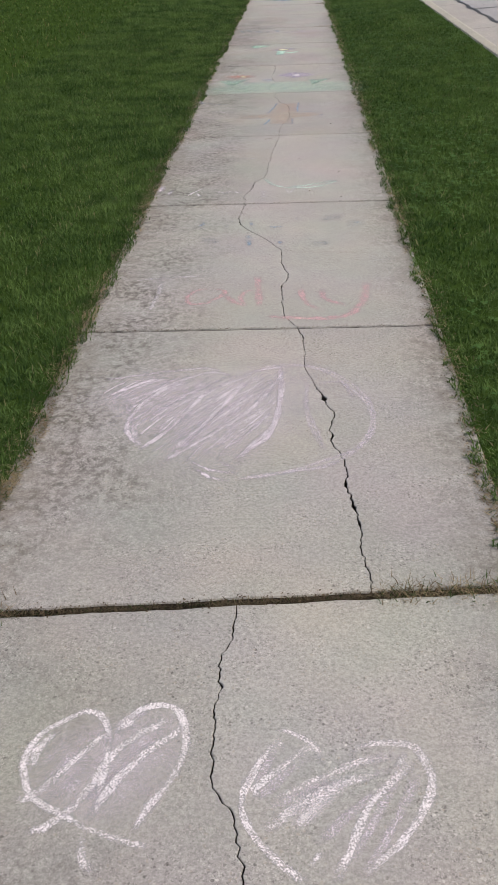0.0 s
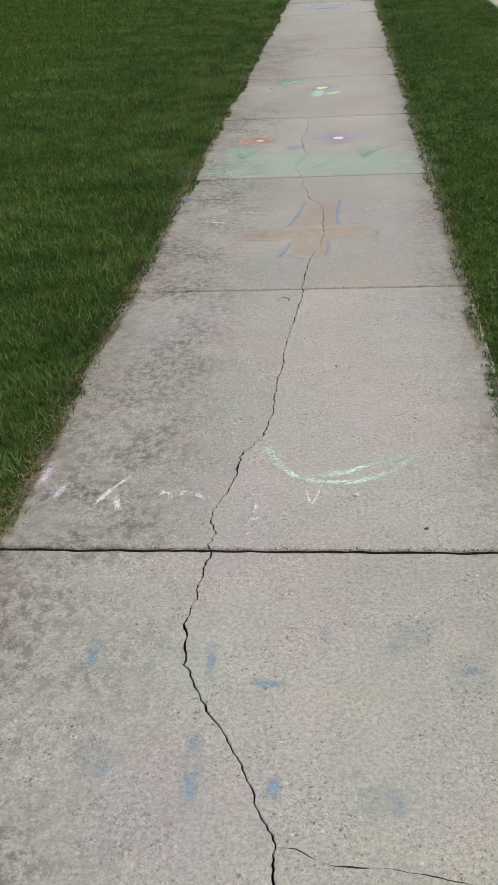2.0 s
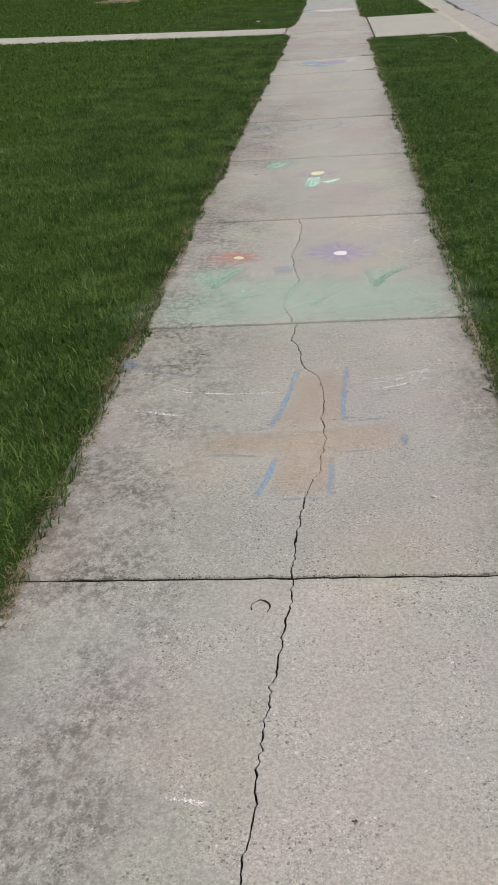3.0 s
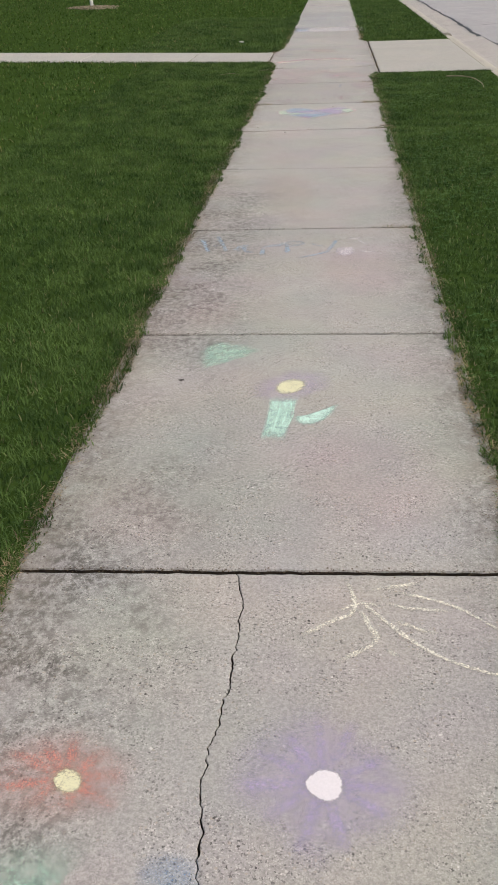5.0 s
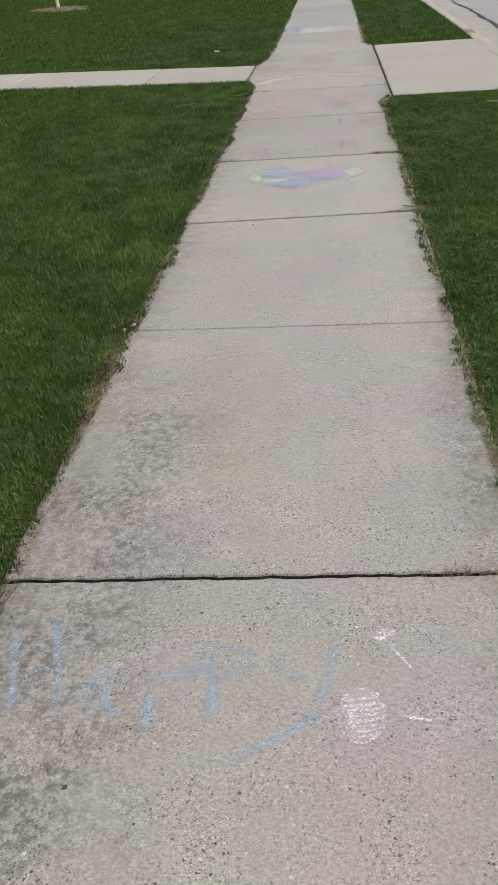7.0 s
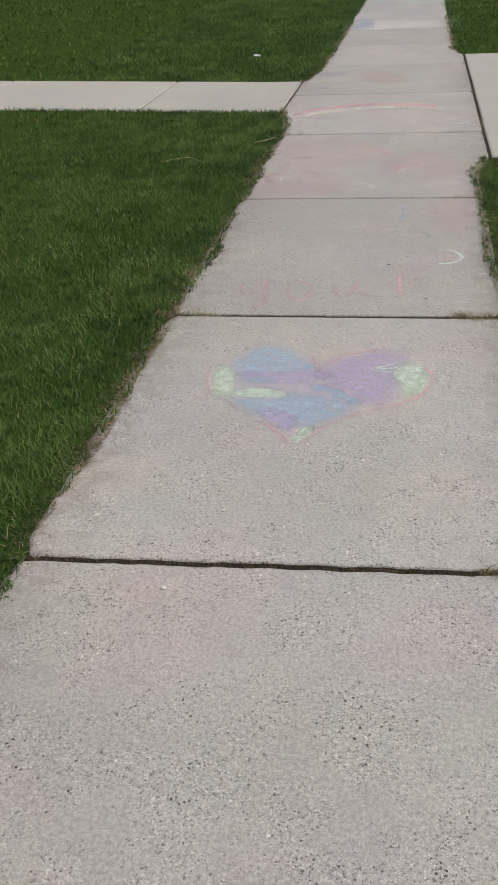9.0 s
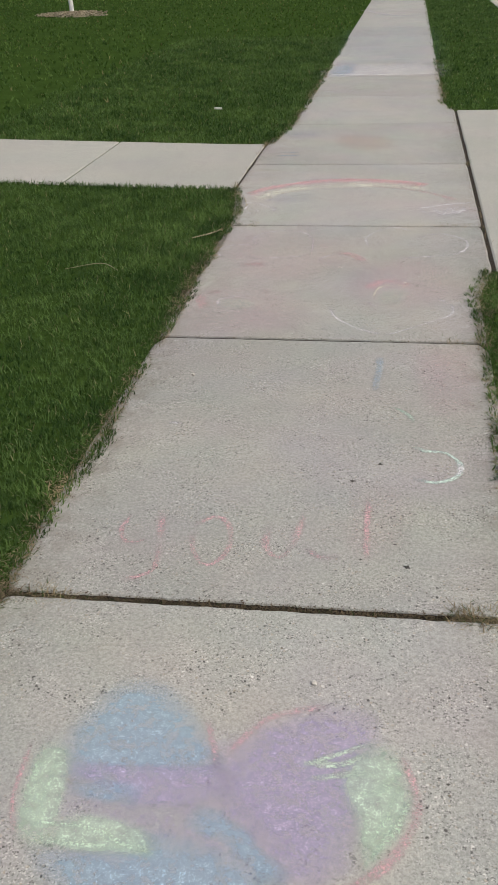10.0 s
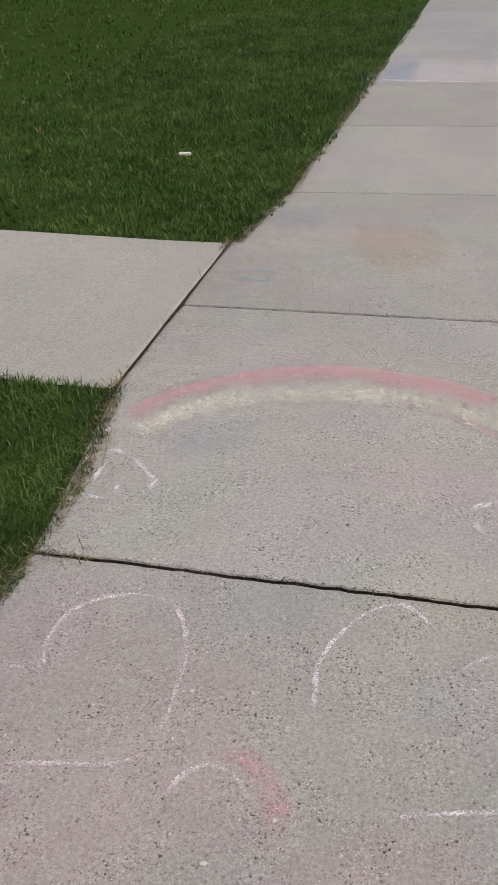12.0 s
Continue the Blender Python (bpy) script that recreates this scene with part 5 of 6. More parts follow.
stroke(d, "outline", PINK_THIN, 0.02, (0.323, 13.284), (0.351, 13.188), (0.328, 13.095), (0.266, 13.016), (0.181, 12.968), (0.100, 12.912), (0.035, 12.841), (-0.012, 12.754))
stroke(d, "outline", PINK_THIN, 0.02, (-0.154, 12.881), (-0.095, 12.829), (-0.039, 12.746))
stroke(d, "outline", PINK_THIN, 0.012, (-0.358, 13.236), (-0.346, 13.112), (-0.312, 13.027))

d = drawing("chalk_writing", "faded pink chalk handwriting, barely legible, on the slab", "chalk drawing")
stroke(d, "letter", PINK_THIN, 0.014, (-0.378, 14.024), (-0.385, 13.944), (-0.356, 13.892), (-0.297, 13.915))
stroke(d, "letter", PINK, 0.022, (-0.300, 14.046), (-0.290, 13.980), (-0.275, 13.905))
stroke(d, "letter", PINK_THIN, 0.018, (-0.275, 13.905), (-0.265, 13.788), (-0.327, 13.737))
stroke(d, "letter", PINK_THIN, 0.018, (-0.209, 13.975), (-0.161, 14.027), (-0.119, 13.997), (-0.100, 13.887), (-0.135, 13.818), (-0.177, 13.855), (-0.204, 13.950))
stroke(d, "letter", PINK_THIN, 0.02, (-0.013, 13.995), (-0.012, 13.908), (0.028, 13.865), (0.057, 13.927))
stroke(d, "letter", PINK, 0.026, (0.068, 14.063), (0.062, 13.990), (0.050, 13.910))
stroke(d, "letter", PINK, 0.022, (0.076, 13.917), (0.121, 13.879), (0.171, 13.880))
stroke(d, "letter", PINK, 0.02, (0.226, 14.153), (0.229, 14.019), (0.234, 13.875))

d = drawing("chalk_ring", "pale green and white open chalk ring", "chalk drawing")
stroke(d, "ring", PALE_GREEN, 0.02, (0.332, 14.456), (0.375, 14.426), (0.435, 14.418), (0.472, 14.357), (0.461, 14.288), (0.403, 14.252), (0.340, 14.270))
stroke(d, "ring", WHITE_THIN, 0.024, (0.462, 14.375), (0.475, 14.332), (0.455, 14.281))

d = drawing("chalk_marks", "short blue and white chalk marks", "chalk drawing")
stroke(d, "mark", SKY_THIN, 0.028, (0.225, 15.101), (0.230, 15.015), (0.226, 14.933), (0.220, 14.864), (0.222, 14.815))
stroke(d, "mark", GREEN_THIN, 0.018, (0.267, 14.702), (0.301, 14.686), (0.325, 14.655), (0.337, 14.628), (0.341, 14.601))
stroke(d, "mark", WHITE_THIN, 0.03, (-0.404, 14.532), (-0.380, 14.541), (-0.348, 14.527))

d = drawing("chalk_cloud", "thin white chalk cloud outline on pinkish concrete", "chalk drawing")
stroke(d, "outline", WHITE_LINE, 0.015, (-0.397, 16.426), (-0.434, 16.520), (-0.415, 16.619), (-0.319, 16.685), (-0.212, 16.667), (-0.147, 16.547), (-0.133, 16.404), (-0.129, 16.313))
stroke(d, "outline", WHITE_LINE, 0.015, (-0.403, 16.434), (-0.500, 16.433), (-0.564, 16.384), (-0.574, 16.306), (-0.534, 16.219))
stroke(d, "outline", WHITE_LINE, 0.014, (-0.404, 16.208), (-0.292, 16.232), (-0.194, 16.251), (-0.128, 16.293))
stroke(d, "outline", WHITE_LINE, 0.014, (-0.085, 16.206), (-0.043, 16.277), (0.024, 16.273), (0.084, 16.195))

d = drawing("chalk_cloud", "thin white chalk cloud with an open loop", "chalk drawing")
stroke(d, "outline", WHITE_LINE, 0.015, (0.130, 16.424), (0.119, 16.575), (0.176, 16.707), (0.257, 16.760), (0.346, 16.680))
stroke(d, "outline", WHITE_LINE, 0.016, (0.362, 16.557), (0.422, 16.632), (0.518, 16.631), (0.592, 16.535), (0.585, 16.403), (0.525, 16.312), (0.402, 16.274), (0.270, 16.239))

d = drawing("chalk_heart", "thin white chalk heart outline by the joint", "chalk drawing")
stroke(d, "outline", WHITE_LINE, 0.015, (0.431, 15.725), (0.485, 15.652), (0.497, 15.571), (0.469, 15.503), (0.390, 15.433), (0.304, 15.352), (0.237, 15.302))
stroke(d, "outline", WHITE_LINE, 0.015, (0.010, 15.598), (0.046, 15.473), (0.123, 15.376), (0.183, 15.332), (0.241, 15.307))
stroke(d, "outline", WHITE_LINE, 0.014, (0.162, 15.655), (0.187, 15.620), (0.214, 15.582))

d = drawing("chalk_rainbow", "small pink and cream chalk rainbow doodle", "chalk drawing")
stroke(d, "pink_band", PINK_THIN, 0.07, (0.162, 15.802), (0.173, 15.866), (0.216, 15.910), (0.282, 15.901), (0.354, 15.843))
stroke(d, "cream_band", CREAM, 0.018, (0.190, 15.703), (0.186, 15.774), (0.203, 15.831), (0.242, 15.867), (0.289, 15.864), (0.323, 15.824))
patch(d, "dust", LIME_DUST, (0.199, 15.664), (0.210, 15.779), (0.260, 15.829), (0.319, 15.800), (0.308, 15.685), (0.251, 15.632))

d = drawing("chalk_rainbow", "tiny chalk rainbow beside the lawn edge", "chalk drawing")
stroke(d, "cream_band", WHITE_LINE, 0.016, (-0.430, 15.568), (-0.451, 15.641), (-0.413, 15.681), (-0.323, 15.697))
patch(d, "dust", LIME_DUST, (-0.417, 15.558), (-0.432, 15.640), (-0.344, 15.665), (-0.292, 15.597), (-0.340, 15.544))
stroke(d, "pink_band", PINK_THIN, 0.05, (-0.537, 15.723), (-0.520, 15.628), (-0.484, 15.541))
stroke(d, "pink_band", PINK_THIN, 0.06, (-0.438, 16.098), (-0.391, 16.129), (-0.317, 16.126))
stroke(d, "pink_band", PINK_THIN, 0.06, (-0.286, 15.751), (-0.251, 15.775))
stroke(d, "pink_band", PINK_THIN, 0.05, (-0.515, 15.708), (-0.483, 15.749), (-0.439, 15.766))
stroke(d, "pink_band", PINK_THIN, 0.06, (-0.028, 16.322), (0.042, 16.309), (0.095, 16.244), (0.118, 16.167))

d = drawing("chalk_wash", "faint pink chalk dust over the slab", "chalk drawing")
patch(d, "dust", PINK_WASH, (0.377, 15.126), (0.519, 15.168), (0.548, 14.943), (0.523, 14.713), (0.438, 14.663), (0.368, 14.868))
patch(d, "dust", PINK_WASH, (-0.479, 16.565), (-0.144, 16.662), (0.009, 16.441), (0.017, 16.112), (-0.195, 15.935), (-0.447, 15.897), (-0.553, 16.187))
patch(d, "dust", PINK_WASH, (-0.570, 15.745), (-0.345, 15.845), (-0.104, 15.664), (-0.102, 15.378), (-0.342, 15.315), (-0.535, 15.356))
patch(d, "dust", PINK_WASH, (0.121, 16.127), (0.393, 16.244), (0.529, 15.977), (0.467, 15.670), (0.240, 15.581), (0.096, 15.784))
patch(d, "dust", PINK_DUST, (0.210, 14.219), (0.320, 14.201), (0.308, 13.935), (0.199, 13.887), (0.181, 14.069))

d = drawing("chalk_rainbow", "wide chalk rainbow with a pink band and cream band", "chalk drawing")
stroke(d, "pink_band", PINK_THIN, 0.05, (0.052, 17.667), (0.284, 17.595), (0.477, 17.445), (0.579, 17.312))
stroke(d, "pink_band", PINK_BAND, 0.075, (-0.602, 17.433), (-0.548, 17.553), (-0.454, 17.649), (-0.334, 17.733), (-0.187, 17.794), (-0.013, 17.812), (0.161, 17.789), (0.297, 17.750), (0.427, 17.679))
stroke(d, "pink_band", PINK_THIN, 0.11, (-0.595, 17.414), (-0.542, 17.533), (-0.448, 17.628), (-0.328, 17.710), (-0.182, 17.771), (-0.010, 17.790), (0.163, 17.766), (0.298, 17.729), (0.428, 17.658))
stroke(d, "cream_band", CREAM_THIN, 0.11, (-0.534, 17.340), (-0.468, 17.468), (-0.346, 17.578), (-0.157, 17.651), (0.041, 17.674), (0.239, 17.656), (0.429, 17.567))
hatch(d, "cream_stroke", CREAM_STROKE, 0.016, 60, ((-0.570, 17.379), (-0.508, 17.538), (-0.363, 17.641), (-0.169, 17.708), (0.034, 17.724), (0.234, 17.712), (0.422, 17.641)), ((-0.486, 17.298), (-0.418, 17.417), (-0.284, 17.505), (-0.108, 17.573), (0.084, 17.597), (0.277, 17.568), (0.434, 17.469)))
stroke(d, "cream_stroke", CREAM_STROKE, 0.02, (0.308, 17.557), (0.355, 17.542), (0.403, 17.525))
stroke(d, "cream_stroke", CREAM_STROKE, 0.02, (0.336, 17.459), (0.388, 17.450), (0.432, 17.445))
stroke(d, "cream_stroke", CREAM_STROKE, 0.02, (0.179, 17.612), (0.243, 17.602), (0.292, 17.577))
stroke(d, "cream_stroke", CREAM_STROKE, 0.02, (0.128, 17.638), (0.208, 17.637), (0.273, 17.627))
patch(d, "blue_dust", BLUE_FAINT, (-0.469, 17.319), (-0.372, 17.431), (-0.234, 17.469), (-0.231, 17.329), (-0.380, 17.245))

d = drawing("chalk_cloud", "scribbled white chalk cloud at the foot of the rainbow", "chalk drawing")
stroke(d, "scribble", WHITE_THIN, 0.024, (-0.633, 17.173), (-0.612, 17.220), (-0.575, 17.250), (-0.515, 17.222))
stroke(d, "scribble", WHITE_THIN, 0.024, (-0.566, 17.069), (-0.569, 17.114), (-0.570, 17.155), (-0.552, 17.172))
stroke(d, "scribble", WHITE_THIN, 0.024, (-0.494, 17.022), (-0.498, 17.073), (-0.518, 17.123))
stroke(d, "scribble", WHITE_THIN, 0.024, (-0.513, 17.237), (-0.471, 17.186), (-0.423, 17.139), (-0.397, 17.130))
stroke(d, "scribble", WHITE_THIN, 0.024, (-0.408, 17.045), (-0.410, 17.101), (-0.405, 17.156))
stroke(d, "scribble", WHITE_THIN, 0.024, (-0.572, 17.047), (-0.541, 17.026), (-0.487, 17.023))

d = drawing("chalk_cloud", "scribbled white chalk cloud at the rainbow's other end", "chalk drawing")
stroke(d, "scribble", WHITE_THIN, 0.024, (0.381, 17.126), (0.472, 17.199), (0.576, 17.238), (0.668, 17.268))
stroke(d, "scribble", WHITE_THIN, 0.024, (0.419, 17.041), (0.495, 17.086), (0.599, 17.176))
stroke(d, "scribble", WHITE_THIN, 0.024, (0.468, 17.000), (0.544, 17.045), (0.648, 17.133))
stroke(d, "scribble", WHITE_THIN, 0.024, (0.446, 17.172), (0.493, 17.001), (0.535, 17.148), (0.568, 17.029), (0.626, 17.203))
stroke(d, "scribble", WHITE_THIN, 0.022, (0.368, 17.126), (0.392, 17.147), (0.419, 17.176))
stroke(d, "scribble", WHITE_THIN, 0.022, (0.384, 17.105), (0.396, 17.062), (0.405, 17.030))
stroke(d, "scribble", WHITE_THIN, 0.022, (0.412, 17.043), (0.428, 17.017), (0.442, 17.026))

d = drawing("chalk_marks", "blue chalk dashes beside an orange dusty patch", "chalk drawing")
stroke(d, "mark", SKY, 0.03, (-0.604, 18.613), (-0.518, 18.636), (-0.424, 18.622))
stroke(d, "mark", SKY, 0.03, (-0.580, 18.542), (-0.495, 18.540), (-0.408, 18.550))
patch(d, "dust", ORANGE_HAZE, (-0.180, 19.238), (0.114, 19.227), (0.210, 18.847), (0.027, 18.700), (-0.174, 18.871))
patch(d, "dust", BLUE_FAINT, (-0.615, 19.363), (-0.423, 19.467), (-0.360, 19.261), (-0.519, 19.165))

d = drawing("chalk_marks", "faint white chalk squiggles", "chalk drawing")
stroke(d, "mark", WHITE_LINE, 0.02, (-0.499, 21.492), (-0.433, 21.545), (-0.370, 21.477))
stroke(d, "mark", WHITE_LINE, 0.02, (-0.279, 21.478), (-0.211, 21.513), (-0.137, 21.480))
stroke(d, "mark", WHITE_LINE, 0.02, (0.081, 21.385), (0.115, 21.517), (0.135, 21.672), (0.203, 21.760))

d = drawing("chalk_band", "broad white and pale blue chalk band across the far slab", "chalk drawing")
patch(d, "band", WHITE_DUST, (-0.547, 22.746), (-0.411, 23.535), (0.004, 23.600), (0.505, 23.511), (0.550, 22.701), (0.035, 22.660))
patch(d, "band", BLUE_DUST, (-0.531, 22.824), (-0.513, 23.692), (-0.325, 23.612), (-0.329, 22.753))
stroke(d, "line", WHITE, 0.05, (-0.556, 22.787), (0.033, 22.699), (0.544, 22.701))
patch(d, "far_dust", BLUE_FAINT, (-0.599, 27.433), (-0.158, 28.618), (0.516, 28.118), (0.528, 23.981), (-0.003, 23.838), (-0.454, 24.170))
stroke(d, "line", WHITE_DUST, 0.25, (-0.622, 37.593), (-0.036, 35.977), (0.485, 36.693))
stroke(d, "line", WHITE_DUST, 0.2, (-0.608, 32.621), (-0.077, 31.166), (0.479, 31.002))
for d, parts in PARTS.items():
    for (name, _), (bm, uv, material) in parts.items():
        part(name, bm, material, d)


# ---------------------------------------------------------------- small things on the slabs
def pebble(x, y, size, seed, material=PEBBLE, name="pebble", label="small pale pebble lying on the concrete", flat=0.5):
    bm = bmesh.new()
    lump(bm, (0, 0, size * flat * 0.6), (size, size * 0.75, size * flat), seed, 0.35, 1)
    ob = part(name, bm, material)
    ob.matrix_world = pose(x, y, 0, 0, 0, seed * 47)
    tagged(ob, label, "pebble", "pebbles on the sidewalk")


for i, (x, y, s) in enumerate(((-0.16, 12.41, 0.007), (-0.05, 12.24, 0.009), (-0.06, 12.25, 0.006), (-0.235, 12.10, 0.010), (-0.225, 12.11, 0.006), (-0.47, 12.36, 0.010), (-0.59, 10.74, 0.013), (-0.62, 10.70, 0.009), (0.02, 16.1, 0.008), (0.31, 15.9, 0.007), (-0.25, 5.0, 0.007), (0.36, 3.4, 0.007), (0.20, 1.75, 0.009), (-0.33, 0.25, 0.008), (0.15, 13.45, 0.009), (-0.4, 14.9, 0.009))):
    pebble(x, y, s, i)


def spot(x, y, r, seed):
    bm = bmesh.new()
    ring = [bm.verts.new((math.cos(a) * r * k, math.sin(a) * r * k * 0.8, 0.0)) for a, k in ((2 * math.pi * j / 14, 0.6 + 0.9 * noise.noise(Vector((j * 0.9, seed * 3.1, 0)))) for j in range(14))]
    top = bm.verts.new((0, 0, 0.0018))
    for a, b in zip(ring, ring[1:] + ring[:1]):
        bm.faces.new((a, b, top))
    ob = part("dark_spot", bm, GUM_AND_CHIP)
    ob.matrix_world = pose(x, y, 0.0009)
    tagged(ob, "flat dark spot for trodden gum, a stain or a chip in the concrete", "gum spot", "gum spots")


# (-0.19, 7.622) is a flat dark stand-in for a chipped notch, (-0.36, 7.2) a stain
for i, (x, y, r) in enumerate(((0.181, 14.242, 0.014), (0.254, 14.34, 0.014), (0.33, 13.86, 0.015), (0.30, 13.95, 0.008), (0.22, 13.88, 0.008), (0.30, 16.2, 0.008), (-0.05, 16.1, 0.008), (0.02, 15.62, 0.007), (-0.16, 15.75, 0.008), (-0.42, 15.5, 0.011), (0.35, 1.62, 0.012), (0.36, 2.12, 0.008), (0.15, 2.44, 0.009), (-0.36, 7.2, 0.02), (-0.33, 4.35, 0.012), (-0.2, 3.9, 0.012), (-0.12, 9.02, 0.009), (0.1, 17.02, 0.009), (0.06, 16.98, 0.006), (-0.3, 8.55, 0.012), (-0.19, 7.622, 0.016), (0.33, 6.95, 0.008), (0.1, 7.0, 0.006), (0.28, 18.9, 0.01), (0.1, 17.4, 0.008))):
    spot(x, y, r * 0.8, i)


def stick(points, radius, label="dry stick lying on the grass", name="stick"):
    base = points[0]
    bm = bmesh.new()
    line = curve([(p[0] - base[0], p[1] - base[1], p[2]) for p in points], 0.03)
    tube(bm, line, [radius * (1 - 0.5 * i / len(line)) for i in range(len(line))], 6)
    ob = part(name, bm, STICK)
    ob.matrix_world = pose(base[0], base[1], 0)
    tagged(ob, label, "stick", "sticks")


stick(((1.38, 15.26, 0.035), (1.5, 15.16, 0.045), (1.62, 15.0, 0.04), (1.66, 14.6, 0.035), (1.64, 14.29, 0.03)), 0.008)
stick(((-0.95, 15.9, 0.04), (-1.05, 15.98, 0.045), (-1.2, 15.92, 0.035)), 0.0022)
stick(((-0.615, 17.35, 0.006), (-0.59, 17.25, 0.012), (-0.57, 17.16, 0.006)), 0.003, "thin dry stem bent over the sidewalk edge")
stick(((-0.63, 16.68, 0.006), (-0.68, 16.58, 0.01), (-0.74, 16.50, 0.015)), 0.004, "thin dry stem at the sidewalk edge")
stick(((0.53, 12.30, 0.01), (0.57, 12.27, 0.014), (0.62, 12.24, 0.012)), 0.004, "broken twig in the joint by the lawn")
stick(((0.55, 12.27, 0.012), (0.60, 12.23, 0.02), (0.63, 12.22, 0.016)), 0.003, "broken twig in the joint by the lawn")
stick(((0.56, 4.02, 0.004), (0.59, 3.99, 0.006), (0.62, 3.96, 0.01)), 0.003, "thin dry stem at the sidewalk edge")

bm = bmesh.new()
block(bm, -0.034, -0.012, 0.032, 0.034, 0.012, 0.046, 0.004)
butt = part("litter", bm, PAPER)
butt.matrix_world = pose(-1.30, 20.23, 0.02, 8, 4, 12)
tagged(butt, "small white scrap of litter in the grass", "litter")


# ---------------------------------------------------------------- grass
def ragged_edge(y, seed):
    """How far the turf creeps over the slabs or stands back from them, between about -1 and 1."""
    return 0.45 * np.sin(y * 3.1 + seed) * np.sin(y * 1.3 + 2 * seed) + 0.35 * np.sin(y * 9.3 + seed * 3) * np.sin(y * 4.7) + 0.2 * np.sin(y * 27 + seed) * np.sin(y * 11.9 + seed) + 0.1 * np.sin(y * 61 + seed)


def lawn(name, label, n, x0, x1, y0, y1, height, width, material, seed, crowd=1.0, edge=0, lean=0.55):
    """Blades in small tufts. edge: -1 or 1, the side of the sidewalk that they crowd towards and hang over."""
    rng = np.random.default_rng(seed)
    tufts = n // 4
    u = rng.random(tufts) ** crowd
    y = rng.uniform(y0, y1, tufts)
    if edge < 0:
        rim = left_edge(y) + 0.036 + 0.034 * ragged_edge(y, seed)
        x = rim - (u * (rim - x0))
    elif edge > 0:
        rim = right_edge(y) - 0.036 - 0.034 * ragged_edge(y, seed)
        x = rim + u * (x1 - rim)
    else:
        x = rng.uniform(x0, x1, tufts)
    if edge:
        off = np.abs(x - rim)
        keep = off > 0.012 + 0.012 * (wave(x * 0, y * 4.0, seed) + 0.6 * np.sin(y * 23 + seed) * np.sin(y * 9.7)) + rng.normal(0, 0.006, tufts)
        keep &= ~((edge < 0) & (y > WALK_NEAR - 0.01) & (y < WALK_FAR + 0.01))
        keep &= ~((edge > 0) & (y > APRON_NEAR - 0.01) & (y < APRON_FAR + 0.01))
        x, y, off = x[keep], y[keep], off[keep]
    else:
        keep = ~((y > WALK_NEAR - 0.02) & (y < WALK_FAR + 0.02))
        x, y = x[keep], y[keep]
        off = np.full(len(x), 1.0)
    x, y, off = (np.repeat(a, 4) for a in (x, y, off))
    m = len(x)
    x, y = x + rng.normal(0, 0.008, m), y + rng.normal(0, 0.008, m)
    patchy = wave(x * 1.3, y * 1.1, seed)
    h = rng.uniform(*height, m) * (1 + 0.28 * patchy) * np.where(off < 0.06, 0.62, 1.0)
    w = width * rng.uniform(0.7, 1.3, m)
    l = np.clip(rng.normal(lean, 0.28, m) + 0.12 * patchy, 0.05, 1.35)
    aim = rng.uniform(0, 2 * np.pi, m)
    if edge:
        inward = 0.0 if edge < 0 else np.pi
        aim = np.where((off < 0.07) & (rng.random(m) < 0.6), inward + rng.normal(0, 0.8, m), aim)
    v, f = blades(x, y, rise(x) - np.where(off < 0.03, 0.0, 0.009), h, w, l, rng, aim)
    ob = triangles(name, v, f, material)
    tagged(ob, label, "grass", kind="stuff")


lawn("lawn_grass", "mown green lawn grass along the sidewalk", 370000, -2.3, 0, -2.4, 17.62, (0.018, 0.042), 0.0033, GRASS, 1, 1.55, -1, 0.8)
lawn("lawn_grass", "mown green lawn grass beyond the house walk", 80000, -3.0, 0, 18.95, 27.0, (0.025, 0.052), 0.005, GRASS, 2, 1.25, -1, 0.8)
lawn("lawn_grass", "mown green lawn grass of the roadside strip", 200000, 0, 1.96, -2.4, 16.12, (0.018, 0.04), 0.0036, GRASS, 3, 1.6, 1, 0.9)
lawn("lawn_grass", "mown green grass strip beyond the apron", 40000, 0, 1.96, 20.34, 40.0, (0.025, 0.05), 0.007, GRASS, 4, 1.0, 1, 0.8)
lawn("lawn_grass", "wide mown lawn in front of the house", 75000, -7.5, -2.2, -1.0, 17.55, (0.03, 0.056), 0.007, GRASS_FAR, 5, lean=0.75)
lawn("lawn_grass", "wide mown lawn farther away", 70000, -12.0, -0.66, 18.98, 44.0, (0.03, 0.06), 0.012, GRASS_FAR, 6, lean=0.75)
lawn("lawn_grass", "mown lawn in the distance", 40000, -24.0, -0.7, 42.0, 75.0, (0.05, 0.08), 0.03, GRASS_FAR, 7)


def tufts(name, label, spots, per, spread, height, width, material, seed, lean=0.6):
    """Loose clumps of blades round the given places."""
    rng = np.random.default_rng(seed)
    p = np.repeat(np.array(spots, dtype=float), per, axis=0)
    m = len(p)
    x, y = p[:, 0] + rng.normal(0, spread[0], m), p[:, 1] + rng.normal(0, spread[1], m)
    v, f = blades(x, y, rise(x) - 0.012, rng.uniform(*height, m), width * rng.uniform(0.7, 1.3, m), np.clip(rng.normal(lean, 0.35, m), 0.05, 1.5), rng)
    tagged(triangles(name, v, f, material), label, "grass", kind="stuff")


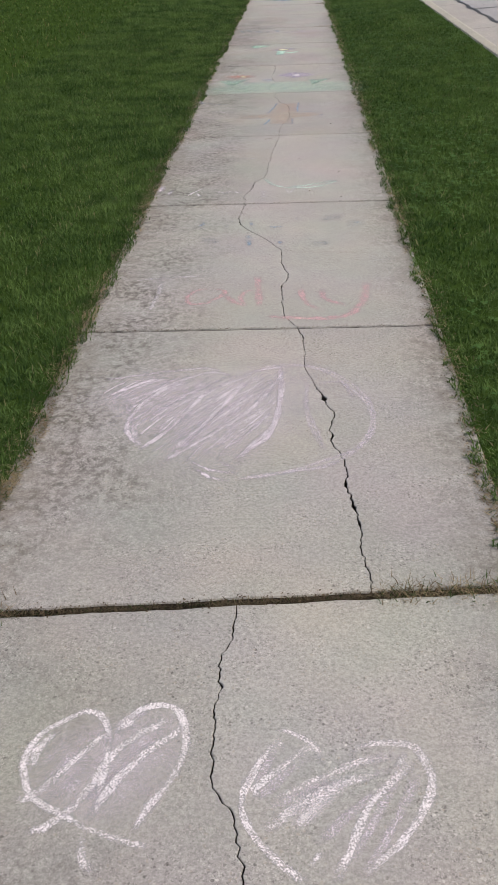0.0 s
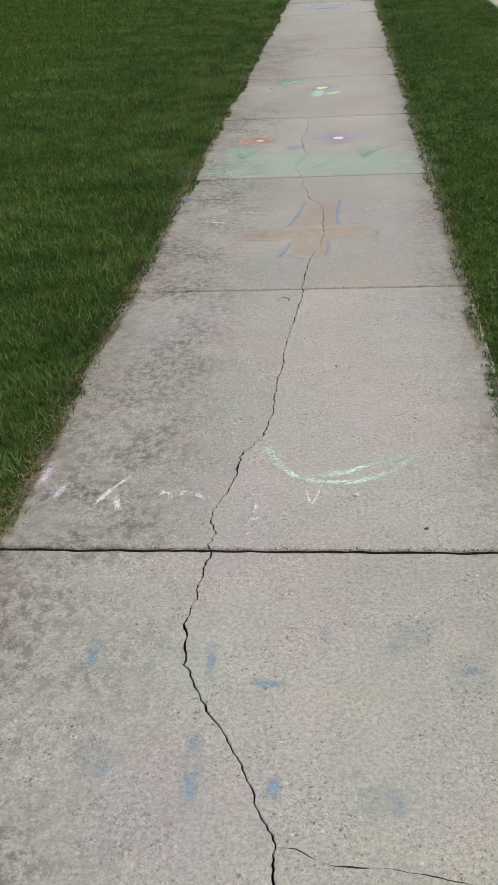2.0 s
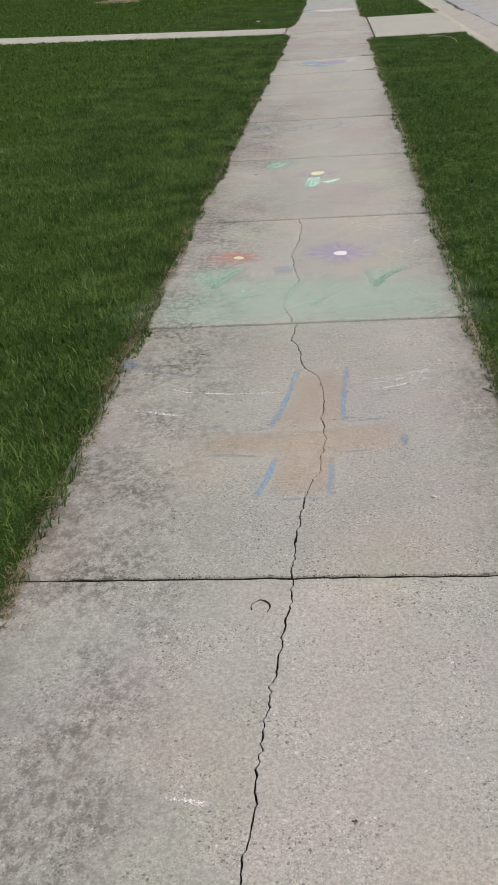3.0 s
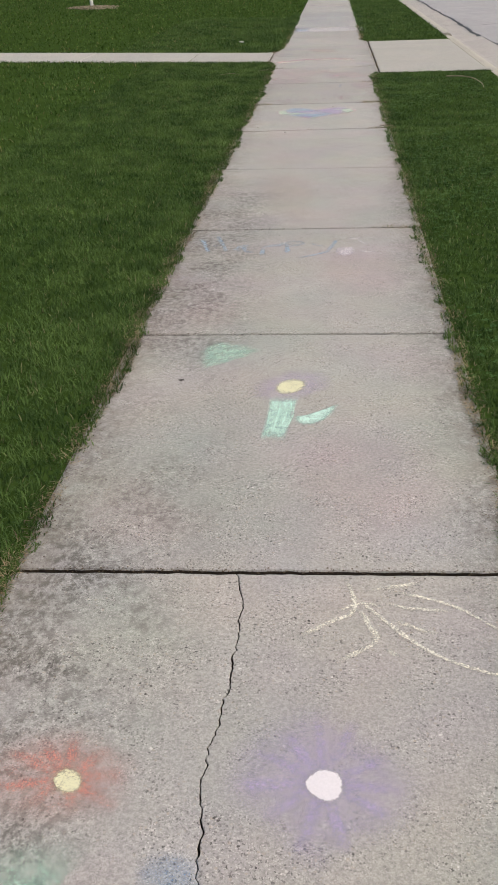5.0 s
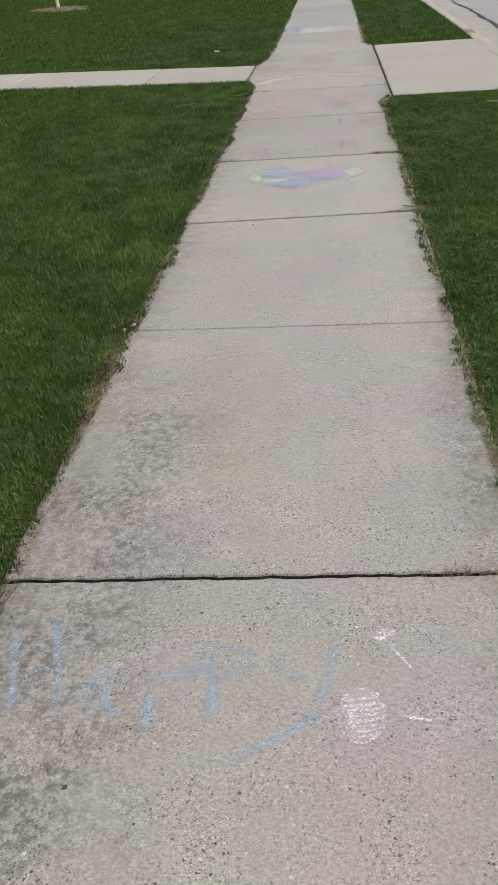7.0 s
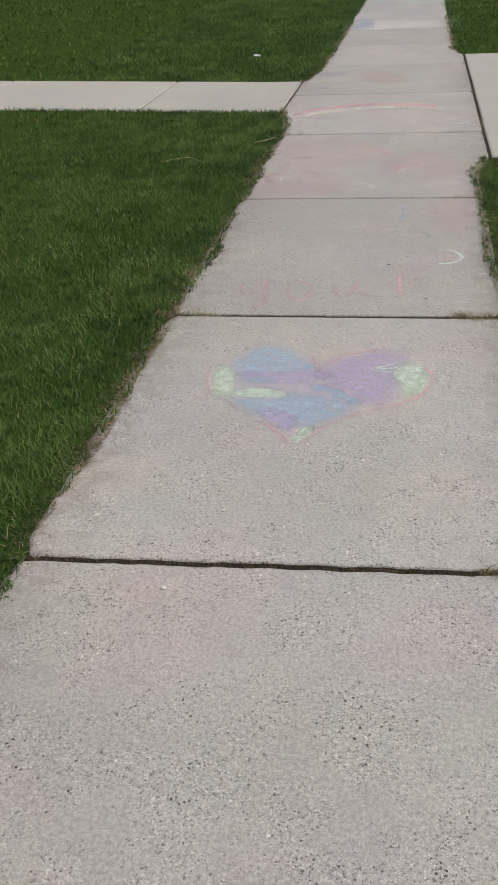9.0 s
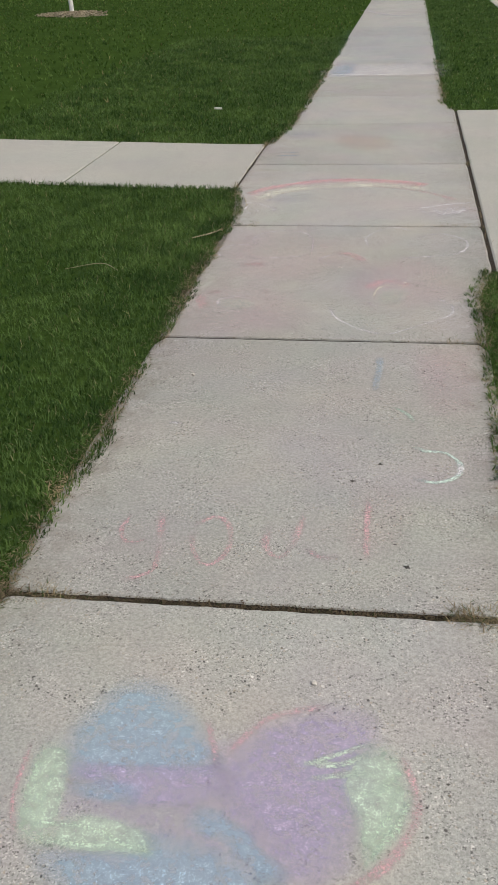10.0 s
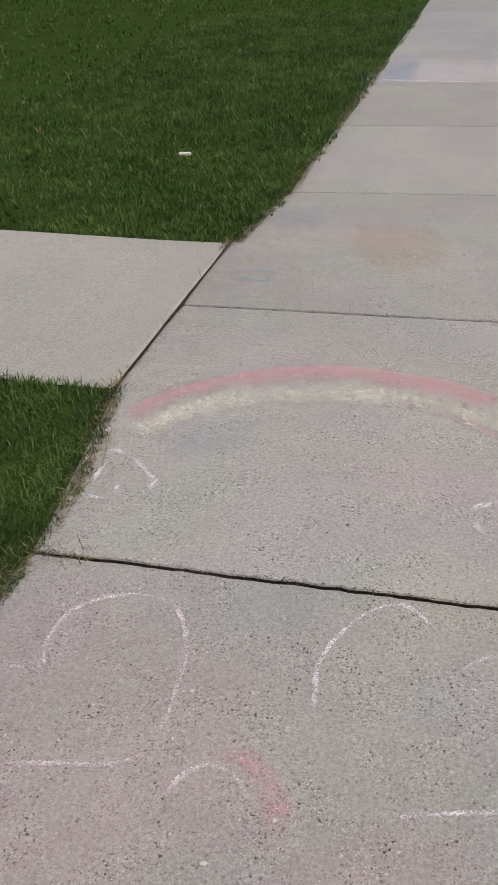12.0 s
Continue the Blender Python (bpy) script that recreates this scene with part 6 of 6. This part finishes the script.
rng = np.random.default_rng(11)
long_spots = [(-0.75 - abs(a) * 0.35, 14.1 + b * 0.35) for a, b in rng.normal(0, 1, (60, 2))] + [(-0.85 - abs(a) * 0.3, 0.2 + b * 5.0) for a, b in rng.normal(0, 1, (30, 2))]
pale = rng.uniform((-3.2, -2.0), (-0.72, 24.0), (900, 2))
pale = pale[wave(pale[:, 0] * 2.2, pale[:, 1] * 1.7, 3) > 0.05]
strip = rng.uniform((0.7, -2.0), (1.9, 16.0), (420, 2))
strip = strip[wave(strip[:, 0] * 2.2, strip[:, 1] * 1.7, 8) > 0.1]
long_spots += [tuple(p) for p in pale if not WALK_NEAR - 0.15 < p[1] < WALK_FAR + 0.15] + [tuple(p) for p in strip]
tufts("grass_tufts", "longer pale grass tufts scattered in the lawn", long_spots, 14, (0.04, 0.04), (0.025, 0.052), 0.0034, GRASS_PALE, 12, 0.95)

rng = np.random.default_rng(13)
verge = [(x, WALK_NEAR - 0.012 + rng.normal(0, 0.008)) for x in rng.uniform(-6.0, -0.70, 900)] + [(x, WALK_FAR + 0.022 + rng.normal(0, 0.01)) for x in rng.uniform(-6.0, -0.72, 600)]
tufts("grass_tufts", "unclipped grass along the edges of the house walk", verge, 7, (0.014, 0.012), (0.02, 0.05), 0.0036, GRASS, 14, 0.8)

# straw and clippings that lie along both edges
for side, seed in ((-1, 21), (1, 22)):
    rng = np.random.default_rng(seed)
    m = 56000 if side < 0 else 34000
    y = rng.uniform(-2.3, 24.0, m)
    y = y[rng.random(m) < 0.55 + 0.45 * np.sin(y * 3.3 + seed) * np.sin(y * 1.1) + 0.2 * np.sin(y * 17)]
    m = len(y)
    rim = left_edge(y) if side < 0 else right_edge(y)
    x = rim + side * (np.abs(rng.normal(0, 0.034, m)) - 0.034 - 0.016 * np.sin(y * 5.1 + seed) * np.sin(y * 1.9))
    keep = ~((y > WALK_NEAR) & (y < WALK_FAR)) if side < 0 else ~((y > APRON_NEAR) & (y < APRON_FAR))
    x, y = x[keep], y[keep]
    m = len(x)
    inside = np.where(side < 0, x > left_edge(y), x < right_edge(y))
    v, f = blades(x, y, np.where(inside, 0.0015, -0.002), rng.uniform(0.008, 0.032, m), rng.uniform(0.0016, 0.0034, m), np.where(inside, rng.uniform(1.3, 1.52, m), rng.uniform(1.0, 1.5, m)), rng)
    tagged(triangles("dry_grass", v, f, STRAW), "dry straw and clippings along the sidewalk edge", "dry grass", kind="stuff")

# dead weeds in the wide joints
for k, x0, x1, n, seed in ((2, -0.62, 0.62, 4200, 31), (11, -0.62, 0.62, 1500, 32), (12, -0.62, 0.62, 1500, 33), (9, 0.36, 0.62, 260, 34), (12, 0.42, 0.68, 1500, 35), (11, 0.44, 0.66, 700, 36), (14, -0.6, -0.45, 250, 37), (13, 0.45, 0.62, 300, 38), (2, 0.3, 0.66, 1500, 39), (2, -0.64, -0.45, 500, 40), (12, -0.66, -0.42, 500, 41), (14, 0.45, 0.66, 150, 42)):
    rng = np.random.default_rng(seed)
    x = rng.uniform(x0, x1, n)
    yy = JOINTS[k] + x * SKEWS[k] + rng.normal(0, 0.005 if x1 - x0 > 1 else 0.02, n)
    h = rng.uniform(0.01, 0.03, n) * (0.68 if x1 - x0 > 1 else 1.4)
    v, f = blades(x, yy, np.full(n, -0.010), h, rng.uniform(0.0014, 0.003, n), rng.uniform(0.7, 1.5, n), rng)
    tagged(triangles("joint_weeds", v, f, STRAW_DARK if x1 - x0 > 1 else STRAW), "dead grass packed into the joint between slabs", "dry grass", kind="stuff")

# weeds in the joints beside the apron and the house walk
rng = np.random.default_rng(45)
n = 260
y = np.concatenate([rng.normal(16.9, 0.25, n // 2), rng.uniform(APRON_NEAR, APRON_FAR, n // 4), rng.normal(18.27, 0.03, n // 4)])
v, f = blades(np.full(len(y), 0.692) + rng.normal(0, 0.006, len(y)), y, np.full(len(y), -0.012), rng.uniform(0.015, 0.05, len(y)), rng.uniform(0.0016, 0.003, len(y)), rng.uniform(0.5, 1.4, len(y)), rng)
tagged(triangles("joint_weeds", v, f, STRAW), "dead grass in the joint beside the apron", "dry grass", kind="stuff")
y = np.concatenate([rng.normal(18.93, 0.03, 160), rng.normal(17.63, 0.02, 60), rng.uniform(WALK_NEAR, WALK_FAR, 80)])
v, f = blades(np.full(len(y), -0.71) + rng.normal(0, 0.008, len(y)), y, np.full(len(y), -0.012), rng.uniform(0.015, 0.055, len(y)), rng.uniform(0.0016, 0.003, len(y)), rng.uniform(0.4, 1.3, len(y)), rng)
tagged(triangles("joint_weeds", v, f, STRAW), "dead grass in the joint beside the house walk", "dry grass", kind="stuff")

# clover in the roadside strip
rng = np.random.default_rng(51)
n = 9000
cx, cy = rng.uniform(0.66, 1.9, n), rng.uniform(-2.0, 16.0, n)
keep = wave(cx * 1.5, cy * 1.2, 5) > -0.1
cx, cy = np.repeat(cx[keep], 3), np.repeat(cy[keep], 3)
m = len(cx)
a = np.tile([0, 2.09, 4.19], m // 3) + np.repeat(rng.uniform(0, 6.28, m // 3), 3)
z = np.repeat(rng.uniform(0.012, 0.035, m // 3), 3)
s = np.repeat(rng.uniform(0.006, 0.011, m // 3), 3)
v = np.empty((m, 4, 3))
for i, (al, ac, up) in enumerate(((0.1, 0, 0), (1.0, -0.75, 0.25), (1.6, 0, 0.1), (1.0, 0.75, 0.25))):
    v[:, i, 0] = cx + s * (np.cos(a) * al - np.sin(a) * ac)
    v[:, i, 1] = cy + s * (np.sin(a) * al + np.cos(a) * ac)
    v[:, i, 2] = z + s * up
f = (np.array([[0, 1, 2], [0, 2, 3]])[None] + 4 * np.arange(m)[:, None, None]).reshape(-1, 3)
tagged(triangles("clover", v.reshape(-1, 3), f, CLOVER), "low clover leaves among the strip's grass", "clover", kind="stuff")

# brown crumbs and leaf litter along the edges and in the joints
rng = np.random.default_rng(61)
n = 15000
side = rng.choice((-1, 1), n)
y = rng.uniform(-2.2, 23.0, n)
x = np.where(side < 0, left_edge(y), right_edge(y)) - side * np.abs(rng.normal(0.012, 0.024, n)) * (1 + 0.5 * ragged_edge(y, 7))
for j, gap_half, askew in zip(JOINTS[1:], GAPS[1:], SKEWS[1:]):
    m = int(38000 * gap_half)
    across = rng.uniform(-0.6, 0.6, m)
    x = np.concatenate([x, across])
    y = np.concatenate([y, j + across * askew + rng.normal(0, gap_half * 0.8, m)])
n = len(x)
s, a = rng.uniform(0.0012, 0.0036, n), rng.uniform(0, 6.28, n)
v = np.empty((n, 4, 3))
for i, (al, ac, up) in enumerate(((-1, 0, 0.1), (0, -0.6, 0.25), (1.2, 0, 0.1), (0, 0.6, 0.55))):
    v[:, i, 0] = x + s * (np.cos(a) * al - np.sin(a) * ac)
    v[:, i, 1] = y + s * (np.sin(a) * al + np.cos(a) * ac)
    v[:, i, 2] = 0.0012 + s * up
f = (np.array([[0, 1, 2], [0, 2, 3]])[None] + 4 * np.arange(n)[:, None, None]).reshape(-1, 3)
tagged(triangles("leaf_litter", v.reshape(-1, 3), f, BROWN_LEAF), "brown crumbs of leaf litter along sidewalk edge and joints", "leaf litter", kind="stuff")


# ---------------------------------------------------------------- the slabs
CHIPS = ((0.203, -0.535, 0.013), (0.237, -1.0, 0.004), (0.262, -1.10, 0.004), (0.225, -0.76, 0.005), (0.268, -1.17, 0.003), (0.072, 0.40, 0.004), (-0.135, 1.29, 0.003), (0.034, 3.22, 0.003), (-0.088, 1.87, 0.003))


def slab(parent, y0, y1, g0, g1, crack=None, fine=0.05, name="slab", material=None, sides=None, corner=0.0, skews=(0, 0)):
    """One slab with rounded rims; a crack splits it into two pieces with a ragged gap between."""
    lo, hi = y0 + g0, y1 - g1
    count = max(2, int((hi - lo) / fine))
    inner = [lo + 0.006 + (hi - lo - 0.012) * i / count for i in range(count + 1)]
    rows = [(lo, -0.09), (lo, -0.006), (lo + 0.0015, -0.0015)] + [(y, 0.0) for y in inner] + [(hi - 0.0015, -0.0015), (hi, -0.006), (hi, -0.09)]
    near, far = sides or (left_edge, right_edge)

    def side(y, s):
        e = float((near if s < 0 else far)(y))
        d = min(y - lo, hi - y)
        if d < corner:
            e -= s * (corner - math.sqrt(max(0.0, corner ** 2 - (corner - d) ** 2)))
        return e + 0.004 * noise.noise(Vector((s * 3, y * 9, 0)))

    if crack:
        pts = sorted(crack, key=lambda p: p[1])
        cx, cy = [p[0] for p in pts], [p[1] for p in pts]

    def gap(y):
        mid = float(np.interp(y, cy, cx)) + 0.008 * noise.noise(Vector((y * 23, 1.7, 0))) + 0.0065 * noise.noise(Vector((y * 71, 4.1, 0))) + 0.002 * noise.noise(Vector((y * 150, 2.2, 0)))
        w = 0.0011 + 0.0017 * abs(noise.noise(Vector((y * 7, 8, 0)))) + 0.0012 * noise.noise(Vector((y * 40, 2, 0)))
        for px, py, r in CHIPS:
            w += r * math.exp(-((y - py) / 0.012) ** 2) * (0.7 + 0.9 * noise.noise(Vector((y * 180, 6, 0))))
        return mid, max(w, 0.0008)

    across = 5 if fine > 0.2 else 26 if crack else 60
    pieces = []
    for half in ((-1, 1) if crack else (0,)):
        bm = bmesh.new()
        grid = []
        for y, z in rows:
            a, b = side(y, -1), side(y, 1)
            left, right = [(a, -0.09), (a, -0.012), (a + 0.004, -0.004), (a + 0.013, 0)], [(b - 0.013, 0), (b - 0.004, -0.004), (b, -0.012), (b, -0.09)]
            if half:
                mid, w = gap(min(max(y, cy[0]), cy[-1]))
                if half < 0:
                    right = [(mid - w - 0.0018, 0), (mid - w - 0.0003, -0.0008), (mid - w, -0.004), (mid - w, -0.07)]
                else:
                    left = [(mid + w, -0.07), (mid + w, -0.004), (mid + w + 0.0003, -0.0008), (mid + w + 0.0018, 0)]
            x0, x1 = left[-1][0], right[0][0]
            cols = left + [(x0 + (x1 - x0) * t / across, 0) for t in range(1, across)] + right
            grid.append([bm.verts.new((x, y + (0.0035 * noise.noise(Vector((x * 22, y * 3, 1))) + 0.003 * noise.noise(Vector((x * 75, y * 3, 4))) if z else 0), min(z, zc))) for x, zc in cols])
        for r0, r1 in zip(grid, grid[1:]):
            for j in range(len(r0) - 1):
                f = bm.faces.new((r0[j], r0[j + 1], r1[j + 1], r1[j]))
                f.material_index = int(min(v.co.z for v in f.verts) < -0.02)
        for v in bm.verts:
            t = (v.co.y - lo) / (hi - lo)
            v.co.y += v.co.x * (skews[0] + (skews[1] - skews[0]) * t)
        pieces.append(part(name, bm, material or CONCRETE, parent))
        pieces[-1].data.materials.append(SOIL)  # flanks of joints and cracks are caked with soil
    return pieces


bm = bmesh.new()
block(bm, -0.60, -4.48, -0.3, 0.60, 90, -0.06)
for j in (2, 11, 12):
    start = len(bm.verts)
    block(bm, -0.60, JOINTS[j] - 0.02, -0.25, 0.60, JOINTS[j] + 0.02, -0.010)
    bm.verts.ensure_lookup_table()
    for v in bm.verts[start:]:
        v.co.y += v.co.x * SKEWS[j]
block(bm, 0.601, APRON_NEAR, -0.3, 0.74, APRON_FAR, -0.006)
block(bm, -0.74, WALK_NEAR, -0.3, -0.601, WALK_FAR, -0.006)
tagged(part("joint_soil", bm, SOIL), "dark soil showing in the sidewalk joints", "soil", kind="structure")
sidewalk = thing("sidewalk", "cracked concrete sidewalk of square slabs with chalk drawings", "sidewalk", kind="structure")
CRACKS = {1: CRACK_A + ((0.055, -2.4), (0.03, -2.7), (0.05, -2.96)), 2: CRACK_B, 3: CRACK_C, 4: CRACK_D, 5: CRACK_E, 6: CRACK_F}
for i in range(len(JOINTS) - 1):
    crack = CRACKS.get(i)
    slab(sidewalk, JOINTS[i], JOINTS[i + 1], GAPS[i], GAPS[i + 1], crack, 0.008 if crack else 0.06, corner=0.05 if i in (11, 12) else 0.022, skews=SKEWS[i:i + 2])
for i in range(46):
    y = JOINTS[-1] + i * 1.5
    slab(sidewalk, y, y + 1.5, 0.006, 0.006, None, 0.7)

# side cracks and the curved dent
fissures = thing("hairline_cracks", "thin dark side cracks and a curved dent in the concrete", "crack", kind="structure")


def fissure(points, width, name="fissure"):
    bm = bmesh.new()
    line = curve(points, 0.01)
    rows = []
    for i, p in enumerate(line):
        way = (line[min(i + 1, len(line) - 1)] - line[max(i - 1, 0)]).normalized()
        side = Vector((-way.y, way.x))
        p = p + side * 0.004 * noise.noise(Vector((p.x * 40, p.y * 40, 3)))
        w = width * max(0.12, 0.5 + 1.1 * noise.noise(Vector((p.x * 25, p.y * 25, 7)))) * min(1, (len(line) - i) / 8)
        rows.append([bm.verts.new((p.x + side.x * w * k, p.y + side.y * w * k, 0.0004)) for k in (-0.5, 0.5)])
    for a, b in zip(rows, rows[1:]):
        bm.faces.new((a[0], a[1], b[1], b[0]))
    part(name, bm, SOIL, fissures)


fissure(BRANCH_C, 0.003)
fissure(BRANCH_E, 0.002)
fissure(ARC, 0.011, "curved_dent")

# the walk to the house and the apron to the road
house_walk = thing("house_walk", "smooth pale concrete walk to the house", "walkway", kind="structure")
for x0, x1 in ((-1.804, -0.711), (-3.324, -1.81), (-4.844, -3.33), (-6.364, -4.85), (-7.884, -6.37), (-9.4, -7.89)):
    for ob in slab(house_walk, WALK_NEAR, WALK_FAR, 0, 0, None, 0.3, material=SMOOTH, sides=(lambda y, v=x0: v, lambda y, v=x1: v)):
        for v in ob.data.vertices:
            v.co.z += float(rise(v.co.x))
apron = thing("apron", "smooth pale concrete apron between sidewalk and road", "driveway", kind="structure")
slab(apron, APRON_NEAR, APRON_FAR, 0, 0, None, 0.3, material=SMOOTH, sides=(lambda y: 0.699, lambda y: 1.955))
